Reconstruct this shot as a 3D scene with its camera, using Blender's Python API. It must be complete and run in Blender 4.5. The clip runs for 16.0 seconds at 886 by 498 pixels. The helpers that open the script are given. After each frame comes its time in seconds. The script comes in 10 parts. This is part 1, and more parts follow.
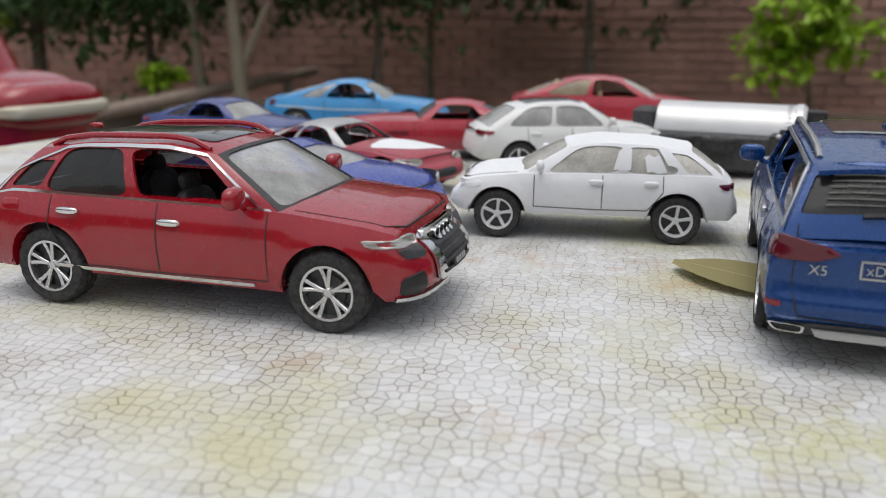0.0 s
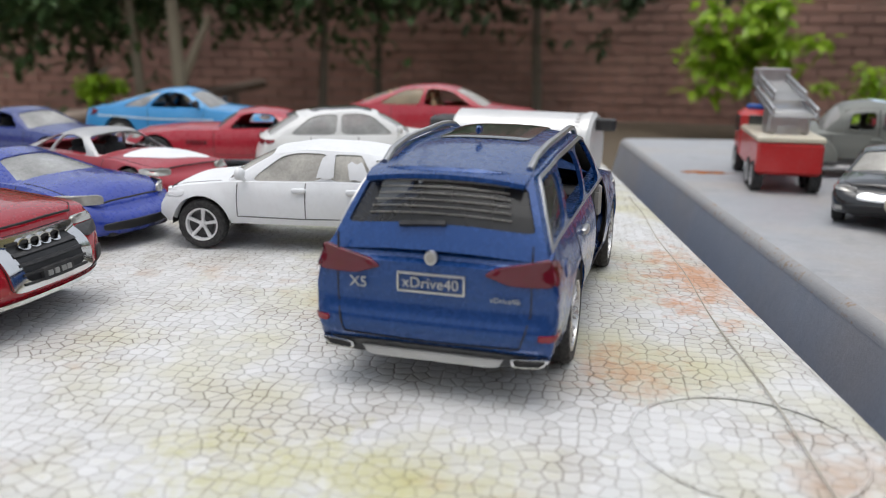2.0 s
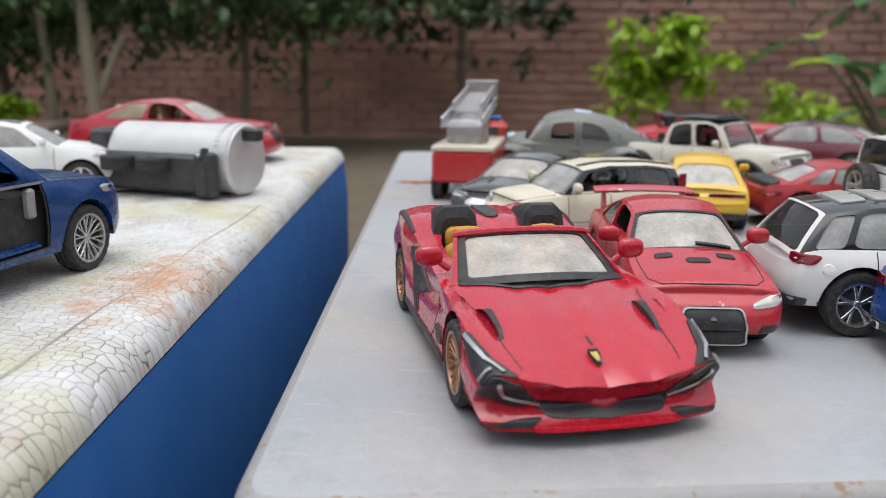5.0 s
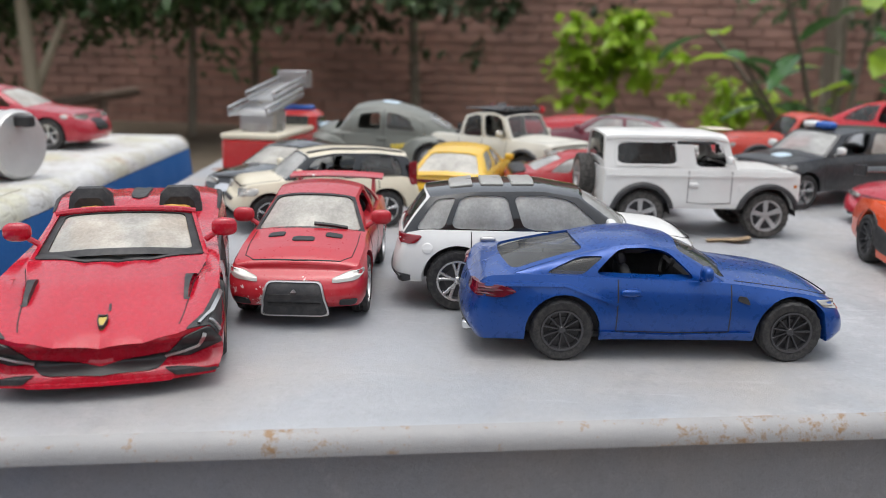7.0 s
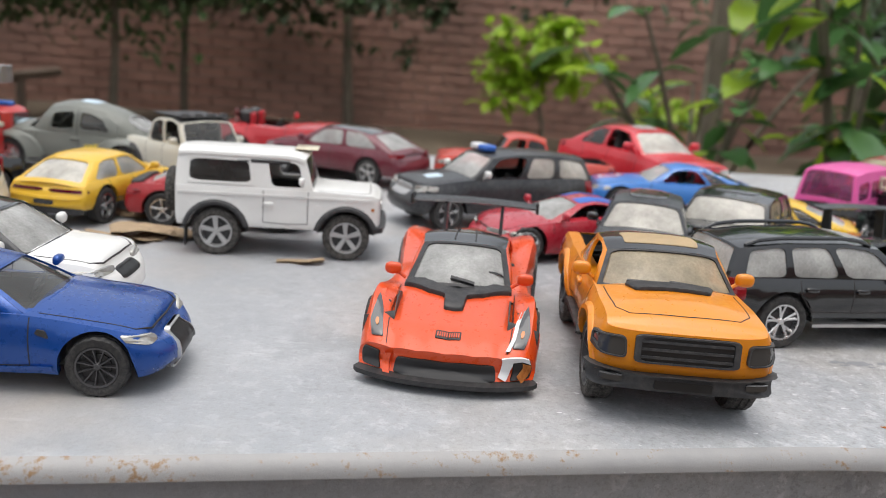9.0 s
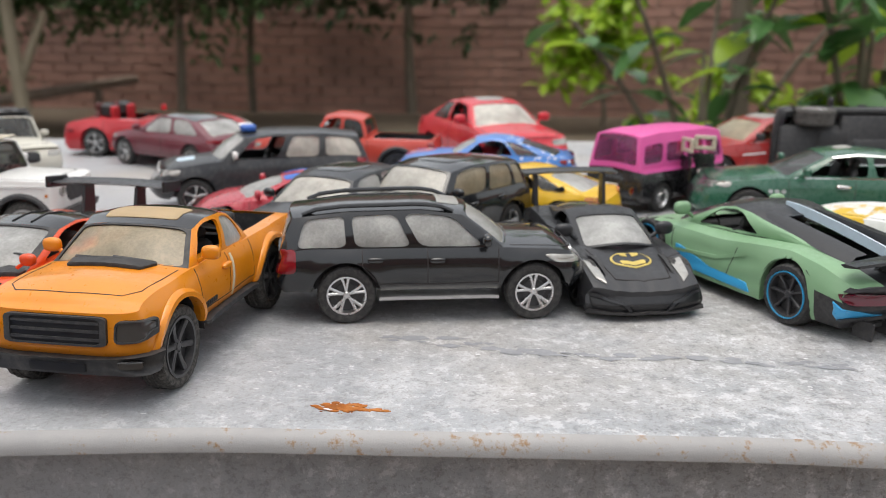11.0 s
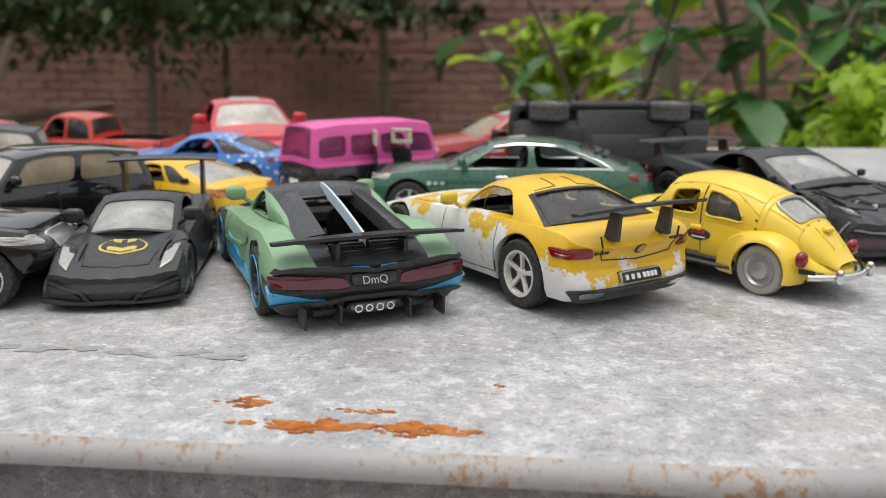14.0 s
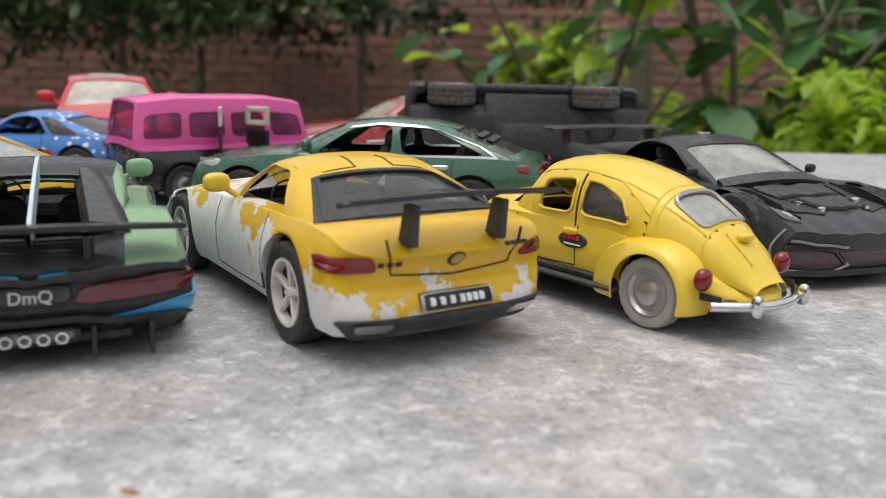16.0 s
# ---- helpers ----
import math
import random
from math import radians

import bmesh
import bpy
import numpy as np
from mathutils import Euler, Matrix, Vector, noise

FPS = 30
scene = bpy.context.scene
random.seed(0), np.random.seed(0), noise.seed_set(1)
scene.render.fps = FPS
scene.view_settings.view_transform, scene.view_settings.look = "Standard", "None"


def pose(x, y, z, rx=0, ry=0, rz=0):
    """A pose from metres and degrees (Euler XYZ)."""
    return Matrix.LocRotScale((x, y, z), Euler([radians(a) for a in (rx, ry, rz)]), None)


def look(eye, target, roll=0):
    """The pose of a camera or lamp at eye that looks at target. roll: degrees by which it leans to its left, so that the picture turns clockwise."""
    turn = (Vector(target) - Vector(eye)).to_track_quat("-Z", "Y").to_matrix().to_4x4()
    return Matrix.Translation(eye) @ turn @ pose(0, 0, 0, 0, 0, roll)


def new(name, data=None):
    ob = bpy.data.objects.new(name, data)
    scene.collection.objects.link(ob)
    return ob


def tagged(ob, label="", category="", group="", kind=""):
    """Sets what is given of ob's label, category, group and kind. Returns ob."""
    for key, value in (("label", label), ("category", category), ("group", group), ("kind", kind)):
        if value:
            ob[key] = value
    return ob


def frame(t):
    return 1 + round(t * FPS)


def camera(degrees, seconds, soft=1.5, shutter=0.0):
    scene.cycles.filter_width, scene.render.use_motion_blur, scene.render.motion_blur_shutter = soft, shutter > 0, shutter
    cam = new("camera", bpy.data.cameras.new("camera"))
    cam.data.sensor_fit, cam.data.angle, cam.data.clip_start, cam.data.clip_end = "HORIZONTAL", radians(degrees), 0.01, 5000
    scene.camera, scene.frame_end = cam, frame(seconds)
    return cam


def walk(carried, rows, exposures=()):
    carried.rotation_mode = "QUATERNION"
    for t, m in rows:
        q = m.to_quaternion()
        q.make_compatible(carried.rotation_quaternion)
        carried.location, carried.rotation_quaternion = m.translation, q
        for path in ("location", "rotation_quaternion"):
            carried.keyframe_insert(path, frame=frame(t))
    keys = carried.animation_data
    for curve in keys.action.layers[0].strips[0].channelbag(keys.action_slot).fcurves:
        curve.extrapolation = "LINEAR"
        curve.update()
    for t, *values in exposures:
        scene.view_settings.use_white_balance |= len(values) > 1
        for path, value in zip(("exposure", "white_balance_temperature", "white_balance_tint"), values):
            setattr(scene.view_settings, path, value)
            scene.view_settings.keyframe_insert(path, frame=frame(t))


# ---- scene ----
cam = camera(56.9, 16.0, soft=0.65)
cam.data.dof.use_dof = True
cam.data.dof.focus_distance = 0.26
cam.data.dof.aperture_fstop = 15.5
SKY, SUN = 0.175, 0.8
EXPOSURE = [(0.0, -0.22, 6400, 10), (2.5, 0.02, 6350, 10), (6.0, 0.19, 6350, 10), (9.0, 0.29, 6600, 10), (12.5, 0.29, 6720, 10), (14.0, 0.18, 6750, 10), (16.0, 0.04, 6780, 10)]
# seconds, eye, yaw, pitch, lean to the left
PATH = [
    (0.0, (0.2427, -0.0296, 0.0820), 11.16, -14.93, 0.55),
    (0.5, (0.2703, -0.0131, 0.0768), 10.85, -14.57, 0.98),
    (1.0, (0.2924, -0.0007, 0.0754), 10.03, -14.43, 0.91),
    (1.5, (0.3157, -0.0004, 0.0777), 9.30, -14.37, 0.80),
    (2.0, (0.3410, 0.0007, 0.0792), 8.54, -14.01, 0.74),
    (2.5, (0.3672, -0.0011, 0.0808), 7.70, -13.57, 0.62),
    (3.0, (0.3971, -0.0039, 0.0818), 6.63, -13.24, 0.56),
    (3.5, (0.4232, -0.0043, 0.0823), 5.58, -12.91, 0.40),
    (5.9, (0.5768, 0.0234, 0.0742), 4.83, -12.67, 0.53),
    (6.5, (0.6126, 0.0120, 0.0770), 3.86, -13.01, 0.72),
    (7.0, (0.6388, 0.0020, 0.0789), 2.83, -13.25, 1.22),
    (7.5, (0.6649, -0.0013, 0.0807), 1.17, -13.47, 1.98),
    (8.0, (0.7000, 0.0000, 0.0830), -1.00, -13.58, 3.06),
    (8.5, (0.7587, 0.0075, 0.0835), -1.81, -13.45, 3.98),
    (9.0, (0.8325, 0.0152, 0.0976), -0.63, -13.31, 4.32),
    (9.2, (0.8592, 0.0169, 0.0994), 0.28, -13.51, 4.29),
    (11.3, (1.0741, 0.0456, 0.0962), 6.54, -14.43, 0.37),
    (12.0, (1.1269, 0.0528, 0.0900), 6.51, -14.25, 0.75),
    (12.5, (1.1538, 0.0600, 0.0866), 6.82, -13.85, 0.79),
    (13.0, (1.1881, 0.0635, 0.0839), 7.13, -13.32, 0.52),
    (13.5, (1.2180, 0.0761, 0.0763), 6.92, -12.94, 0.22),
    (14.0, (1.2449, 0.0933, 0.0750), 6.56, -12.63, 0.07),
    (14.5, (1.2696, 0.1143, 0.0721), 6.29, -12.45, 0.15),
    (15.0, (1.2915, 0.1419, 0.0644), 6.13, -12.10, 0.48),
    (15.5, (1.2997, 0.1687, 0.0575), 5.68, -11.92, 0.95),
    (16.0, (1.2957, 0.1918, 0.0548), 5.45, -12.01, 1.43),
]
walk(cam, [(t, Matrix.Translation(eye) @ Euler((0, 0, radians(yaw))).to_matrix().to_4x4() @ Euler((radians(90 + pitch), 0, 0)).to_matrix().to_4x4() @ Euler((0, 0, radians(lean))).to_matrix().to_4x4())
           for t, eye, yaw, pitch, lean in PATH], EXPOSURE)
# ---- world and light: bright overcast sky over a shaded yard ----
world = bpy.data.worlds.new("overcast")
scene.world = world
world.use_nodes = True
wn = world.node_tree
sky = wn.nodes.new("ShaderNodeTexSky")
sky.sky_type, sky.sun_disc = "NISHITA", False
sky.sun_elevation, sky.sun_rotation = radians(85), radians(200)
sky.dust_density, sky.ozone_density, sky.air_density = 4.0, 1.0, 1.6
bg = wn.nodes["Background"]
bg.inputs["Strength"].default_value = SKY
cloud = wn.nodes.new("ShaderNodeHueSaturation")
cloud.inputs["Saturation"].default_value = 0.3
wn.links.new(sky.outputs[0], cloud.inputs["Color"])
wn.links.new(cloud.outputs[0], bg.inputs["Color"])
sun = new("sun", bpy.data.lights.new("sun", "SUN"))
sun.data.energy, sun.data.angle, sun.data.color = SUN, radians(60), (1.0, 0.97, 0.93)
sun.matrix_basis = look((0.5, 0.35, 4.0), (0.7, 0.5, 0.0))


# ---- materials ----
MAT = {}


def nodes_of(name):
    m = bpy.data.materials.new(name)
    m.use_nodes = True
    nt = m.node_tree
    nt.nodes.clear()
    out = nt.nodes.new("ShaderNodeOutputMaterial")
    MAT[name] = m
    return nt, out


def node(nt, kind, **kw):
    n = nt.nodes.new(kind)
    for k, v in kw.items():
        if k in n.inputs:
            n.inputs[k].default_value = v
    return n


def coords(nt, world=False):
    if world:
        return nt.nodes.new("ShaderNodeNewGeometry").outputs["Position"]
    return nt.nodes.new("ShaderNodeTexCoord").outputs["Object"]


def noise_tex(nt, vec, scale, detail=4.0, rough=0.55):
    n = node(nt, "ShaderNodeTexNoise", Scale=scale, Detail=detail, Roughness=rough)
    nt.links.new(vec, n.inputs["Vector"])
    return n.outputs["Fac"]


def ramp(nt, fac, stops):
    r = nt.nodes.new("ShaderNodeValToRGB")
    el = r.color_ramp.elements
    while len(el) < len(stops):
        el.new(0.5)
    for e, (p, c) in zip(el, stops):
        e.position = p
        e.color = (*c, 1) if len(c) == 3 else c
    nt.links.new(fac, r.inputs["Fac"])
    return r.outputs["Color"]


def mixc(nt, fac, a, b):
    m = nt.nodes.new("ShaderNodeMix")
    m.data_type = "RGBA"
    for i, v in ((0, fac), (6, a), (7, b)):
        if hasattr(v, "is_output"):
            nt.links.new(v, m.inputs[i])
        else:
            m.inputs[i].default_value = v if i == 0 else (*v, 1)
    return m.outputs[2]


def maths(nt, op, a, b=0.5):
    m = nt.nodes.new("ShaderNodeMath")
    m.operation = op
    for i, v in ((0, a), (1, b)):
        if hasattr(v, "is_output"):
            nt.links.new(v, m.inputs[i])
        else:
            m.inputs[i].default_value = v
    return m.outputs[0]


def bump(nt, height, strength, dist):
    b = node(nt, "ShaderNodeBump", Strength=strength, Distance=dist)
    nt.links.new(height, b.inputs["Height"])
    return b.outputs["Normal"]


def principled(nt, out, color, rough, metal=0.0, coat=0.0, normal=None, spec=0.5, **kw):
    p = node(nt, "ShaderNodeBsdfPrincipled", Metallic=metal, **kw)
    for nm, v in (("Base Color", color), ("Roughness", rough)):
        if hasattr(v, "is_output"):
            nt.links.new(v, p.inputs[nm])
        else:
            p.inputs[nm].default_value = (*v, 1) if nm == "Base Color" else v
    p.inputs["Coat Weight"].default_value = coat
    p.inputs["Coat Roughness"].default_value = 0.06
    p.inputs["Specular IOR Level"].default_value = spec
    if normal is not None:
        nt.links.new(normal, p.inputs["Normal"])
    nt.links.new(p.outputs[0], out.inputs["Surface"])
    return p


def paint(name, color, rough=0.3, coat=0.6, metal=0.0, dust=0.12, chips=0.0, chip=(0.62, 0.6, 0.56), dustc=(0.42, 0.4, 0.37)):
    """Die-cast enamel: handled, a little dusty, with rubbed spots and chips."""
    nt, out = nodes_of(name)
    v = coords(nt)
    fine = noise_tex(nt, v, 420, 5, 0.65)
    broad = noise_tex(nt, v, 38, 3)
    shade = mixc(nt, broad, tuple(c * 0.86 for c in color), tuple(min(1, c * 1.1) for c in color))
    dust *= 0.6
    d = maths(nt, "MULTIPLY", ramp(nt, fine, [(0.45, (0, 0, 0)), (0.8, (1, 1, 1))]), dust)
    d2 = maths(nt, "MULTIPLY", ramp(nt, broad, [(0.4, (0, 0, 0)), (0.7, (1, 1, 1))]), dust * 0.55)
    c = mixc(nt, maths(nt, "ADD", d, d2), shade, dustc)
    if chips:
        sp = noise_tex(nt, v, 260, 6, 0.7)
        big = noise_tex(nt, v, 26, 2)
        lim = maths(nt, "ADD", sp, maths(nt, "MULTIPLY", maths(nt, "SUBTRACT", big, 0.5), 0.9))
        k = ramp(nt, lim, [(0.86 - chips * 0.5, (0, 0, 0)), (0.875 - chips * 0.5, (1, 1, 1))])
        c = mixc(nt, k, c, chip)
    r = ramp(nt, fine, [(0.3, (rough * 0.8,) * 3), (0.75, (min(1, rough * 1.7),) * 3)])
    nrm = bump(nt, noise_tex(nt, v, 900, 3), 0.05, 0.0004)
    principled(nt, out, c, r, metal, coat, nrm, spec=0.35 if coat > 0.3 else 0.4)


def plain(name, color, rough=0.5, metal=0.0, var=0.15, scale=150, coat=0.0, bumps=0.1, dust=0.0):
    nt, out = nodes_of(name)
    v = coords(nt)
    n = noise_tex(nt, v, scale, 4)
    c = mixc(nt, n, tuple(x * (1 - var) for x in color), tuple(min(1, x * (1 + var)) for x in color))
    if dust:
        n2 = noise_tex(nt, v, scale * 2.3, 6, 0.7)
        c = mixc(nt, maths(nt, "MULTIPLY", ramp(nt, n2, [(0.42, (0, 0, 0)), (0.72, (1, 1, 1))]), dust * 0.7), c, (0.4, 0.37, 0.33))
    r = ramp(nt, n, [(0.3, (max(0.02, rough * 0.85),) * 3), (0.7, (min(1, rough * 1.2),) * 3)])
    principled(nt, out, c, r, metal, coat, bump(nt, n, bumps, 0.0004))


def glazing(name, tint=(0.5, 0.52, 0.53), dust=0.12, dustc=(0.55, 0.55, 0.53), rough=0.04, gloss=1.45):
    """Toy window plastic: clear, tinted, with a film of dust."""
    nt, out = nodes_of(name)
    v = coords(nt)
    tr = node(nt, "ShaderNodeBsdfTransparent")
    tr.inputs["Color"].default_value = (*tint, 1)
    df = node(nt, "ShaderNodeBsdfDiffuse")
    n = noise_tex(nt, v, 45, 5, 0.6)
    n2 = noise_tex(nt, v, 900, 4, 0.7)
    nt.links.new(mixc(nt, ramp(nt, n2, [(0.35, (0, 0, 0)), (0.65, (1, 1, 1))]), tuple(c * 0.88 for c in dustc), tuple(min(1, c * 1.08) for c in dustc)), df.inputs["Color"])
    m1 = nt.nodes.new("ShaderNodeMixShader")
    f = ramp(nt, n, [(0.3, (dust * 0.6,) * 3), (0.5, (dust,) * 3), (0.7, (min(1, dust * 1.5),) * 3)])
    nt.links.new(f, m1.inputs[0])
    nt.links.new(tr.outputs[0], m1.inputs[1])
    nt.links.new(df.outputs[0], m1.inputs[2])
    gl = node(nt, "ShaderNodeBsdfGlossy", Roughness=rough)
    fr = node(nt, "ShaderNodeFresnel", IOR=gloss)
    m2 = nt.nodes.new("ShaderNodeMixShader")
    nt.links.new(fr.outputs[0], m2.inputs[0])
    nt.links.new(m1.outputs[0], m2.inputs[1])
    nt.links.new(gl.outputs[0], m2.inputs[2])
    nt.links.new(m2.outputs[0], out.inputs["Surface"])


paint("red", (0.31, 0.003, 0.012), 0.2, 0.8, dust=0.02)
paint("bright_red", (0.46, 0.004, 0.022), 0.22, 0.7, dust=0.025)
paint("rally_red", (0.45, 0.012, 0.025), 0.3, 0.6, dust=0.1, chips=0.2, chip=(0.7, 0.62, 0.6))
paint("boxy_red", (0.36, 0.014, 0.02), 0.35, 0.4, dust=0.12)
paint("sedan_red", (0.58, 0.02, 0.035), 0.28, 0.6, dust=0.08)
paint("coupe_red", (0.4, 0.012, 0.03), 0.28, 0.7, dust=0.1)
paint("roadster_red", (0.5, 0.02, 0.03), 0.3, 0.6, dust=0.1, chips=0.08, chip=(0.7, 0.25, 0.15))
paint("pickup_red", (0.52, 0.05, 0.03), 0.35, 0.5, dust=0.1)
paint("deep_red", (0.38, 0.02, 0.02), 0.28, 0.7, dust=0.12, chips=0.12, chip=(0.7, 0.4, 0.36))
paint("crimson", (0.42, 0.012, 0.03), 0.26, 0.7, dust=0.1)
paint("worn_red", (0.33, 0.015, 0.03), 0.35, 0.5, dust=0.1)
paint("maroon", (0.13, 0.012, 0.026), 0.3, 0.7, dust=0.12)
paint("metal_blue", (0.006, 0.05, 0.2), 0.22, 0.5, metal=0.3, dust=0.025)
paint("coupe_blue", (0.003, 0.058, 0.28), 0.26, 0.45, metal=0.3, dust=0.015, chips=0.03)
paint("deep_blue", (0.018, 0.035, 0.19), 0.28, 0.7, dust=0.1)
paint("gloss_blue", (0.01, 0.035, 0.3), 0.25, 0.8, dust=0.08)
paint("sky_blue", (0.05, 0.3, 0.62), 0.28, 0.6, dust=0.08)
paint("mid_blue", (0.04, 0.17, 0.5), 0.3, 0.6, dust=0.1)
paint("white", (0.74, 0.74, 0.72), 0.35, 0.4, dust=0.12, dustc=(0.4, 0.37, 0.32))
paint("rough_white", (0.76, 0.77, 0.78), 0.6, 0.0, dust=0.22, chips=0.03, chip=(0.3, 0.27, 0.24), dustc=(0.45, 0.42, 0.38))
paint("cream", (0.66, 0.6, 0.46), 0.35, 0.4, dust=0.14)
paint("army_white", (0.62, 0.6, 0.52), 0.4, 0.3, dust=0.12)
paint("grey_green", (0.17, 0.18, 0.16), 0.4, 0.3, dust=0.1)
paint("black", (0.007, 0.008, 0.01), 0.14, 0.9, dust=0.02, chips=0.015)
paint("soft_black", (0.014, 0.015, 0.018), 0.36, 0.3, dust=0.06)
paint("police_black", (0.02, 0.023, 0.028), 0.35, 0.4, dust=0.2, chips=0.03)
paint("van_black", (0.012, 0.012, 0.014), 0.22, 0.7, dust=0.08)
paint("pink", (0.72, 0.1, 0.36), 0.4, 0.3, dust=0.06, chips=0.1, chip=(0.8, 0.7, 0.74))
paint("green", (0.018, 0.1, 0.058), 0.25, 0.8, dust=0.08)
paint("sage", (0.2, 0.36, 0.2), 0.42, 0.25, dust=0.12)
paint("orange_red", (0.7, 0.07, 0.008), 0.28, 0.6, dust=0.06)
paint("amber", (0.72, 0.24, 0.006), 0.3, 0.6, dust=0.06)
paint("yellow", (0.76, 0.46, 0.012), 0.3, 0.6, dust=0.08)
paint("pale_yellow", (0.72, 0.44, 0.03), 0.32, 0.5, dust=0.08)
paint("round_yellow", (0.78, 0.55, 0.04), 0.32, 0.5, dust=0.12)
paint("fire_red", (0.5, 0.02, 0.02), 0.35, 0.5, dust=0.1)
paint("sky_accent", (0.04, 0.36, 0.68), 0.3, 0.5, dust=0.05)
paint("gold", (0.5, 0.33, 0.1), 0.35, 0.3, dust=0.1)
paint("navy_foam", (0.008, 0.115, 0.37), 0.6, 0.0, dust=0.1)


def worn_yellow(name):
    """Yellow enamel overpainted in white that has flaked off in patches."""
    nt, out = nodes_of(name)
    v = coords(nt)
    sep = nt.nodes.new("ShaderNodeSeparateXYZ")
    nt.links.new(v, sep.inputs[0])
    n = maths(nt, "ADD", maths(nt, "MULTIPLY", maths(nt, "SUBTRACT", noise_tex(nt, v, 58, 9, 0.72), 0.5), 2.0), 0.5)
    big = noise_tex(nt, v, 22, 3)
    fwd = maths(nt, "MULTIPLY", maths(nt, "ADD", sep.outputs[0], 0.028), 3.4)
    low = maths(nt, "MULTIPLY", maths(nt, "SUBTRACT", 0.028, sep.outputs[2]), 15.0)
    lim = maths(nt, "ADD", maths(nt, "ADD", n, maths(nt, "MULTIPLY", maths(nt, "SUBTRACT", big, 0.5), 0.9)), maths(nt, "ADD", fwd, low))
    k = ramp(nt, lim, [(0.55, (0, 0, 0)), (0.56, (1, 1, 1))])
    dirt = noise_tex(nt, v, 300, 5)
    white = mixc(nt, dirt, (0.6, 0.59, 0.56), (0.84, 0.84, 0.83))
    c = mixc(nt, k, mixc(nt, dirt, (0.66, 0.4, 0.012), (0.8, 0.5, 0.02)), white)
    r = ramp(nt, k, [(0, (0.3,) * 3), (1, (0.55,) * 3)])
    principled(nt, out, c, r, 0, 0.2, bump(nt, maths(nt, "ADD", k, maths(nt, "MULTIPLY", dirt, 0.2)), 0.5, 0.0006))


worn_yellow("worn_yellow")


def starred(name):
    """Blue enamel with scattered white flecks towards the tail."""
    nt, out = nodes_of(name)
    v = coords(nt)
    vo = node(nt, "ShaderNodeTexVoronoi", Scale=210.0)
    nt.links.new(v, vo.inputs["Vector"])
    sep = nt.nodes.new("ShaderNodeSeparateXYZ")
    nt.links.new(v, sep.inputs[0])
    tail = ramp(nt, maths(nt, "MULTIPLY", sep.outputs[0], -20.0), [(0.3, (0, 0, 0)), (0.4, (1, 1, 1))])
    dot = ramp(nt, vo.outputs["Distance"], [(0.26, (1, 1, 1)), (0.3, (0, 0, 0))])
    c = mixc(nt, maths(nt, "MULTIPLY", tail, dot), (0.04, 0.19, 0.55), (0.75, 0.77, 0.8))
    principled(nt, out, c, 0.3, 0, 0.5)


starred("starred_blue")

plain("black_plastic", (0.016, 0.016, 0.018), 0.5, dust=0.12)
plain("bumper_black", (0.03, 0.031, 0.034), 0.55, dust=0.15)
plain("gap", (0.03, 0.026, 0.026), 0.8)
plain("wine_dark", (0.03, 0.011, 0.017), 0.35, dust=0.1)
plain("dark_trim", (0.02, 0.02, 0.022), 0.6, dust=0.1)
plain("red_trim", (0.09, 0.015, 0.012), 0.55)
plain("tan_trim", (0.4, 0.29, 0.16), 0.55)
plain("grey_trim", (0.3, 0.29, 0.27), 0.6, dust=0.2)
plain("gold_seat", (0.5, 0.24, 0.02), 0.45)
plain("rubber", (0.017, 0.017, 0.018), 0.75, dust=0.18, scale=300)
plain("dusty_rubber", (0.022, 0.021, 0.02), 0.8, dust=0.4, scale=300)
plain("white_rubber", (0.3, 0.285, 0.255), 0.7, dust=0.25)
plain("alloy", (0.62, 0.62, 0.62), 0.25, 0.95, dust=0.06)
plain("dark_alloy", (0.07, 0.07, 0.075), 0.35, 0.5, dust=0.12)
plain("bronze_alloy", (0.42, 0.24, 0.15), 0.35, 0.8, dust=0.1)
plain("painted_rim", (0.66, 0.64, 0.6), 0.55, 0.0, var=0.3, scale=260, dust=0.4)
plain("bicolour_rim", (0.55, 0.55, 0.55), 0.25, 0.9, dust=0.06)
plain("blue_rim", (0.03, 0.3, 0.55), 0.35)
plain("brake", (0.06, 0.06, 0.062), 0.45, 0.6)
plain("chrome", (0.72, 0.72, 0.72), 0.12, 1.0, var=0.05, dust=0.05)
plain("satin", (0.5, 0.5, 0.5), 0.35, 0.9, dust=0.08)
plain("silver_paint", (0.45, 0.45, 0.45), 0.4, 0.5, dust=0.2)
plain("chassis", (0.018, 0.019, 0.02), 0.6, dust=0.15)
plain("grille", (0.012, 0.012, 0.013), 0.4)
plain("lamp_clear", (0.38, 0.37, 0.34), 0.14, 0.3, var=0.25, scale=500, coat=1.0)
plain("lamp_dark", (0.05, 0.05, 0.052), 0.12, 0.2, coat=1.0)
plain("lamp_red", (0.2, 0.004, 0.01), 0.06, coat=0.4, bumps=0.0)
plain("lamp_wine", (0.1, 0.0015, 0.012), 0.06, coat=0.4, bumps=0.0)
plain("lamp_amber", (0.5, 0.16, 0.02), 0.15, coat=1.0)
plain("sunroof", (0.03, 0.034, 0.036), 0.14, coat=0.8, dust=0.15)
plain("dull_glass", (0.33, 0.33, 0.31), 0.3, dust=0.3)
plain("tank_silver", (0.62, 0.62, 0.61), 0.32, 0.35, var=0.12, scale=60, dust=0.2)
plain("white_mark", (0.75, 0.75, 0.74), 0.5)
plain("yellow_mark", (0.6, 0.45, 0.05), 0.5)
plain("yellow_emblem", (0.55, 0.42, 0.1), 0.5)
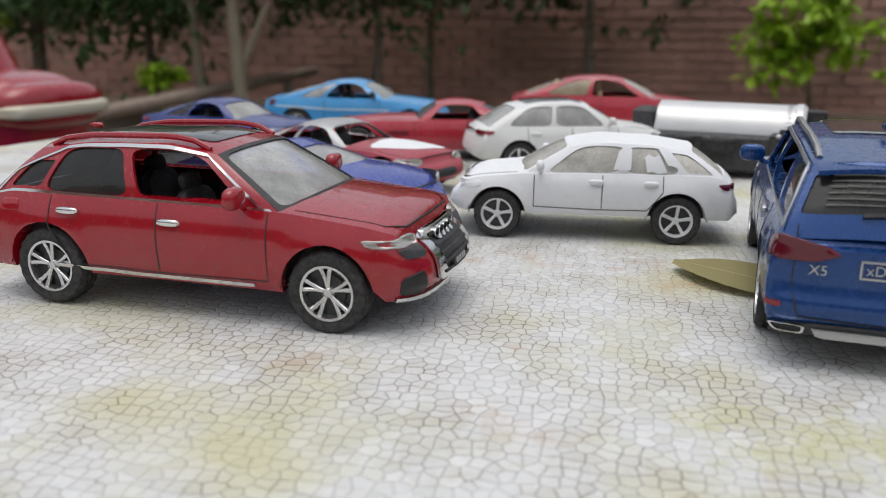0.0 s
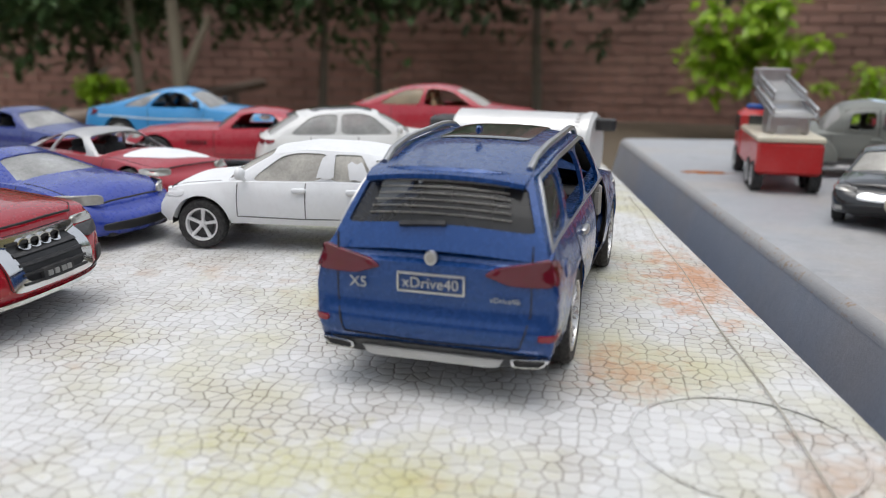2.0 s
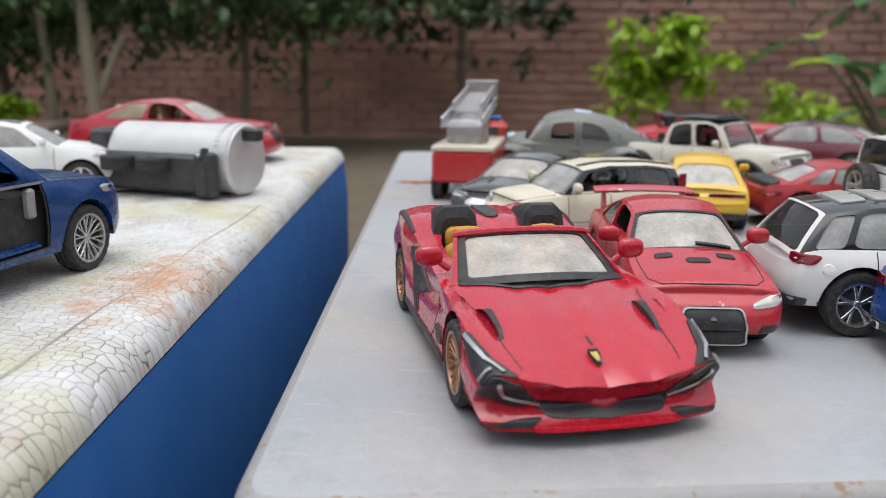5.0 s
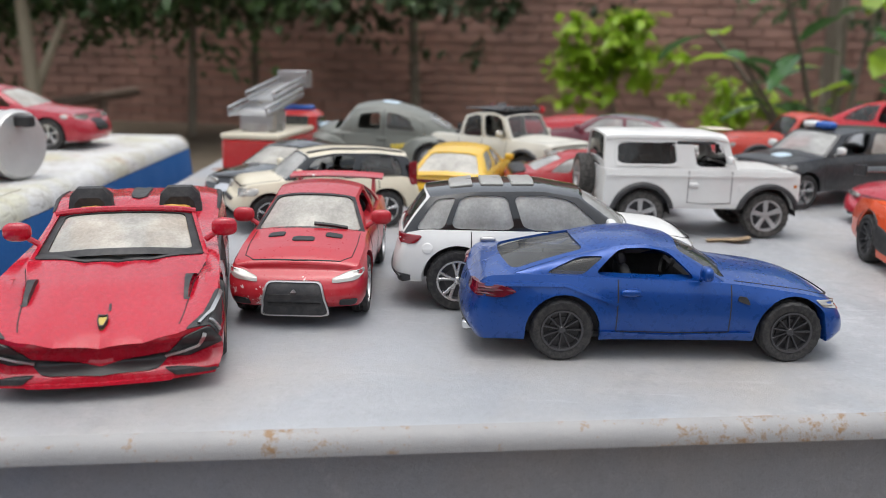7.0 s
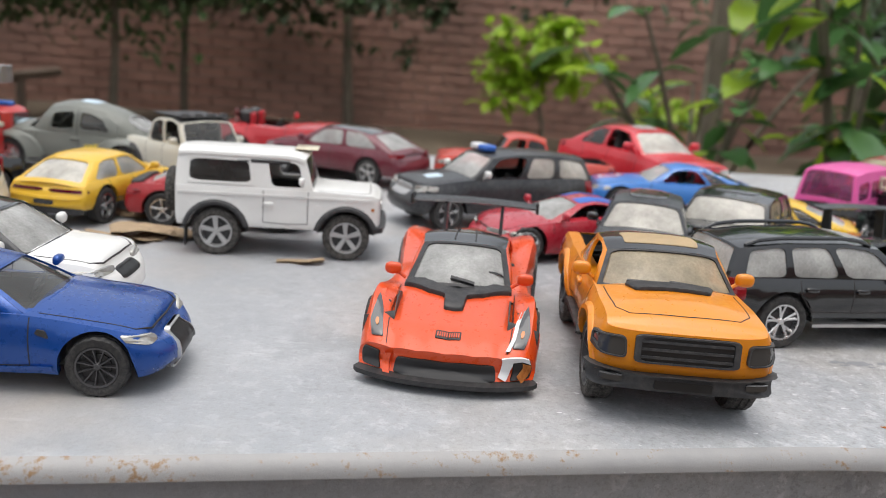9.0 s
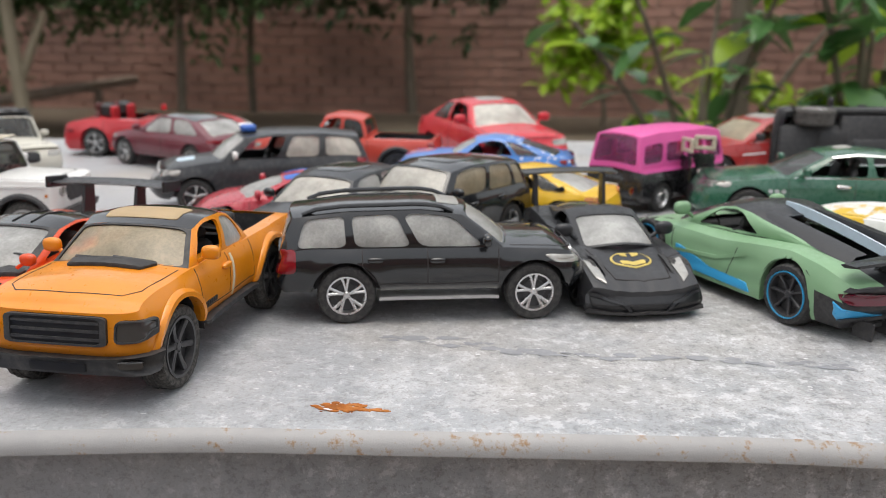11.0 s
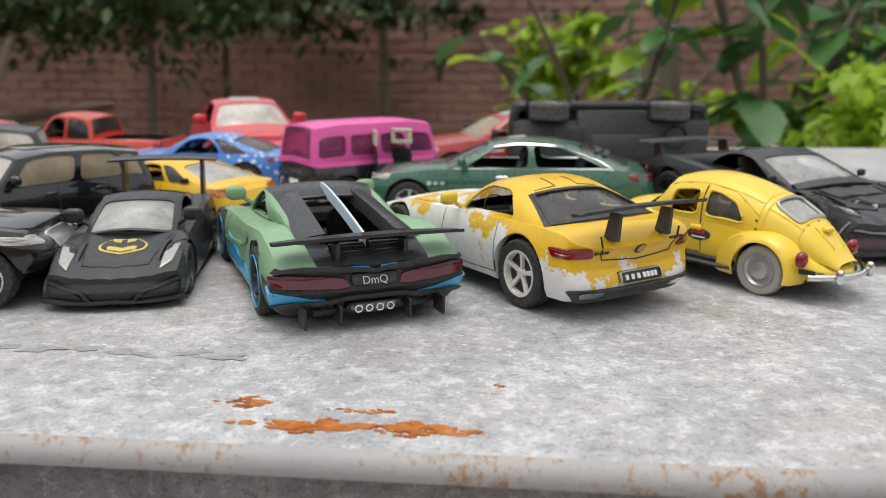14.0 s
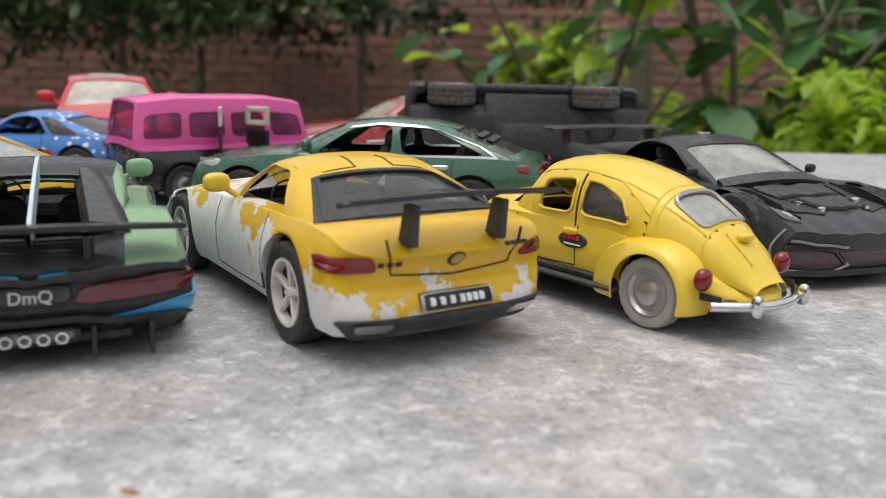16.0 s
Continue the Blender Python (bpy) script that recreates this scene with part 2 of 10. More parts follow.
plain("red_mark", (0.5, 0.02, 0.03), 0.4)
plain("blue_mark", (0.03, 0.12, 0.45), 0.4)
plain("pale_blue", (0.5, 0.62, 0.7), 0.4)
plain("stripe_red", (0.4, 0.02, 0.03), 0.4)
plain("scuff_grey", (0.27, 0.275, 0.29), 0.5, var=0.4, scale=400)
plain("chalk", (0.68, 0.68, 0.68), 0.7, var=0.2, scale=400)
plain("worn_tread", (0.05, 0.047, 0.044), 0.7, dust=0.5, scale=300)
plain("foam_groove", (0.5, 0.47, 0.4), 0.8, var=0.5)
glazing("glass", (0.42, 0.44, 0.45), 0.1)
glazing("haze_glass", (0.5, 0.51, 0.51), 0.45, (0.74, 0.74, 0.71), 0.1)
glazing("tint_glass", (0.12, 0.13, 0.14), 0.05)
glazing("dust_glass", (0.5, 0.5, 0.48), 0.6, (0.72, 0.69, 0.62), 0.15)
glazing("tan_glass", (0.5, 0.42, 0.3), 0.45, (0.6, 0.5, 0.34), 0.2)
glazing("pink_glass", (0.7, 0.16, 0.4), 0.25, (0.6, 0.15, 0.38))


def foam_material():
    """Expanded polystyrene: fused beads with dirt in the joints, yellow-green and brown stains."""
    nt, out = nodes_of("foam")
    v = coords(nt)
    warp = node(nt, "ShaderNodeTexNoise", Scale=60.0, Detail=2.0)
    nt.links.new(v, warp.inputs["Vector"])
    vm = nt.nodes.new("ShaderNodeVectorMath")
    vm.operation = "MULTIPLY_ADD"
    nt.links.new(warp.outputs["Color"], vm.inputs[0])
    vm.inputs[1].default_value = (0.0008, 0.0008, 0.0008)
    nt.links.new(v, vm.inputs[2])
    vo = node(nt, "ShaderNodeTexVoronoi", Scale=268.0, Randomness=0.72)
    vo.feature, vo.voronoi_dimensions = "DISTANCE_TO_EDGE", "2D"
    nt.links.new(vm.outputs[0], vo.inputs["Vector"])
    cell = node(nt, "ShaderNodeTexVoronoi", Scale=268.0, Randomness=0.72)
    cell.voronoi_dimensions = "2D"
    nt.links.new(vm.outputs[0], cell.inputs["Vector"])
    grime = noise_tex(nt, v, 34, 5, 0.65)
    stain = noise_tex(nt, v, 13, 4, 0.6)
    fine = noise_tex(nt, v, 700, 4, 0.7)
    joint = ramp(nt, vo.outputs["Distance"], [(0.0, (1, 1, 1)), (0.022, (0.8,) * 3), (0.055, (0, 0, 0))])
    depth = ramp(nt, grime, [(0.36, (0.22,) * 3), (0.5, (0.55,) * 3), (0.62, (1.0,) * 3)])
    base = mixc(nt, maths(nt, "MULTIPLY", cell.outputs["Color"], 0.6), (0.55, 0.55, 0.535), (0.75, 0.75, 0.745))
    base = mixc(nt, maths(nt, "MULTIPLY", ramp(nt, grime, [(0.48, (0, 0, 0)), (0.7, (1, 1, 1))]), 0.5), base, (0.36, 0.32, 0.25))
    base = mixc(nt, maths(nt, "MULTIPLY", ramp(nt, stain, [(0.48, (0, 0, 0)), (0.66, (1, 1, 1))]), 0.65), base, (0.5, 0.47, 0.23))
    brown = noise_tex(nt, v, 21, 5, 0.7)
    base = mixc(nt, maths(nt, "MULTIPLY", ramp(nt, brown, [(0.58, (0, 0, 0)), (0.72, (1, 1, 1))]), 0.6), base, (0.42, 0.24, 0.11))
    for at, size, col, amount in (((0.388, 0.29), (22.0, 9.0), (0.5, 0.22, 0.08), 0.8), ((0.3, 0.135), (11.0, 22.0), (0.47, 0.45, 0.17), 0.6), ((0.2, 0.12), (14.0, 26.0), (0.44, 0.42, 0.2), 0.3), ((0.36, 0.2), (30.0, 22.0), (0.45, 0.2, 0.07), 0.6)):
        mp = nt.nodes.new("ShaderNodeMapping")
        mp.inputs["Scale"].default_value = (size[0], size[1], 1.0)
        mp.inputs["Location"].default_value = (-at[0] * size[0], -at[1] * size[1], 0.0)
        nt.links.new(v, mp.inputs["Vector"])
        ln = nt.nodes.new("ShaderNodeVectorMath")
        ln.operation = "LENGTH"
        nt.links.new(mp.outputs[0], ln.inputs[0])
        blot = maths(nt, "SUBTRACT", maths(nt, "ADD", maths(nt, "MULTIPLY", noise_tex(nt, v, 75, 8, 0.75), 2.4), -0.75), ln.outputs["Value"])
        base = mixc(nt, maths(nt, "MULTIPLY", ramp(nt, blot, [(0.0, (0, 0, 0)), (0.45, (1, 1, 1))]), amount), base, col)
    c = mixc(nt, maths(nt, "MULTIPLY", joint, depth), base, (0.13, 0.1, 0.07))
    specks = ramp(nt, fine, [(0.68, (0, 0, 0)), (0.73, (1, 1, 1))])
    c = mixc(nt, maths(nt, "MULTIPLY", specks, 0.7), c, (0.12, 0.1, 0.07))
    h = ramp(nt, vo.outputs["Distance"], [(0.0, (0, 0, 0)), (0.12, (0.8,) * 3), (0.5, (1, 1, 1))])
    principled(nt, out, c, 0.55, normal=bump(nt, maths(nt, "ADD", h, maths(nt, "MULTIPLY", fine, 0.12)), 0.4, 0.0008), spec=0.35)


def sheet_material():
    """Galvanised sheet under thin worn grey paint: chalky scuffs, grey smears, grit."""
    nt, out = nodes_of("sheet_metal")
    v = coords(nt)
    broad = noise_tex(nt, v, 6, 4, 0.6)
    mid = noise_tex(nt, v, 30, 12, 0.8)
    fine = noise_tex(nt, v, 620, 6, 0.75)
    sep = nt.nodes.new("ShaderNodeSeparateXYZ")
    nt.links.new(v, sep.inputs[0])
    c = mixc(nt, broad, (0.3, 0.315, 0.335), (0.45, 0.46, 0.475))
    tan = ramp(nt, noise_tex(nt, v, 10, 5, 0.6), [(0.47, (0, 0, 0)), (0.7, (1, 1, 1))])
    c = mixc(nt, maths(nt, "MULTIPLY", tan, 0.5), c, (0.46, 0.4, 0.33))
    side = ramp(nt, maths(nt, "SUBTRACT", sep.outputs[0], 0.72), [(0.0, (0.12,) * 3), (0.4, (1, 1, 1))])
    scuff = maths(nt, "ADD", mid, maths(nt, "MULTIPLY", maths(nt, "SUBTRACT", fine, 0.5), 0.35))
    chalk = ramp(nt, scuff, [(0.48, (0, 0, 0)), (0.53, (0.45,) * 3), (0.6, (1, 1, 1))])
    c = mixc(nt, maths(nt, "MULTIPLY", maths(nt, "MULTIPLY", chalk, side), 0.55), c, (0.66, 0.66, 0.67))
    smear = ramp(nt, noise_tex(nt, v, 21, 8, 0.7), [(0.58, (0, 0, 0)), (0.66, (1, 1, 1))])
    c = mixc(nt, maths(nt, "MULTIPLY", smear, 0.3), c, (0.22, 0.23, 0.24))
    c = mixc(nt, maths(nt, "MULTIPLY", maths(nt, "MULTIPLY", ramp(nt, fine, [(0.5, (0, 0, 0)), (0.62, (1, 1, 1))]), maths(nt, "ADD", side, 0.2)), 0.5), c, (0.17, 0.155, 0.14))
    grit = noise_tex(nt, v, 165, 9, 0.8)
    c = mixc(nt, maths(nt, "MULTIPLY", maths(nt, "MULTIPLY", ramp(nt, grit, [(0.54, (0, 0, 0)), (0.58, (1, 1, 1))]), side), 0.6), c, (0.7, 0.7, 0.71))
    c = mixc(nt, maths(nt, "MULTIPLY", maths(nt, "MULTIPLY", ramp(nt, grit, [(0.4, (1, 1, 1)), (0.45, (0, 0, 0))]), side), 0.6), c, (0.19, 0.19, 0.195))
    streak = node(nt, "ShaderNodeMapping")
    streak.inputs["Scale"].default_value = (1.0, 9.0, 1.0)
    streak.inputs["Rotation"].default_value = (0, 0, 0.12)
    nt.links.new(v, streak.inputs["Vector"])
    sc = noise_tex(nt, streak.outputs[0], 36, 6, 0.75)
    c = mixc(nt, maths(nt, "MULTIPLY", ramp(nt, sc, [(0.6, (0, 0, 0)), (0.7, (1, 1, 1))]), 0.3), c, (0.66, 0.66, 0.66))
    r = ramp(nt, mid, [(0.3, (0.36,) * 3), (0.7, (0.62,) * 3)])
    principled(nt, out, c, r, 0.15, normal=bump(nt, maths(nt, "ADD", fine, mid), 0.28, 0.001))


def rust_material():
    nt, out = nodes_of("rust")
    v = coords(nt)
    n = noise_tex(nt, v, 150, 6, 0.7)
    c = ramp(nt, n, [(0.3, (0.16, 0.05, 0.015)), (0.5, (0.38, 0.13, 0.03)), (0.75, (0.52, 0.26, 0.1))])
    principled(nt, out, c, 0.9, normal=bump(nt, n, 0.6, 0.0008), spec=0.2)


def edge_material():
    """The rolled lip of the sheet: paint worn to chalk with rust freckles."""
    nt, out = nodes_of("worn_edge")
    v = coords(nt)
    mid = noise_tex(nt, v, 30, 6, 0.7)
    fr = noise_tex(nt, v, 330, 6, 0.75)
    c = mixc(nt, mid, (0.24, 0.24, 0.245), (0.42, 0.41, 0.4))
    k = maths(nt, "ADD", fr, maths(nt, "MULTIPLY", maths(nt, "SUBTRACT", mid, 0.5), 0.7))
    c = mixc(nt, ramp(nt, k, [(0.56, (0, 0, 0)), (0.68, (1, 1, 1))]), c, (0.27, 0.17, 0.09))
    principled(nt, out, c, 0.6, 0.2, normal=bump(nt, fr, 0.3, 0.0008))


def brick_materials():
    for nm, a, b in (("brick", (0.34, 0.185, 0.145), (0.52, 0.31, 0.25)), ("mortar", (0.32, 0.24, 0.2), (0.42, 0.34, 0.29))):
        nt, out = nodes_of(nm)
        v = coords(nt, True)
        info = nt.nodes.new("ShaderNodeObjectInfo")
        geo = nt.nodes.new("ShaderNodeNewGeometry")
        n = noise_tex(nt, v, 14, 6, 0.7)
        big = noise_tex(nt, v, 1.1, 3)
        k = maths(nt, "MULTIPLY", maths(nt, "ADD", maths(nt, "ADD", n, geo.outputs["Random Per Island"]), info.outputs["Random"]), 0.4)
        c = mixc(nt, k, a, b)
        c = mixc(nt, maths(nt, "MULTIPLY", ramp(nt, big, [(0.4, (0, 0, 0)), (0.62, (1, 1, 1))]), 0.55), c, (0.17, 0.11, 0.09))
        principled(nt, out, c, 0.9, normal=bump(nt, n, 0.5, 0.01), spec=0.2)


def leaf_material(name, a, b, rough=0.35, thru=0.35):
    nt, out = nodes_of(name)
    geo = nt.nodes.new("ShaderNodeNewGeometry")
    n = noise_tex(nt, coords(nt), 25, 3)
    k = maths(nt, "MULTIPLY", maths(nt, "ADD", geo.outputs["Random Per Island"], n), 0.55)
    c = mixc(nt, k, a, b)
    p = principled(nt, out, c, rough)
    tl = nt.nodes.new("ShaderNodeBsdfTranslucent")
    nt.links.new(c, tl.inputs["Color"])
    mx = node(nt, "ShaderNodeMixShader", Fac=thru)
    nt.links.new(p.outputs[0], mx.inputs[1])
    nt.links.new(tl.outputs[0], mx.inputs[2])
    nt.links.new(mx.outputs[0], out.inputs["Surface"])


def wood_material(name, a, b, scale=40):
    nt, out = nodes_of(name)
    v = coords(nt)
    mp = nt.nodes.new("ShaderNodeMapping")
    mp.inputs["Scale"].default_value = (1, 1, 0.25)
    nt.links.new(v, mp.inputs["Vector"])
    n = noise_tex(nt, mp.outputs[0], scale, 6, 0.7)
    c = mixc(nt, n, a, b)
    principled(nt, out, c, 0.85, normal=bump(nt, n, 0.5, 0.01), spec=0.25)


foam_material()
sheet_material()
rust_material()
edge_material()
brick_materials()
leaf_material("leaf_dark", (0.055, 0.085, 0.045), (0.115, 0.165, 0.085), thru=0.5)
leaf_material("leaf_mid", (0.065, 0.12, 0.05), (0.15, 0.25, 0.1))
leaf_material("leaf_lime", (0.2, 0.38, 0.02), (0.46, 0.62, 0.06), thru=0.5)
leaf_material("leaf_glossy", (0.035, 0.11, 0.035), (0.115, 0.25, 0.08), rough=0.25, thru=0.25)
leaf_material("leaf_dry", (0.36, 0.27, 0.14), (0.52, 0.42, 0.26), rough=0.7, thru=0.15)
leaf_material("leaf_old", (0.2, 0.2, 0.06), (0.36, 0.29, 0.13), rough=0.6, thru=0.15)
wood_material("bark", (0.1, 0.085, 0.065), (0.26, 0.22, 0.17), 30)
wood_material("pale_bark", (0.2, 0.17, 0.12), (0.4, 0.35, 0.26), 22)
wood_material("bamboo", (0.16, 0.11, 0.085), (0.42, 0.35, 0.29), 26)
wood_material("soil", (0.07, 0.055, 0.04), (0.17, 0.135, 0.095), 9)
wood_material("cardboard", (0.33, 0.24, 0.15), (0.45, 0.34, 0.23), 60)


# ---- mesh helpers ----
class Geo:
    """Vertices and faces gathered for one mesh."""

    def __init__(self):
        self.v, self.f = [], []

    def add(self, pts):
        n = len(self.v)
        self.v.extend([tuple(p) for p in pts])
        return list(range(n, n + len(pts)))

    def grid(self, rows, close_u=False, close_v=False, flip=False):
        ids = [self.add(r) for r in rows]
        nr, nc = len(ids), len(ids[0])
        for i in range(nr if close_u else nr - 1):
            for j in range(nc if close_v else nc - 1):
                a, b = ids[i][j], ids[i][(j + 1) % nc]
                c, d = ids[(i + 1) % nr][(j + 1) % nc], ids[(i + 1) % nr][j]
                self.f.append((d, c, b, a) if flip else (a, b, c, d))
        return ids

    def fan(self, loop_ids, centre, flip=False):
        c = self.add([centre])[0]
        n = len(loop_ids)
        for i in range(n):
            a, b = loop_ids[i], loop_ids[(i + 1) % n]
            self.f.append((b, a, c) if flip else (a, b, c))

    def box(self, c, s, bevel=0.0, m=None):
        """A box of centre c and full size s, its edges chamfered by bevel."""
        hx, hy, hz = s[0] / 2, s[1] / 2, s[2] / 2
        b = min(bevel, 0.49 * min(s)) if bevel else 0.0
        if not b:
            pts = [(sx * hx, sy * hy, sz * hz) for sz in (-1, 1) for sx, sy in ((-1, -1), (1, -1), (1, 1), (-1, 1))]
            quads = [(3, 2, 1, 0), (4, 5, 6, 7), (0, 1, 5, 4), (1, 2, 6, 5), (2, 3, 7, 6), (3, 0, 4, 7)]
            pts = [Vector(p) + Vector(c) for p in pts]
            if m:
                pts = [m @ p for p in pts]
            k = self.add(pts)
            self.f.extend([tuple(k[i] for i in q) for q in quads])
            return
        rows = []
        for z, ins in ((-hz, b), (-hz + b, 0), (hz - b, 0), (hz, b)):
            x, y = hx - ins, hy - ins
            e = b * 0.9 if not ins else b * 0.6
            ring = [(-x + e, -y), (x - e, -y), (x, -y + e), (x, y - e), (x - e, y), (-x + e, y), (-x, y - e), (-x, -y + e)]
            row = [Vector((px, py, z)) + Vector(c) for px, py in ring]
            rows.append([m @ p for p in row] if m else row)
        ids = self.grid(rows, close_v=True)
        self.f.append(tuple(reversed(ids[0])))
        self.f.append(tuple(ids[-1]))

    def lathe(self, prof, n=32, axis="y", at=(0, 0, 0), a0=0.0, a1=2 * math.pi):
        """Turns a profile of (distance along the axis, radius) round the axis."""
        full = abs(a1 - a0 - 2 * math.pi) < 1e-6
        rows = []
        for i in range(n if full else n + 1):
            a = a0 + (a1 - a0) * i / n
            ca, sa = math.cos(a), math.sin(a)
            row = []
            for d, r in prof:
                p = {"y": (r * ca, d, r * sa), "x": (d, r * ca, r * sa), "z": (r * ca, r * sa, d)}[axis]
                row.append((p[0] + at[0], p[1] + at[1], p[2] + at[2]))
            rows.append(row)
        return self.grid(rows, close_u=full)

    def tube(self, pts, r, n=8, cap=True):
        """A round bar along a line of points; r may be a list."""
        rows = []
        k = len(pts)
        for i, p in enumerate(pts):
            p = Vector(p)
            d = (Vector(pts[min(i + 1, k - 1)]) - Vector(pts[max(i - 1, 0)])).normalized()
            up = Vector((0, 0, 1)) if abs(d.z) < 0.9 else Vector((1, 0, 0))
            e = d.cross(up).normalized()
            g = e.cross(d)
            rr = r[i] if isinstance(r, (list, tuple)) else r
            rows.append([p + rr * (math.cos(t) * e + math.sin(t) * g) for t in [2 * math.pi * j / n for j in range(n)]])
        ids = self.grid(rows, close_v=True)
        if cap:
            self.f.append(tuple(reversed(ids[0])))
            self.f.append(tuple(ids[-1]))

    def blob(self, c, s, nu=14, nv=9, power=2.0, m=None):
        """A rounded lump, from a ball (power 2) towards a box (power 4 and up)."""
        rows = []
        e = 2.0 / power
        pw = lambda t: math.copysign(abs(t) ** e, t)
        for i in range(nv + 1):
            th = math.pi * (i / nv - 0.5) * 0.998
            row = []
            for j in range(nu):
                ph = 2 * math.pi * j / nu
                p = Vector((s[0] / 2 * pw(math.cos(th)) * pw(math.cos(ph)), s[1] / 2 * pw(math.cos(th)) * pw(math.sin(ph)), s[2] / 2 * pw(math.sin(th))))
                p = p + Vector(c)
                row.append(m @ p if m else p)
            rows.append(row)
        self.grid(rows, close_v=True)

    def mesh(self, name, mat, smooth=True, angle=40):
        me = bpy.data.meshes.new(name)
        me.from_pydata(self.v, [], self.f)
        me.materials.append(mat)
        if smooth:
            me.polygons.foreach_set("use_smooth", [True] * len(me.polygons))
            me.set_sharp_from_angle(angle=radians(angle))
        me.update()
        return me


def part(name, geo, material, parent=None, label="", at=None, smooth=True, angle=40):
    """Links gathered geometry (or a ready mesh) as one mesh object under its thing."""
    me = geo.mesh(name, material, smooth, angle) if isinstance(geo, Geo) else geo
    ob = new(name, me)
    if parent is not None:
        ob.parent = parent
    if at is not None:
        ob.matrix_basis = at
    if label:
        tagged(ob, label)
    return ob


def thing(name, at, label, category, group="", kind=""):
    ob = new(name)
    ob.empty_display_size = 0.01
    ob.matrix_basis = at
    return tagged(ob, label, category, group, kind)


def lerp(a, b, t):
    return a + (b - a) * t


def curve(table, f):
    xs, ys = [p[0] for p in table], [p[1] for p in table]
    return float(sum(np.interp(f + d, xs, ys) for d in (-0.024, -0.012, 0, 0.012, 0.024)) / 5)


def rounded(poly, r=0.28, n=4, sub=4):
    """A closed outline with rounded corners; returns the points and, for each, its place on the outer outline's corners."""
    k = len(poly)
    pts, tags = [], []
    for i in range(k):
        p0, p1, p2 = Vector(poly[i - 1]), Vector(poly[i]), Vector(poly[(i + 1) % k])
        a, b = p1.lerp(p0, r), p1.lerp(p2, r)
        for j in range(n + 1):
            t = j / n
            pts.append(a.lerp(p1, t).lerp(p1.lerp(b, t), t))
            tags.append((i, -r + 2 * r * t))
        e = p2.lerp(p1, r)
        for j in range(1, sub):
            pts.append(b.lerp(e, j / sub))
            tags.append((i, r + (1 - 2 * r) * j / sub))
    return pts, tags


def text_mesh(body, size, mat, depth=0.00012):
    cu = bpy.data.curves.new("lettering", "FONT")
    cu.body, cu.size, cu.extrude = body, size, depth
    cu.align_x, cu.align_y = "CENTER", "CENTER"
    cu.resolution_u = 3
    ob = new("lettering_source", cu)
    bpy.context.view_layer.update()
    me = bpy.data.meshes.new_from_object(ob.evaluated_get(bpy.context.evaluated_depsgraph_get()))
    bpy.data.objects.remove(ob)
    me.materials.clear()
    me.materials.append(mat)
    me.name = "lettering"
    return me


# ---- wheels ----
WHEELS = {}


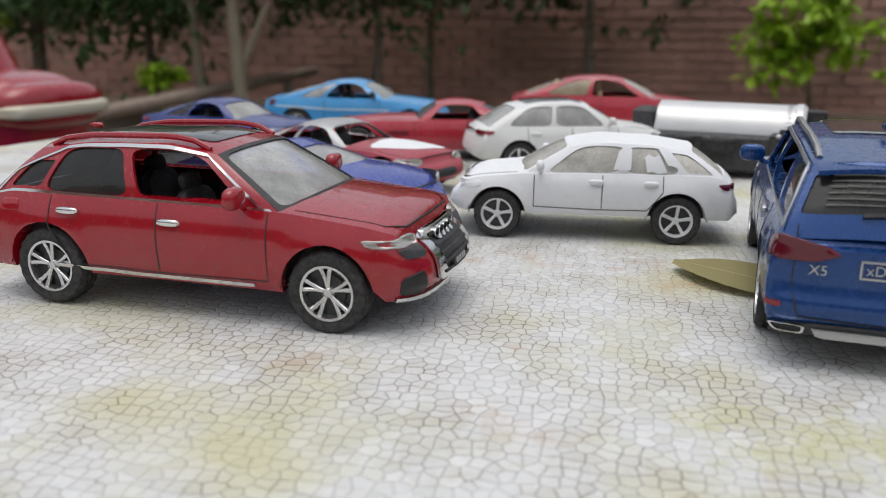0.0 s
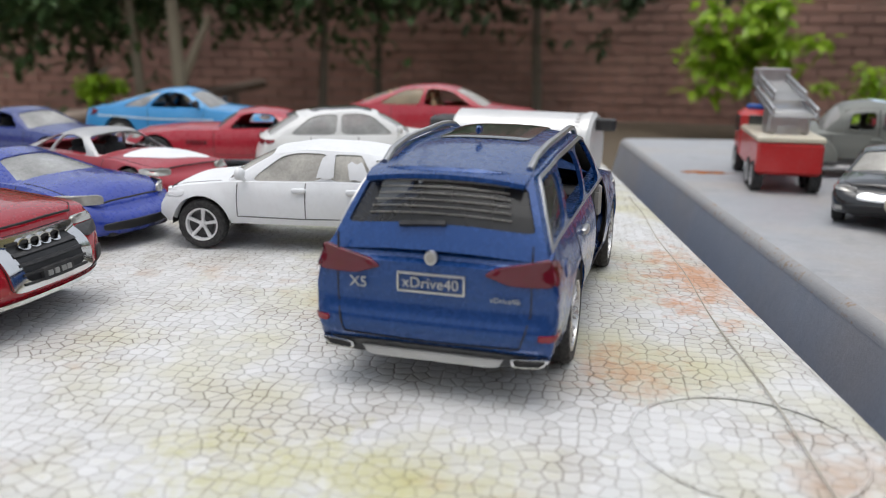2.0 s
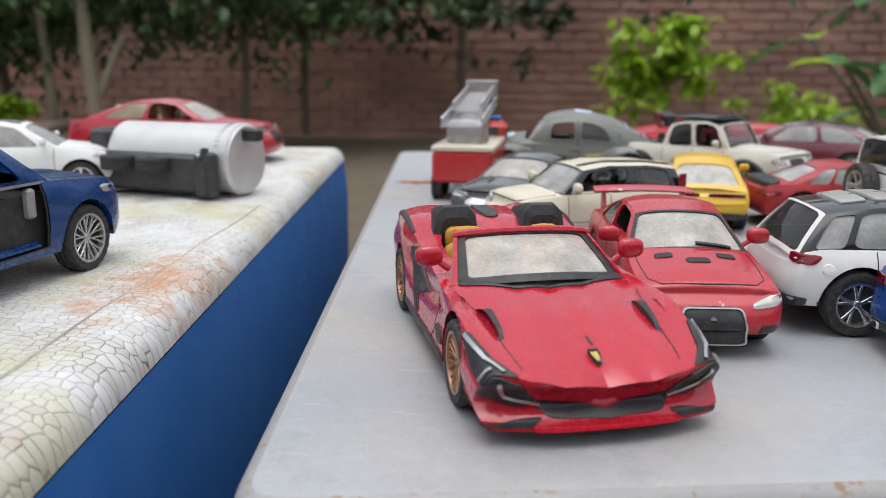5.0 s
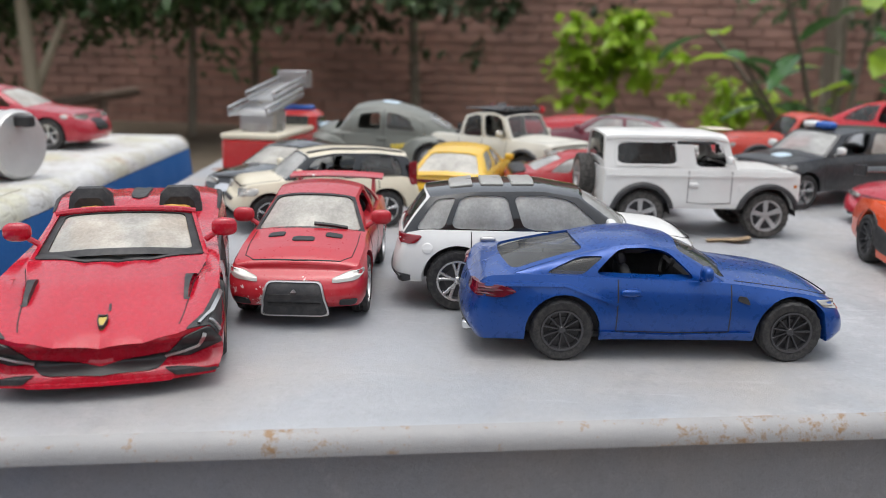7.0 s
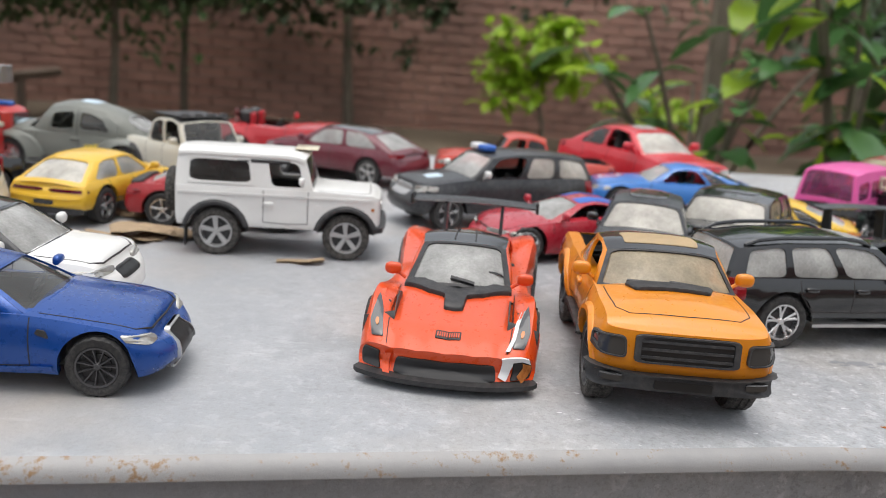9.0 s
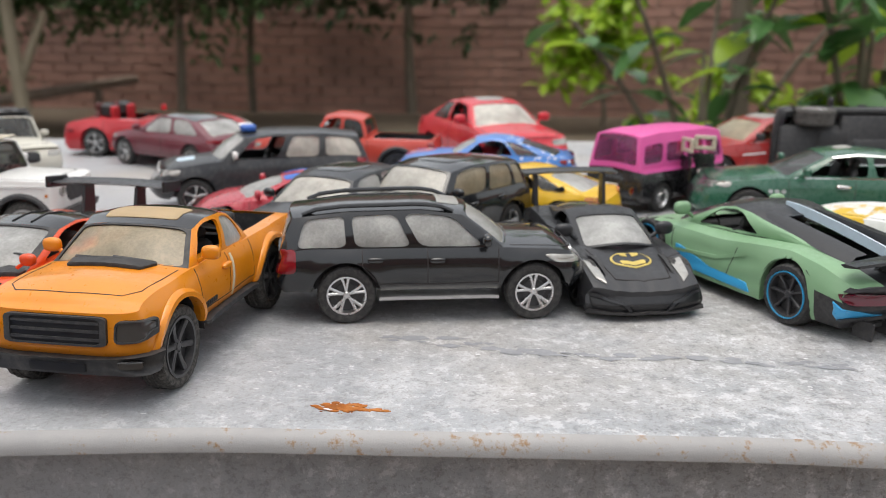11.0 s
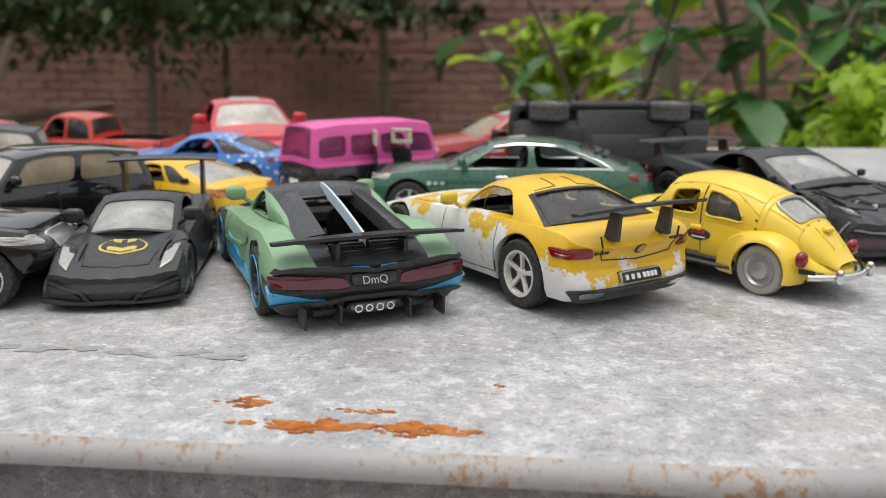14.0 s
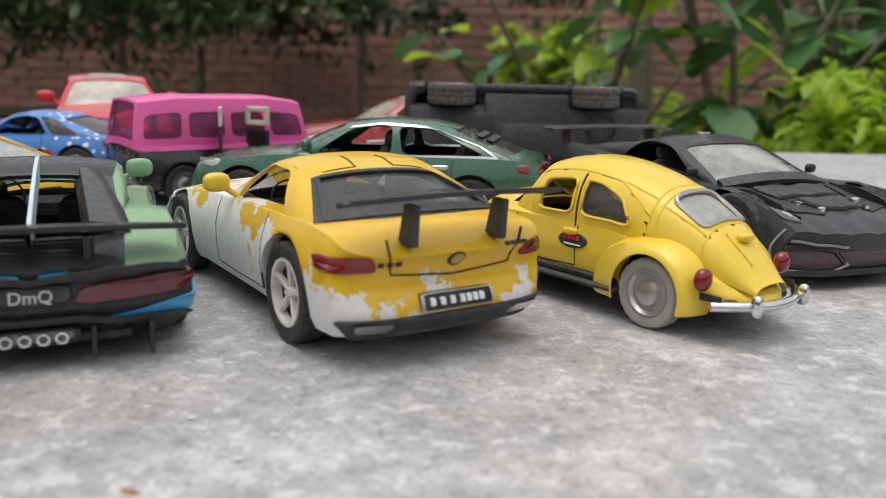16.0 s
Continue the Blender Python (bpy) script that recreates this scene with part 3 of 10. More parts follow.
def wheel_meshes(r, w, style, rim_mat, tyre_mat):
    key = (round(r, 5), round(w, 5), style, rim_mat.name)
    if key in WHEELS:
        return WHEELS[key]
    h = w / 2
    low = style.endswith("low")
    kind = style.replace("low", "")
    rr = r * (0.74 if low else 0.68)
    g = Geo()
    prof = [(-h * 0.8, rr * 0.95), (-h, rr * 1.08), (-h, r * 0.93), (-h * 0.8, r * 0.985), (-h * 0.45, r), (-h * 0.4, r * 0.975), (-h * 0.1, r * 0.975), (-h * 0.05, r),
            (h * 0.05, r), (h * 0.1, r * 0.975), (h * 0.4, r * 0.975), (h * 0.45, r), (h * 0.8, r * 0.985), (h, r * 0.93), (h * 1.02, rr * 1.1), (h * 0.85, rr * 0.97)]
    rows = []
    for i in range(84):
        a = 2 * math.pi * i / 84
        row = []
        for d, k in prof:
            if k > r * 0.9 and abs(d) > h * 0.42:
                k *= 1.004 if i % 4 < 2 else 0.984
            row.append((k * math.cos(a), d, k * math.sin(a)))
        rows.append(row)
    g.grid(rows, close_u=True)
    tyre = g.mesh("tyre", tyre_mat, angle=35)
    g = Geo()
    g.lathe([(h * 0.8, rr), (h * 0.98, rr * 0.99), (h * 0.95, rr * 0.9), (h * 0.3, rr * 0.86)], 36)
    hub_y = h * 0.62
    g.lathe([(hub_y + h * 0.16, 0.0001), (hub_y + h * 0.15, rr * 0.13), (hub_y + h * 0.02, rr * 0.2), (hub_y - h * 0.3, rr * 0.24)], 20)
    n, wide, twin = {"five": (5, 0.2, 0.0), "twin": (5, 0.15, 0.2), "mesh": (10, 0.08, 0.16), "multi": (11, 0.085, 0.0), "six": (6, 0.2, 0.0), "steel": (8, 0.28, 0.0), "dish": (0, 0, 0),
                     "star": (7, 0.12, 0.0), "three": (5, 0.3, 0.0)}[kind]
    for i in range(n):
        a0 = 2 * math.pi * i / n
        for s in ((-1, 1) if twin else (0,)):
            rows = []
            for t in (0.0, 0.35, 0.7, 1.0):
                d = lerp(rr * 0.14, rr * 0.93, t)
                a = a0 + s * twin * (0.35 + 0.65 * t if kind == "twin" else t)
                hw = rr * wide * (0.75 + 0.35 * t) / 2 * (1.25 if kind == "steel" else 1)
                y = hub_y + h * 0.06 + h * 0.2 * t * t
                e = Vector((math.cos(a), 0, math.sin(a)))
                q = Vector((-math.sin(a), 0, math.cos(a)))
                c = e * d
                rows.append([c - q * hw + Vector((0, y - h * 0.35, 0)), c - q * hw + Vector((0, y - h * 0.06, 0)), c - q * hw * 0.6 + Vector((0, y, 0)),
                             c + q * hw * 0.6 + Vector((0, y, 0)), c + q * hw + Vector((0, y - h * 0.06, 0)), c + q * hw + Vector((0, y - h * 0.35, 0))])
            g.grid(rows)
    for i in range(5):
        a = 2 * math.pi * (i + 0.5) / 5
        g.lathe([(hub_y + h * 0.2, 0.00001), (hub_y + h * 0.18, rr * 0.035), (hub_y, rr * 0.035)], 6, at=(rr * 0.15 * math.cos(a), 0, rr * 0.15 * math.sin(a)))
    if kind == "dish":
        g.lathe([(h * 0.9, rr * 0.9), (h * 0.55, rr * 0.78), (h * 0.5, rr * 0.6), (h * 0.95, rr * 0.5), (h * 1.12, rr * 0.3), (h * 1.16, 0.0001)], 30)
    rim = g.mesh("rim", rim_mat, angle=35)
    g = Geo()
    g.lathe([(h * 0.28, rr * 0.9), (h * 0.22, rr * 0.62), (h * 0.34, rr * 0.6), (h * 0.34, rr * 0.2), (h * 0.3, 0.0001)], 24)
    disc = g.mesh("brake_disc", MAT["brake"])
    WHEELS[key] = (tyre, rim, disc)
    return WHEELS[key]


# ---- toy cars ----
BASE = dict(L=0.15, W=0.062, H=0.05, wr=0.0115, ww=0.0075, fx=0.19, rx=0.8, sill=0.009, archgap=0.0012, flare=0.0006,
            sh=[(0, 0.5), (0.06, 0.58), (0.3, 0.66), (0.6, 0.68), (0.9, 0.68), (1, 0.62)], cab=(0.3, 0.42, 0.8, 0.95), roof=[(0, 0.955), (0.3, 1.0), (0.7, 0.99), (1, 0.95)],
            rw=0.74, nd=0.1, nt=0.07, pn=2.6, pt=3.2, fin=[(0, 0.02), (0.25, 0.0), (0.6, 0.004), (0.85, 0.018), (1, 0.04)], rin=[(0, 0.02), (0.25, 0.0), (0.6, 0.004), (1, 0.02)],
            sin=[(0, 0.07), (0.12, 0.03), (0.4, 0.0), (0.65, 0.0), (0.85, 0.03), (1, 0.08)], crown=0.0025, rcrown=0.0015, bow=0.03, rbow=0.02, cside=0.02,
            wins=((0.07, 0.47), (0.52, 0.86)), openw=(), vlo=0.07, vhi=0.9, wheel="five", rim="alloy", paint="red", roofmat=None, pillar=None, glass="glass", shield=True, shieldm=0.07, rearglass=True, interior="dark_trim",
            seats=2, mirror=None, mirror_at=None, handles=(), handlemat=None, lines=True, doors=(0.32, 0.56, 0.78), bed=None, decals=(), strips=(), roofrails=None, tilt=None, open_top=False, under="chassis",
            plate=None, arch_mat=None, scrape=0.0)


class ToyCar:
    """A die-cast toy car: body shell, cabin with real window openings, seats, wheels and trim, each a part of its own."""

    def __init__(self, name, place, heading, label, category="toy car", **spec):
        s = dict(BASE)
        s.update(spec)
        self.s = s
        self.L, self.W, self.H = s["L"], s["W"], s["H"]
        self.xn, self.xt = self.L / 2, -self.L / 2
        m = s["tilt"] if s["tilt"] is not None else pose(place[0], place[1], place[2], 0, 0, heading)
        self.ob = thing(name, m, label, category)
        self.paint = MAT[s["paint"]]
        self.ax = [self.xn - s["fx"] * self.L, self.xn - s["rx"] * self.L]
        self.ra = s["wr"] * 1.06 + s["archgap"]
        self.body()
        if not s["open_top"]:
            self.cabin()
        self.inside()
        self.wheels()
        self.trim()

    # -- surfaces --
    def zs(self, x):
        return curve(self.s["sh"], (self.xn - x) / self.L) * self.H

    def outline(self, kind, a):
        """Plan point and normal on the left side: along the nose ('f') or tail ('r') by the share of half width, or beside ('s') at x."""
        s, hw = self.s, self.W / 2
        if kind == "s":
            k = s["nd"] * self.L
            if a > self.xn - k:
                d = min(1.0, (a - (self.xn - k)) / k)
                return self.outline("f", max(0.0, 1 - d ** s["pn"]) ** (1 / s["pn"]))
            k = s["nt"] * self.L
            if a < self.xt + k:
                d = min(1.0, ((self.xt + k) - a) / k)
                return self.outline("r", max(0.0, 1 - d ** s["pt"]) ** (1 / s["pt"]))
            return a, hw, 0.0, 1.0
        front = kind == "f"
        d, p = (s["nd"] * self.L, s["pn"]) if front else (s["nt"] * self.L, s["pt"])
        if a >= 1:
            x = self.xn - d - (a - 1) * hw if front else self.xt + d + (a - 1) * hw
            return x, hw, 0.0, 1.0
        c = (1 - a ** p) ** (1 / p)
        nx, ny = (c ** (p - 1)) / d, (a ** (p - 1)) / hw
        n = math.hypot(nx, ny) or 1
        nx, ny = nx / n, ny / n
        return (self.xn - d + d * c, hw * a, nx, ny) if front else (self.xt + d - d * c, hw * a, -nx, ny)

    def skin(self, o, z, off=0.0):
        s = self.s
        x, y, nx, ny = o
        zs = self.zs(x)
        v = max(0.0, min(1.0, (z - s["sill"]) / max(1e-6, zs - s["sill"])))
        ins = np.interp(v, [p[0] for p in s["sin"]], [p[1] for p in s["sin"]]) * self.W / 2 * ny * ny
        tab = s["fin"] if nx > 0 else s["rin"]
        ins += np.interp(v, [p[0] for p in tab], [p[1] for p in tab]) * self.L * nx * nx
        for ax in self.ax:
            d = (math.hypot(x - ax, z - s["wr"]) - self.ra) / (0.45 * self.ra)
            if d < 1:
                t = 1 - max(0.0, d)
                ins -= s["flare"] * t * t * (3 - 2 * t) * ny * ny
        k = ins - off
        return Vector((x - nx * k, y - ny * k, z))

    def top(self, x, yf, off=0.0):
        s = self.s
        zs = self.zs(x)
        e = self.skin(self.outline("s", x), zs)
        f = (self.xn - x) / self.L
        cr = s["crown"] if f < 0.5 else s["rcrown"]
        ends = min(1.0, f / 0.12, (1 - f) / 0.08)
        return Vector((x if abs(x - e.x) < 0.004 else e.x, e.y * yf, zs + cr * ends * (1 - yf * yf) + off))

    def at(self, kind, a, b, off=0.0, side=1):
        """A point of the shell: kind f, r (share of half width, share of height), s (share of length, share of height), t (share of length, share of half width),
        w, b (windscreen, rear window: across, up), q (roof: along, across), c (cabin side: along, up)."""
        if kind in "fr":
            sg = 1 if a >= 0 else -1
            p = self.skin(self.outline(kind, abs(a)), b * self.H, off)
            return Vector((p.x, p.y * sg * side, p.z))
        if kind == "s":
            p = self.skin(self.outline("s", self.xn - a * self.L), b * self.H, off)
            return Vector((p.x, p.y * side, p.z))
        if kind == "t":
            p = self.top(self.xn - a * self.L, b, off)
            return Vector((p.x, p.y * side, p.z))
        fn = {"w": self.screen, "b": self.backlight, "q": self.roof, "c": self.side}[kind]
        p = fn(a, b, off)
        return Vector((p.x, p.y * side, p.z))

    # -- shell --
    def body(self):
        s = self.s
        cols = []
        for i in range(11):
            cols.append(self.outline("f", math.sin(i / 10 * math.pi / 2) ** (2 / s["pn"]) * 0.99999))
        x0, x1 = self.xn - s["nd"] * self.L, self.xt + s["nt"] * self.L
        xs = set(np.linspace(x0, x1, 34)[1:].tolist())
        for ax in self.ax:
            for t in np.linspace(0, math.pi, 17):
                xs.add(ax + self.ra * math.cos(t))
            xs.add(ax + self.ra * 1.002)
            xs.add(ax - self.ra * 1.002)
        for f in s["cab"][::3] + (s["bed"] or ()):
            xs.add(self.xn - f * self.L)
        xs = sorted([x for x in xs if x1 - 1e-9 <= x < x0 - 1e-5], reverse=True)
        cols += [self.outline("s", x) for x in xs]
        for i in range(10, -1, -1):
            cols.append(self.outline("r", math.sin(i / 10 * math.pi / 2) ** (2 / s["pt"]) * 0.99999))
        vs = [0, 0.05, 0.12, 0.25, 0.4, 0.52, 0.64, 0.76, 0.86, 0.94, 1.0]
        g = Geo()

        def column(o, sg):
            zs = self.zs(o[0])
            out = []
            for v in vs:
                z = s["sill"] + (zs - s["sill"]) * v
                if o[3] > 0.45:
                    for ax in self.ax:
                        d = abs(o[0] - ax)
                        if d < self.ra:
                            z = max(z, min(zs - 0.0005, s["wr"] + math.sqrt(self.ra ** 2 - d ** 2)))
                p = self.skin(o, z)
                out.append(Vector((p.x, p.y * sg, p.z)))
            return out

        def lip(col, sg):
            p = col[0]
            return [Vector((p.x * 0.985, p.y * 0.86, p.z + 0.0002))]

        left = [lip(c, 1) + c for c in [column(o, 1) for o in cols]]
        right = [lip(c, -1) + c for c in [column(o, -1) for o in cols]]
        li = g.grid(left, flip=True)
        mark = len(g.f)
        ri = g.grid(right)
        if s.get("doorway"):
            # an opened door leaves a hole in the right side
            f0, f1, z0 = s["doorway"]
            keep = []
            for q in g.f[mark:]:
                m = sum((Vector(g.v[k]) for k in q), Vector()) / 4
                if not (f0 < (self.xn - m.x) / self.L < f1 and m.z > z0 * self.H and m.y < -self.W * 0.3):
                    keep.append(q)
            g.f[mark:] = keep
        # hood, deck: across from left to right edge
        m = 10
        rows = []
        for i, o in enumerate(cols):
            a, b = li[i][-1], ri[i][-1]
            x = o[0]
            f = (self.xn - x) / self.L
            cr = s["crown"] if f < 0.5 else s["rcrown"]
            cr *= min(1.0, max(0.0, f) / 0.12, max(0.0, 1 - f) / 0.08)
            va, vb = Vector(g.v[a]), Vector(g.v[b])
            mid = []
            for j in range(1, m):
                t = j / m
                p = va.lerp(vb, t)
                yf = 1 - 2 * t
                mid.append(Vector((p.x, p.y, p.z + cr * (1 - yf * yf))))
            rows.append([a] + g.add(mid) + [b])
        gaps = []
        if not s["open_top"] or True:
            gaps.append((s["cab"][0], s["cab"][3]))
        if s["bed"]:
            gaps.append(s["bed"])
        for i in range(len(rows) - 1):
            f0, f1 = (self.xn - cols[i][0]) / self.L, (self.xn - cols[i + 1][0]) / self.L
            inside = any(f0 >= a - 1e-4 and f1 <= b + 1e-4 for a, b in gaps)
            for j in range(m):
                if inside and 0 < j < m - 1:
                    continue
                g.f.append((rows[i][j], rows[i][j + 1], rows[i + 1][j + 1], rows[i + 1][j]))
        self.shell = part("body", g, self.paint, self.ob, angle=50)

    # -- cabin surfaces --
    def rail(self, t):
        """Belt point and roof edge point at t from the windscreen pillar (0) to the rear pillar (1), on the left."""
        s = self.s
        xa, xb, xc, xd = [self.xn - f * self.L for f in s["cab"]]
        x = lerp(xa, xd, t)
        e = self.top(x, 1.0)
        low = Vector((x, e.y * 0.985, e.z - 0.0006))
        xr = lerp(xb, xc, t)
        yr = s["rw"] * self.W / 2 * (1 - 0.06 * (2 * t - 1) ** 2 - 0.04 * t)
        high = Vector((xr, yr, curve(s["roof"], t) * self.H - 0.0012))
        return low, high

    def side(self, t, v, off=0.0):
        low, high = self.rail(t)
        p = low.lerp(high, v)
        bul = self.s["cside"] * self.W * 4 * v * (1 - v)
        rb = self.s.get("rbulge", 0.014) * 0.65 * self.W * 4 * v * (1 - v) * max(0.0, t - 0.35) / 0.65
        d = high - low
        p = p + Vector((-d.z, 0, -d.x if d.x < 0 else d.x)).normalized() * rb
        k = max(0.0, math.sin(math.pi * min(1, max(0, t)))) ** 0.4
        n = Vector((0, high.z - low.z, low.y - high.y)).normalized()
        return p + n * (bul * k + off)

    def edge(self, t, w):
        """Roof line across at t."""
        low, high = self.rail(t)
        s = self.s
        b = self.L * 0.018 * (1 - w * w)
        return Vector((high.x + b * (1 - 2 * t), high.y * w, high.z + 0.0012 * (1 - abs(w) ** 3) + 0.0006 * (1 - w * w)))

    def roof(self, t, w, off=0.0):
        return self.edge(t, w) + Vector((0, 0, off))

    def screen(self, w, v, off=0.0):
        s = self.s
        low, high = self.rail(0)
        base = Vector((low.x + s["bow"] * self.L * (1 - w * w), low.y * w, low.z + (s["crown"] * 0.8 + 0.0006) * (1 - w * w)))
        if s["bow"]:
            base.z = max(base.z, self.top(base.x, w).z - 0.0004)
        p = base.lerp(self.edge(0, w), v)
        d = (high - low)
        n = Vector((-d.z, 0, d.x)).normalized()
        n = n if n.x > 0 else -n
        return p + n * (off + 0.016 * self.W * 4 * v * (1 - v) * (1 - w ** 4))

    def backlight(self, w, v, off=0.0):
        s = self.s
        low, high = self.rail(1)
        base = Vector((low.x - s["rbow"] * self.L * (1 - w * w), low.y * w, low.z + (s["rcrown"] * 0.8 + 0.0006) * (1 - w * w)))
        if s["rbow"] and base.x > self.xt + 0.001:
            base.z = max(base.z, self.top(base.x, w).z - 0.0004)
        p = base.lerp(self.edge(1, w), v)
        d = (high - low)
        n = Vector((-d.z, 0, d.x)).normalized()
        n = n if n.x < 0 else -n
        if abs(d.x) < 1e-5:
            n = Vector((-1, 0, 0))
        return p + n * (off + s.get("rbulge", 0.014) * self.W * 4 * v * (1 - v) * (1 - 0.35 * w ** 4))

    def pane_set(self, fn, rect, win, frame_geo, pane, r=0.24, sg=1, flip=False):
        """Frame between a patch's outline and a window's rounded opening, with the jamb inside, and the pane set back in it."""
        pts, tags = rounded(win, r)
        k = len(rect)
        loops = []
        for st in (0.0, 0.33, 0.67, 1.0):
            row = []
            for p, (i, t) in zip(pts, tags):
                a, b = Vector(rect[i]), Vector(rect[(i + 1) % k] if t >= 0 else rect[i - 1])
                o = a.lerp(b, abs(t))
                q = o.lerp(p, st)
                w = fn(q[0], q[1], 0.0)
                row.append(Vector((w.x, w.y * sg, w.z)))
            loops.append(row)
        jamb = []
        for p in pts:
            w = fn(p[0], p[1], -0.0011)
            jamb.append(Vector((w.x, w.y * sg, w.z)))
        frame_geo.grid(loops + [jamb], close_v=True, flip=flip)
        if pane is None:
            return
        c = sum(pts, Vector((0, 0))) / len(pts)
        rows = []
        for st in (0.0, 0.25, 0.5, 0.75):
            row = []
            for p in pts:
                q = p.lerp(c, st)
                w = fn(q[0], q[1], -0.0006)
                row.append(Vector((w.x, w.y * sg, w.z)))
            rows.append(row)
        ids = pane.grid(rows, close_v=True, flip=flip)
        w = fn(c[0], c[1], -0.0006)
        pane.fan(ids[-1], Vector((w.x, w.y * sg, w.z)), flip=flip)

    def cabin(self):
        s = self.s
        roofmat = MAT[s["roofmat"]] if s["roofmat"] else self.paint
        pillar = MAT[s["pillar"]] if s["pillar"] else self.paint
        glass = MAT[s["glass"]]
        g = Geo()
        g.grid([[self.roof(t, w) for w in np.linspace(1, -1, 15)] for t in np.linspace(0, 1, 13)])
        part("roof", g, roofmat, self.ob, angle=60)
        wins = s["wins"]
        cuts = [0.0] + [(wins[i][1] + wins[i + 1][0]) / 2 for i in range(len(wins) - 1)] + [1.0]
        for sg in (1, -1):
            pil = Geo()
            for i, wv in enumerate(wins):
                a, b = wv[0], wv[1]
                lo, hi = (wv[2], wv[3]) if len(wv) > 3 else (s["vlo"], s["vhi"])
                rect = [(cuts[i], 0), (cuts[i + 1], 0), (cuts[i + 1], 1), (cuts[i], 1)]
                top_a = wv[4] if len(wv) > 4 else a
                top_b = wv[5] if len(wv) > 5 else b
                win = [(a, lo), (b, lo), (top_b, hi), (top_a, hi)]
                is_open = i in s["openw"]
                pane = None if is_open else Geo()
                self.pane_set(self.side, rect, win, pil, pane, 0.2, sg, flip=sg < 0)
                if pane:
                    part("side_window", pane, glass, self.ob).visible_shadow = False
            part("window_frame", pil, pillar, self.ob, angle=50)
        for fn, nm, on, fl, mm in ((self.screen, "windscreen", s["shield"], True, s["shieldm"]), (self.backlight, "rear_window", s["rearglass"], False, s.get("rearm", 0.1))):
            if fn == self.backlight and abs(s["cab"][3] - s["cab"][2]) < 1e-4 and s.get("noback"):
                continue
            fr, pane = Geo(), Geo() if on else None
            rect = [(1, 0), (-1, 0), (-1, 1), (1, 1)]
            lo = 0.05 if fn == self.screen else s.get("rearlo", 0.12)
            hi = 0.95 if fn == self.screen else s.get("rearhi", 0.95)
            win = [(1 - mm, lo), (-1 + mm, lo), (-1 + mm * 1.1, hi), (1 - mm * 1.1, hi)]
            self.pane_set(fn, rect, win, fr, pane, 0.1, 1, fl)
            part(nm + "_frame", fr, MAT[s["rearframe"]] if s.get("rearframe") and fn == self.backlight else MAT[s["screenmat"]] if s.get("screenmat") else (pillar if fn == self.screen else self.paint), self.ob, angle=50)
            if pane:
                part(nm, pane, MAT[s.get("screenglass", s["glass"])] if fn == self.screen else MAT[s.get("rearglassmat", s["glass"])], self.ob).visible_shadow = False

    def inside(self):
        s = self.s
        trim = MAT[s["interior"]]
        fa, fb, fc, fd = s["cab"]
        z0 = s["sill"] + 0.002
        x0, x1 = self.xn - fa * self.L, self.xn - fd * self.L
        g = Geo()
        zb = min(self.zs(x0), self.zs(x1), self.zs((x0 + x1) / 2)) - 0.0012
        hw = self.W / 2 * 0.86
        # tub: floor and walls
        tw = hw * (0.98 if self.ra + s["wr"] < zb * 0.9 else 0.9)
        g.grid([[(x0, tw, zb), (x0, tw, z0), (x0, -tw, z0), (x0, -tw, zb)], [(x1, tw, zb), (x1, tw, z0), (x1, -tw, z0), (x1, -tw, zb)]])
        part("cabin_tub", g, trim, self.ob)
        g = Geo()
        dx = self.L * 0.055
        g.box((x0 - dx * 0.2, 0, zb - 0.004), (dx * 1.6, 2 * hw * 0.95, 0.007), 0.0015)
        part("dashboard", g, MAT["dark_trim"], self.ob)
        g = Geo()
        sx = x0 - dx * 1.35
        g.lathe([(0, self.W * 0.095), (0.0006, self.W * 0.1), (0, self.W * 0.105), (-0.0006, self.W * 0.1)], 18, axis="x", at=(0, 0, 0))
        g.box((0, 0, 0), (0.0006, self.W * 0.19, 0.0012))
        part("steering_wheel", g, MAT["dark_trim"], self.ob, at=pose(sx, hw * 0.45, zb + 0.0005, 0, 25, 0))
        key = (s["interior"], round(self.W, 4), round(zb, 4))
        h = max(0.012, zb - z0)
        sw = hw * 0.72
        g = Geo()
        g.blob((0, 0, h * 0.3), (sw * 1.05, sw, h * 0.5), 12, 7, 4)
        lean = pose(-sw * 0.5, 0, h * 0.35, 0, -14, 0)
        g.blob((0, 0, h * 0.48), (sw * 0.28, sw * 0.95, h * 1.05), 12, 8, 3.5, lean)
        g.blob((0, 0, h * 1.12), (sw * 0.22, sw * 0.5, h * 0.34), 10, 6, 3, lean)
        seat = g.mesh("seat", MAT[s.get("seatmat", s["interior"])])
        cx = x0 - self.L * (0.16 if s["cab"][1] - s["cab"][0] < 0.2 else 0.2)
        rowsx = [cx] + ([cx - self.L * 0.2] if s["seats"] > 2 else [])
        for k in rowsx:
            for sg in (1, -1):
                part("seat", seat, None, self.ob, at=pose(k, sg * hw * 0.47, z0))
        # underside
        g = Geo()
        g.box((0, 0, s["sill"] + 0.0008), (self.L * 0.94, self.W * 0.6, 0.003), 0.0008)
        g.box((0, 0, s["sill"] + 0.0012), ((self.ax[0] - self.ax[1]) - 2.2 * self.ra, self.W * 0.9, 0.002), 0.0005)
        for ax in self.ax:
            g.tube([(ax, -self.W * 0.42, s["wr"]), (ax, self.W * 0.42, s["wr"])], 0.0013, 8)
        part("chassis", g, MAT["chassis"], self.ob)

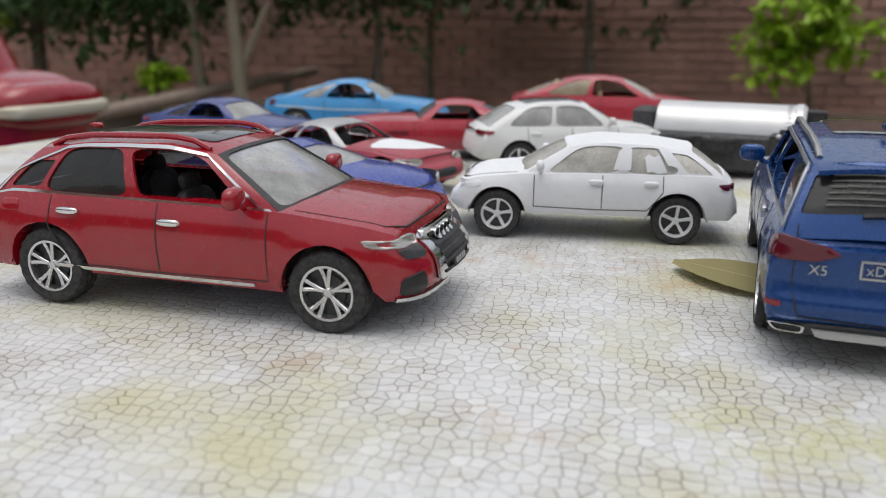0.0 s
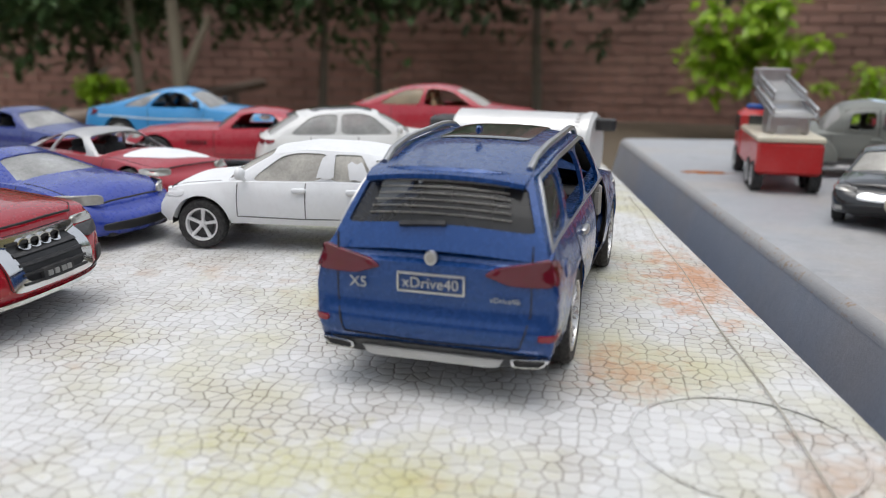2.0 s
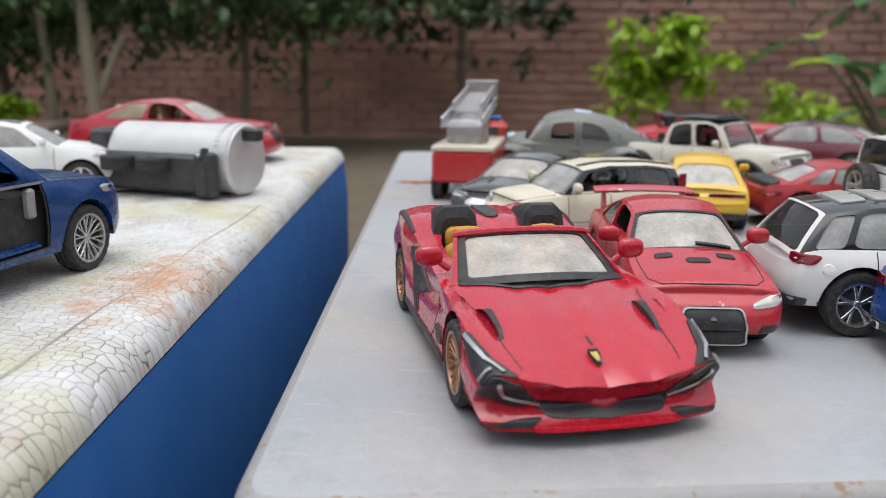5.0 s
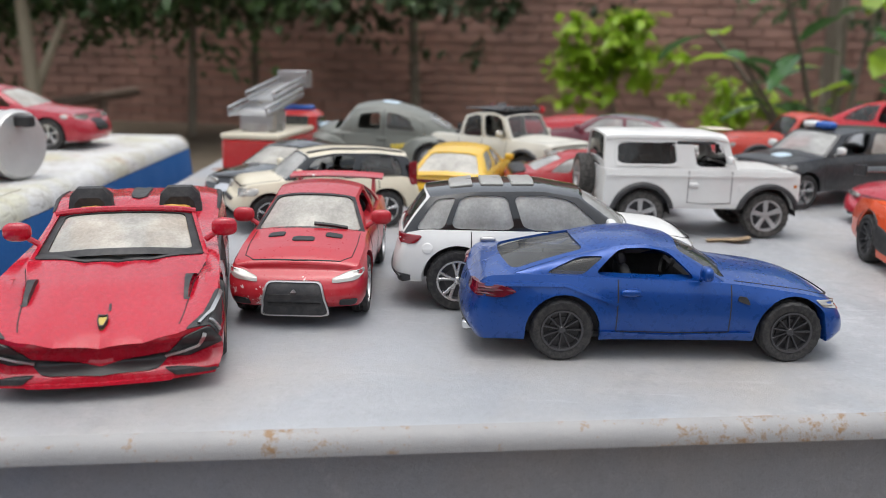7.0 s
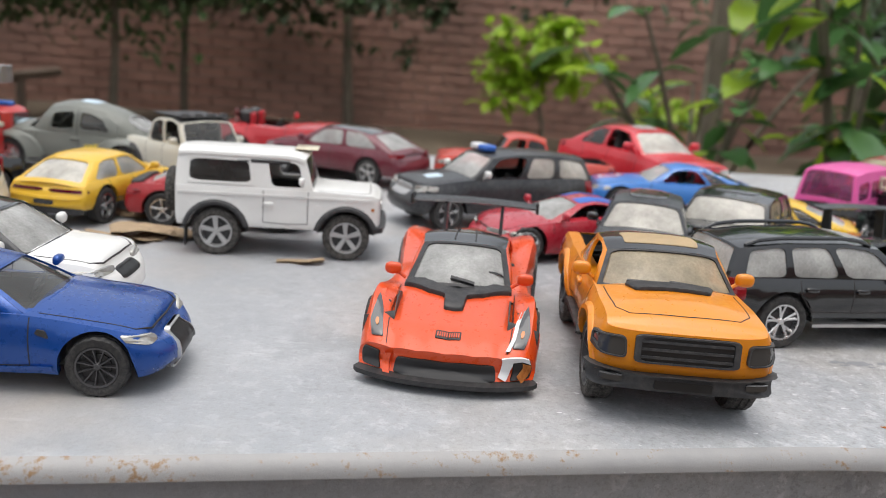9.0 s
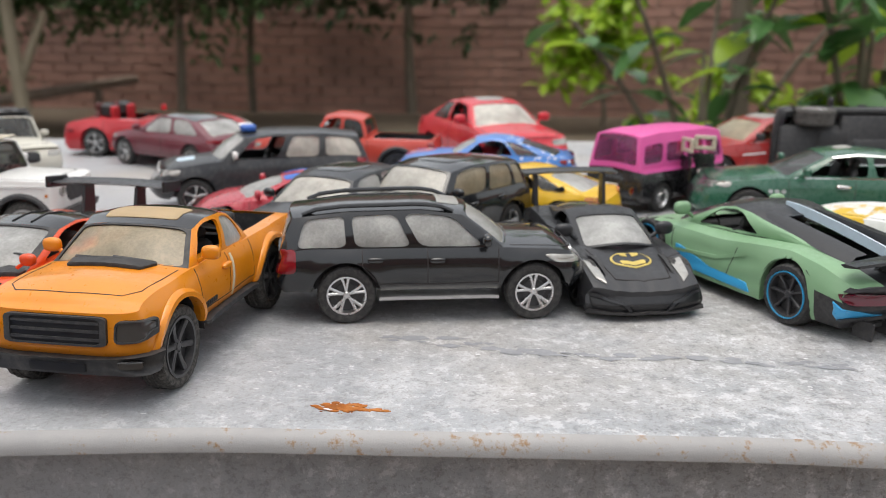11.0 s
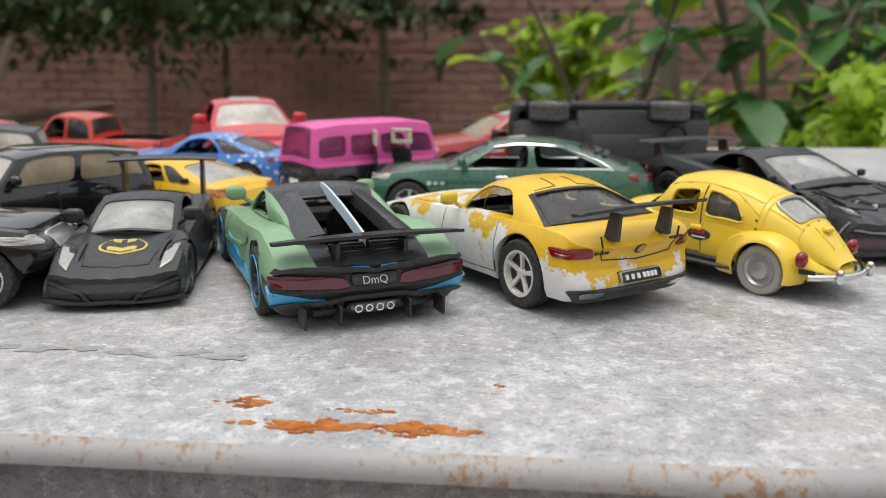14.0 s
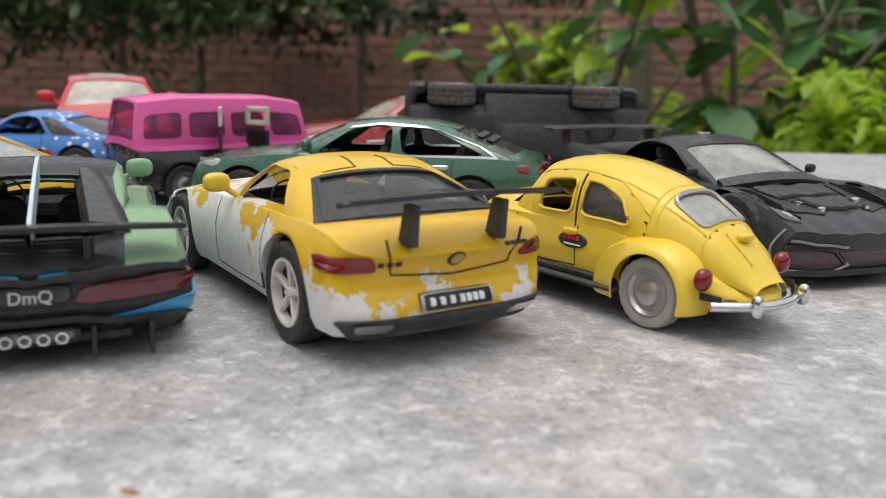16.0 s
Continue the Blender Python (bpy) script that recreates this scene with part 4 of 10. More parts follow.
    def wheels(self):
        s = self.s
        tyre, rim, disc = wheel_meshes(s["wr"], s["ww"], s["wheel"], MAT[s["rim"]], MAT[s.get("tyre", "rubber")])
        for ax in self.ax:
            for sg in (1, -1):
                e = self.skin(self.outline("s", ax), self.s["wr"] * 1.6)
                y = e.y - s["ww"] / 2 - 0.0004 + s.get("stance", 0.0)
                w = part("wheel", tyre, None, self.ob, at=pose(ax, sg * y, s["wr"], 0, 17 + 31 * sg, 0 if sg > 0 else 180))
                part("rim", rim, None, w)
                part("brake_disc", disc, None, w)
                if s.get("rimring"):
                    g = Geo()
                    h, rr = s["ww"] / 2, s["wr"] * 0.755
                    g.lathe([(h * 0.9, rr * 0.97), (h * 1.08, rr * 0.985), (h * 1.08, rr * 1.02), (h * 0.9, rr * 1.03)], 36)
                    part("rim_ring", g, MAT[s["rimring"]], w)
                g = Geo()
                n = 16
                rows = []
                for i in range(n + 1):
                    a = math.pi * i / n
                    x, z = ax + (self.ra + 0.0004) * math.cos(a), s["wr"] + (self.ra + 0.0004) * math.sin(a)
                    z = min(z, self.zs(x) - 0.0008)
                    yy = min(e.y * 0.975, self.top(x, 1.0).y if z > self.zs(x) - 0.003 else e.y)
                    rows.append([(x, sg * yy, z), (x, sg * (e.y - s["ww"] * 1.35), z)])
                g.grid(rows)
                k = g.add([(ax, sg * (e.y - s["ww"] * 1.35), s["sill"])])[0]
                for i in range(n):
                    g.f.append((2 * i + 1, 2 * i + 3, k))
                part("wheel_well", g, MAT["black_plastic"], self.ob)
                if s["arch_mat"]:
                    g = Geo()
                    rows = []
                    for i in range(21):
                        a = math.pi * (-0.06 + 1.12 * i / 20)
                        row = []
                        for rad, off in ((self.ra - 0.0003, -0.0005), (self.ra - 0.0003, 0.0012), (self.ra + 0.0012, 0.0014), (self.ra + 0.0022, 0.0006), (self.ra + 0.0023, -0.0005)):
                            x, z = ax + rad * math.cos(a), s["wr"] + rad * math.sin(a)
                            p = self.skin(self.outline("s", x), max(z, s["sill"]), off)
                            row.append((p.x, p.y * sg, max(z, s["sill"])))
                        rows.append(row)
                    g.grid(rows)
                    part("wheel_arch_trim", g, MAT[s["arch_mat"]], self.ob)

    # -- trim --
    def decal(self, name, kind, mat, poly, off=0.0004, side=1, r=0.25, depth=0.0012, label=""):
        pts, _ = rounded(poly, r, 3, 4)
        c = sum(pts, Vector((0, 0))) / len(pts)
        g = Geo()
        rows = [[self.at(kind, p[0], p[1], off - depth, side) for p in pts], [self.at(kind, p[0], p[1], off * 0.6, side) for p in pts]]
        for st in (0.05, 0.3, 0.55, 0.8):
            rows.append([self.at(kind, *p.lerp(c, st), off, side) for p in pts])
        ids = g.grid(rows, close_v=True)
        g.fan(ids[-1], self.at(kind, c[0], c[1], off, side))
        return part(name, g, MAT[mat], self.ob, label, angle=45)

    def ring(self, name, kind, mat, poly, width, off=0.0006, side=1, r=0.25):
        """A raised rim round an outline; width as a share of the outline's size."""
        pts, _ = rounded(poly, r, 3, 4)
        c = sum(pts, Vector((0, 0))) / len(pts)
        g = Geo()
        rows = []
        for st, o in ((0.0, -0.0006), (0.0, off), (width, off), (width, -0.0006)):
            rows.append([self.at(kind, *p.lerp(c, st), o, side) for p in pts])
        g.grid(rows, close_v=True)
        return part(name, g, MAT[mat], self.ob, angle=45)

    def strip(self, name, kind, mat, line, width, off=0.0002, side=1, sub=7):
        """A thin raised or dark ribbon along a line on the shell."""
        ku, kv = {"s": (self.L, self.H), "f": (self.W / 2, self.H), "r": (self.W / 2, self.H), "t": (self.L, self.W / 2), "c": (self.L * 0.5, self.H * 0.35), "w": (self.W * 0.4, self.H * 0.4),
                  "b": (self.W * 0.4, self.H * 0.4), "q": (self.L * 0.4, self.W * 0.37), "L": (self.L, self.W * 0.16)}[kind]
        pts = []
        for i in range(len(line) - 1):
            for j in range(sub):
                pts.append(Vector(line[i]).lerp(Vector(line[i + 1]), j / sub))
        pts.append(Vector(line[-1]))
        g, rows = Geo(), []
        n = len(pts)
        for i, p in enumerate(pts):
            d = pts[min(i + 1, n - 1)] - pts[max(i - 1, 0)]
            d = Vector((d[0] * ku, d[1] * kv)).normalized()
            q = Vector((-d[1] / ku, d[0] / kv)) * width / 2
            rows.append([self.at(kind, *(p - q), -0.0004, side), self.at(kind, *(p - q), off, side), self.at(kind, *(p + q), off, side), self.at(kind, *(p + q), -0.0004, side)])
        g.grid(rows)
        return part(name, g, MAT[mat], self.ob, angle=45)

    def trim(self):
        s = self.s
        if s["lines"] and s["doors"]:
            d = s["doors"]
            zb = lambda f: self.zs(self.xn - f * self.L) / self.H - 0.01
            zl = (s["sill"] + 0.003) / self.H
            for side in (1, -1):
                for f in d:
                    lean = 0.0
                    rear = f == d[-1] and len(d) > 1 and abs(f - s["rx"]) < 0.2
                    low = f - (0.05 if rear and f > s["rx"] - 0.1 else 0.0)
                    self.strip("door_gap", "s", "gap", [(f, zb(f)), (f, lerp(zl, zb(f), 0.55)), (low, zl)], 0.00036, 0.00008, side)
                self.strip("door_gap", "s", "gap", [(d[0], zl), ((d[0] + d[-1]) / 2, zl - 0.01), (d[-1] - (0.05 if d[-1] > s["rx"] - 0.1 else 0), zl)], 0.00036, 0.00008, side)
            f = s["cab"][0] - 0.02
            self.strip("hood_gap", "t", "gap", [(0.055, 0.0), (0.06, 0.7), (0.09, 0.86), (f, 0.9)], 0.00034, 0.00008, 1)
            self.strip("hood_gap", "t", "gap", [(0.055, 0.0), (0.06, 0.7), (0.09, 0.86), (f, 0.9)], 0.00034, 0.00008, -1)
        for side in (1, -1):
            for hx, hz in s["handles"]:
                p = self.at("s", hx, hz, 0.0006, side)
                g = Geo()
                g.blob((0, 0, 0), (self.L * 0.05, 0.0022, 0.0022), 12, 7, 3)
                part("door_handle", g, MAT[s["handlemat"]] if s["handlemat"] else self.paint, self.ob, at=Matrix.Translation(p))
            if s["mirror"]:
                fa = s["cab"][0]
                ma = s["mirror_at"] or (fa + 0.06, 0.02)
                x = self.xn - ma[0] * self.L
                e = self.top(x, 1.0)
                g = Geo()
                k = s.get("mirror_size", 1.0) * self.W / 0.062
                g.blob((0, 0.0048 * k, 0.0036 * k), (0.0042 * k, 0.0078 * k, 0.0056 * k), 14, 9, 2.8)
                g.tube([(0, -0.001, -0.0004), (0, 0.0024 * k, 0.002 * k)], 0.0009 * k, 8)
                m = Matrix.Translation((x, e.y * side, e.z + ma[1] * self.H)) @ Matrix.Diagonal((1, side, 1, 1))
                part("mirror", g, MAT[s["mirror"]], self.ob, at=m)
        for d in s["decals"]:
            nm, kind, mat, poly = d[:4]
            kw = dict(d[4]) if len(d) > 4 else {}
            one = kw.pop("one", 0)
            rim = kw.pop("rim", None)
            for side in ((one,) if one else (1, -1)):
                self.decal(nm, kind, mat, poly, side=side, **kw)
                if rim:
                    self.ring(nm + "_surround", kind, rim[0], poly, rim[1], off=kw.get("off", 0.0004) + 0.0005, side=side, r=kw.get("r", 0.25))
        for d in s["strips"]:
            nm, kind, mat, line, width = d[:5]
            off = d[5] if len(d) > 5 else 0.0003
            one = d[6] if len(d) > 6 else 0
            for side in ((one,) if one else (1, -1)):
                self.strip(nm, kind, mat, line, width, off, side)
        if s["roofrails"]:
            for side in (1, -1):
                g = Geo()
                pts = []
                for i, t in enumerate(np.linspace(0.06, 0.94, 12)):
                    p = self.roof(t, 0.9, 0.0016 * min(1, 4 * math.sin(math.pi * (i / 11)) + 0.05))
                    pts.append((p.x, p.y * side, p.z))
                g.tube(pts, 0.0009, 8)
                part("roof_rail", g, MAT[s["roofrails"]], self.ob)
        if s["bed"]:
            f0, f1 = s["bed"]
            xa, xb = self.xn - f0 * self.L, self.xn - f1 * self.L
            z1 = min(self.zs(xa), self.zs(xb)) - 0.0004
            z0 = lerp(s["sill"], z1, 0.45)
            y = self.top((xa + xb) / 2, 1.0).y * 0.82
            g = Geo()
            g.grid([[(xa, y, z1), (xa, y, z0), (xa, -y, z0), (xa, -y, z1)], [(xb, y, z1), (xb, y, z0), (xb, -y, z0), (xb, -y, z1)]])
            g.grid([[(xa, y, z1), (xa, y, z0)], [(xa, -y, z1), (xa, -y, z0)]])
            g.grid([[(xb, y, z1), (xb, y, z0)], [(xb, -y, z1), (xb, -y, z0)]])
            part("cargo_bed", g, MAT["black_plastic"], self.ob)

    # -- extras used by single cars --
    def box_part(self, name, c, size, mat, bevel=0.0006, rot=(0, 0, 0), label=""):
        g = Geo()
        g.box((0, 0, 0), size, bevel)
        return part(name, g, MAT[mat], self.ob, label, at=pose(*c, *rot))

    def words(self, text, kind, a, b, size, mat, spin=0, off=0.0006, side=1):
        e = 0.004
        p = self.at(kind, a, b, off, side)
        du = self.at(kind, a + e, b, off, side) - self.at(kind, a - e, b, off, side)
        dv = self.at(kind, a, b + e, off, side) - self.at(kind, a, b - e, off, side)
        n = du.cross(dv).normalized()
        out = self.at(kind, a, b, off + 0.002, side) - p
        if n.dot(out) < 0:
            du = -du
            n = -n
        u = du.normalized()
        v = n.cross(u)
        m = Matrix((u, v, n)).transposed().to_4x4()
        m.translation = p
        return part("lettering", text_mesh(text, size, MAT[mat]), None, self.ob, at=m @ Matrix.Rotation(radians(spin), 4, "Z"))

    def wing(self, x, z, span, chord, mat, posts=0.55, post_z=None, ends=False, pitch=-6):
        g = Geo()
        rows = []
        for y in np.linspace(-span / 2, span / 2, 13):
            k = 1 - 0.25 * (2 * y / span) ** 2
            lift = 0.0008 * (1 - (2 * y / span) ** 2)
            rows.append([(chord * k * a, y, lift + b) for a, b in ((0.5, 0.0004), (0.3, 0.001), (-0.3, 0.0014), (-0.5, 0.0024), (-0.48, 0.0012), (0.3, -0.0004))])
        ids = g.grid(rows, close_v=True)
        g.f.append(tuple(ids[0]))
        g.f.append(tuple(reversed(ids[-1])))
        w = part("wing", g, MAT[mat], self.ob, at=pose(x, 0, z, 0, pitch, 0))
        if ends:
            for sg in (1, -1):
                g = Geo()
                g.box((0, sg * span / 2, 0.0008), (chord * 1.15, 0.0012, 0.0055), 0.0005)
                part("end_plate", g, MAT[mat], w)
        zb = post_z if post_z is not None else self.zs(x)
        for sg in (1, -1):
            g = Geo()
            y = sg * span / 2 * posts
            g.grid([[(x + chord * 0.45, y - 0.0009, zb - 0.001), (x + chord * 0.45, y + 0.0009, zb - 0.001), (x - chord * 0.2, y + 0.0009, zb - 0.001), (x - chord * 0.2, y - 0.0009, zb - 0.001)],
                    [(x + chord * 0.2, y - 0.0007, z), (x + chord * 0.2, y + 0.0007, z), (x - chord * 0.3, y + 0.0007, z), (x - chord * 0.3, y - 0.0007, z)]], close_v=True)
            part("wing_post", g, MAT[mat], self.ob)


class LineCar(ToyCar):
    """A toy supercar lofted between seven feature lines a side: centre, bonnet, belt, fender crest, shoulder, lower crease, sill.
    Each line lists (share of length, share of half width, share of height)."""
    SUB = 4

    def line(self, k, f):
        t = self.s["lines7"][k]
        fs = [p[0] for p in t]
        g = [f - 0.016, f, f + 0.016] if 0.016 < f < 0.984 else [f]
        y = sum(np.interp(q, fs, [p[1] for p in t]) for q in g) / len(g)
        z = sum(np.interp(q, fs, [p[2] for p in t]) for q in g) / len(g)
        return float(y), float(z)

    def plan(self, f, y, z):
        """Local x of a point: the nose and tail are rounded in plan and raked by height."""
        s = self.s
        k = min(1.0, abs(y))
        x = self.xn - f * self.L
        wn, wt = max(0.0, 1 - f / 0.3), max(0.0, 1 - (1 - f) / 0.25)
        x -= s["nd"] * self.L * k ** s["pn"] * wn
        x += s["nt"] * self.L * k ** s["pt"] * wt
        x -= float(np.interp(z, [p[0] for p in s["fin"]], [p[1] for p in s["fin"]])) * self.L * wn ** 3
        x += float(np.interp(z, [p[0] for p in s["rin"]], [p[1] for p in s["rin"]])) * self.L * wt ** 3
        return x

    def sect(self, f, v):
        """Half section at f: shares of half width and of height at v, in lines from the centre."""
        i = max(0, min(5, int(v)))
        t = v - i
        (y0, z0), (y1, z1) = self.line(i, f), self.line(i + 1, f)
        y, z = lerp(y0, y1, t), lerp(z0, z1, t)
        b = self.s.get("puff", 0.05) * 4 * t * (1 - t)
        dy, dz = (y1 - y0) * self.W / 2, (z1 - z0) * self.H
        return y - dz * b / (self.W / 2), z + dy * b / self.H

    def surf(self, f, v, off=0.0):
        y, z = self.sect(f, v)
        p = Vector((self.plan(f, y, z), y * self.W / 2, z * self.H))
        if off:
            e = 0.03
            q = self.surf(min(1, f + e), v) - self.surf(max(0, f - e), v)
            r = self.surf(f, min(6, v + 0.12)) - self.surf(f, max(0, v - 0.12))
            n = q.cross(r).normalized()
            if n.z * 0.4 + n.y < 0:
                n = -n
            p = p + n * off
        return p

    def face(self, f, a, b, off=0.0):
        """Nose (f 0) or tail (f 1) panel: a across from -1 to 1, b from the sill (0) to its upper edge (1)."""
        ys = [self.sect(f, v * 0.25)[0] for v in range(13)]
        v = float(np.interp(min(1.0, abs(a)) * ys[-1], ys, [q * 0.25 for q in range(13)]))
        yt, zt = self.sect(f, v)
        yf, zf = self.sect(f, 3)
        sv = np.linspace(3, 6, 13)
        side = [self.sect(f, q) for q in sv]
        zb = side[-1][1]
        hs = [(q[1] - zb) / (zf - zb) for q in side]
        yb = float(np.interp(b, hs[::-1], [q[0] for q in side][::-1]))
        y = yt / yf * yb
        z = lerp(zb, zt, b)
        sg = 1 if a >= 0 else -1
        x = self.plan(f, y, z) + (off if f == 0 else -off)
        return Vector((x, sg * y * self.W / 2, z * self.H))

    def zs(self, x):
        return self.line(3, max(0, min(1, (self.xn - x) / self.L)))[1] * self.H

    def outline(self, kind, a):
        return a, self.W / 2, 0.0, 1.0

    def skin(self, o, z, off=0.0):
        f = max(0.0, min(1.0, (self.xn - o[0]) / self.L))
        ps = [self.sect(f, v) for v in np.linspace(3, 6, 13)]
        zz = [p[1] for p in ps][::-1]
        y = float(np.interp(z / self.H, zz, [p[0] for p in ps][::-1]))
        return Vector((o[0], y * self.W / 2 + off, z))

    def top(self, x, yf, off=0.0):
        f = max(0.0, min(1.0, (self.xn - x) / self.L))
        vs = np.linspace(0, 2, 9)
        ps = [self.sect(f, v) for v in vs]
        y = ps[-1][0] * abs(yf)
        z = float(np.interp(y, [p[0] for p in ps], [p[1] for p in ps]))
        return Vector((x, math.copysign(y, yf) * self.W / 2, z * self.H + off))

    def at(self, kind, a, b, off=0.0, side=1):
        if kind == "L":
            p = self.surf(a, b, off)
            return Vector((p.x, p.y * side, p.z))
        if kind in "fr":
            f = 0 if kind == "f" else 1
            zb, zt = self.line(6, f)[1], self.line(3, f)[1]
            h = (b - zb) / (zt - zb)
            if abs(a) <= 1:
                p = self.face(f, a, max(0.0, min(1.0, h)), off)
                return Vector((p.x, p.y * side, p.z))
            d = (abs(a) - 1) * self.W / 2 / self.L
            g = d if f == 0 else 1 - d
            vs = np.linspace(3, 6, 13)
            zz = [self.sect(g, v)[1] for v in vs]
            v = float(np.interp(b, zz[::-1], vs[::-1]))
            p = self.surf(g, v, off)
            return Vector((p.x, p.y * side * (1 if a >= 0 else -1), p.z))
        return ToyCar.at(self, kind, a, b, off, side)

    def body(self):
        s = self.s
        fs = set(np.linspace(0, 1, 45).tolist())
        for ax in self.ax:
            for t in np.linspace(0, math.pi, 17):
                fs.add((self.xn - ax - self.ra * math.cos(t)) / self.L)
            for k in (1.003, -1.003):
                fs.add((self.xn - ax - self.ra * k) / self.L)
        fs |= {s["cab"][0], s["cab"][3]}
        for z in s.get("zones", ()):
            fs |= {z[2], z[3]}
        fs = sorted(f for f in fs if 0 <= f <= 1)
        vs = [k / self.SUB for k in range(6 * self.SUB + 1)]
        shells = {}

        def pt(f, v):
            p = self.surf(f, v)
            if v >= 3:
                for ax in self.ax:
                    d = abs(self.xn - f * self.L - ax)
                    if d < self.ra:
                        z = s["wr"] + math.sqrt(self.ra ** 2 - d ** 2)
                        if p.z < z:
                            z = min(z, self.zs(self.xn - f * self.L) - 0.0006)
                            q = self.skin((self.xn - f * self.L, 0, 0, 1), z)
                            p = Vector((p.x, q.y, z))
            return p

        grid = [[pt(f, v) for v in vs] for f in fs]
        a, d = s["cab"][0], s["cab"][3]
        for i in range(len(fs) - 1):
            fm = (fs[i] + fs[i + 1]) / 2
            for j in range(len(vs) - 1):
                vm = (vs[j] + vs[j + 1]) / 2
                if a < fm < d and vm < 2 - 0.3:
                    continue
                for sg in (1, -1):
                    key = ("body", s["paint"], 0)
                    for nm, mat, f0, f1, v0, v1 in s.get("zones", ()):
                        if f0 <= fm <= f1 and v0 <= vm <= v1:
                            key = (nm, mat, sg if v0 > 0 else 0)
                    g = shells.setdefault(key, Geo())
                    q = [grid[i][j], grid[i][j + 1], grid[i + 1][j + 1], grid[i + 1][j]]
                    k = g.add([(p.x, p.y * sg, p.z) for p in q])
                    g.f.append(tuple(k) if sg < 0 else tuple(reversed(k)))
        g = shells[("body", s["paint"], 0)]
        for sg in (1, -1):
            g.grid([[(r[-1].x, r[-1].y * sg, r[-1].z), (r[-1].x * 0.985, r[-1].y * 0.86 * sg, r[-1].z + 0.0003)] for r in grid], flip=sg > 0)
        for f, key in ((0, ("body", s["paint"], 0)), (1, ("tail_panel", s.get("tailmat", s["paint"]), 0))):
            g = shells.setdefault(key, Geo())
            ys = [self.sect(f, v)[0] for v in vs[:3 * self.SUB + 1]]
            aa = [-y / ys[-1] for y in ys[::-1]] + [y / ys[-1] for y in ys[1:]]
            zf, zb = self.sect(f, 3)[1], self.sect(f, 6)[1]
            bb = [(self.sect(f, v)[1] - zb) / (zf - zb) for v in vs[3 * self.SUB:]]
            g.grid([[self.face(f, a2, b2) for a2 in aa] for b2 in bb], flip=f == 1)
        for (nm, mat, _), g in shells.items():
            ob = part(nm, g, MAT[mat], self.ob, angle=28)
            bm = bmesh.new()
            bm.from_mesh(ob.data)
            bmesh.ops.remove_doubles(bm, verts=bm.verts, dist=0.00004)
            bmesh.ops.recalc_face_normals(bm, faces=bm.faces)
            bm.to_mesh(ob.data)
            bm.free()
            ob.data.set_sharp_from_angle(angle=radians(26))
            if nm == "body":
                self.shell = ob


# ---- large structure ----
ZT = -0.0108
GROUND = -0.46


def slab(name, corners, z_top, z_bottom, radius, mat, label, category, lip=None, steps=6, shrink=0.0, kind="", sub=14):
    """A box with a rounded rim over a four-cornered plan; shrink draws the foot inwards."""
    c = [Vector(p) for p in corners]
    mid = sum(c, Vector((0, 0))) / len(c)
    ring, norm = [], []
    n = len(c)
    crn = 0.0145
    for i in range(n):
        p0, p1, p2 = c[i - 1], c[i], c[(i + 1) % n]
        d0, d1 = (p0 - p1).normalized(), (p2 - p1).normalized()
        for j in range(7):
            t = j / 6
            a, b = p1 + d0 * crn, p1 + d1 * crn
            ring.append(a.lerp(p1, t).lerp(p1.lerp(b, t), t))
        e0, e1 = p1 + d1 * crn, p2 - d1 * crn
        for j in range(1, sub * 2):
            ring.append(e0.lerp(e1, j / (sub * 2)))
    m = len(ring)
    for i in range(m):
        d = ring[(i + 1) % m] - ring[i - 1]
        norm.append(Vector((d.y, -d.x)).normalized())
    rows = []
    for k in range(steps + 1):
        a = math.pi / 2 * k / steps
        rows.append([(p.x - q.x * radius * (1 - math.sin(a)), p.y - q.y * radius * (1 - math.sin(a)), z_top - radius * (1 - math.cos(a))) for p, q in zip(ring, norm)])
    # the front face is set back 2 cm, added only to shade it darker
    if shrink:
        rows.append([(p.x, p.y + 0.02 * max(0.0, -q.y) ** 2, z_top - radius - 0.001) for p, q in zip(ring, norm)])
        rows.append([(p.x - q.x * shrink * (1 if q.x < 0 else 0), p.y + 0.02 * max(0.0, -q.y) ** 2, z_top - 0.15) for p, q in zip(ring, norm)])
    rows.append([(p.x - q.x * shrink * (1 if q.x < 0 else 0), p.y + 0.02 * max(0.0, -q.y) ** 2, z_bottom) for p, q in zip(ring, norm)])
    return ring, norm, rows, mid


# ground of the yard
g = Geo()
rng = random.Random(3)
nx, ny = 60, 60
rows = []
for j in range(ny + 1):
    row = []
    for i in range(nx + 1):
        u, v = (i / nx * 2 - 1), (j / ny * 2 - 1)
        x, y = 0.6 + 60 * u * abs(u) ** 1.5, 2 + 60 * v * abs(v) ** 1.5
        row.append((x, y, GROUND + 0.03 * noise.noise(Vector((x * 1.3, y * 1.3, 0))) - 0.03))
    rows.append(row)
g.grid(rows)
tagged(part("ground", g, MAT["soil"]), "dark bare soil of the yard", "ground", kind="structure")

# polystyrene box with a blue band round its side
ring, norm, rows, mid = slab("foam", [(0.4826, -0.45), (0.3515, 0.79), (-0.14, 0.74), (-0.36, -0.45)], 0.0, GROUND, 0.012, None, "", "")
foam_box = thing("foam_box", Matrix.Identity(4), "white stained polystyrene box with a dark blue side", "foam box")
g = Geo()
flat = []
for st in (0.12, 0.3, 0.6, 0.85, 0.97):
    flat.append([(mid.x + (p[0] - mid.x) * st, mid.y + (p[1] - mid.y) * st, 0.0009 * noise.noise(Vector((p[0] * 9 * st, p[1] * 9 * st, 2)))) for p in rows[0]])
ids = g.grid(flat + rows[:-1], close_v=True)
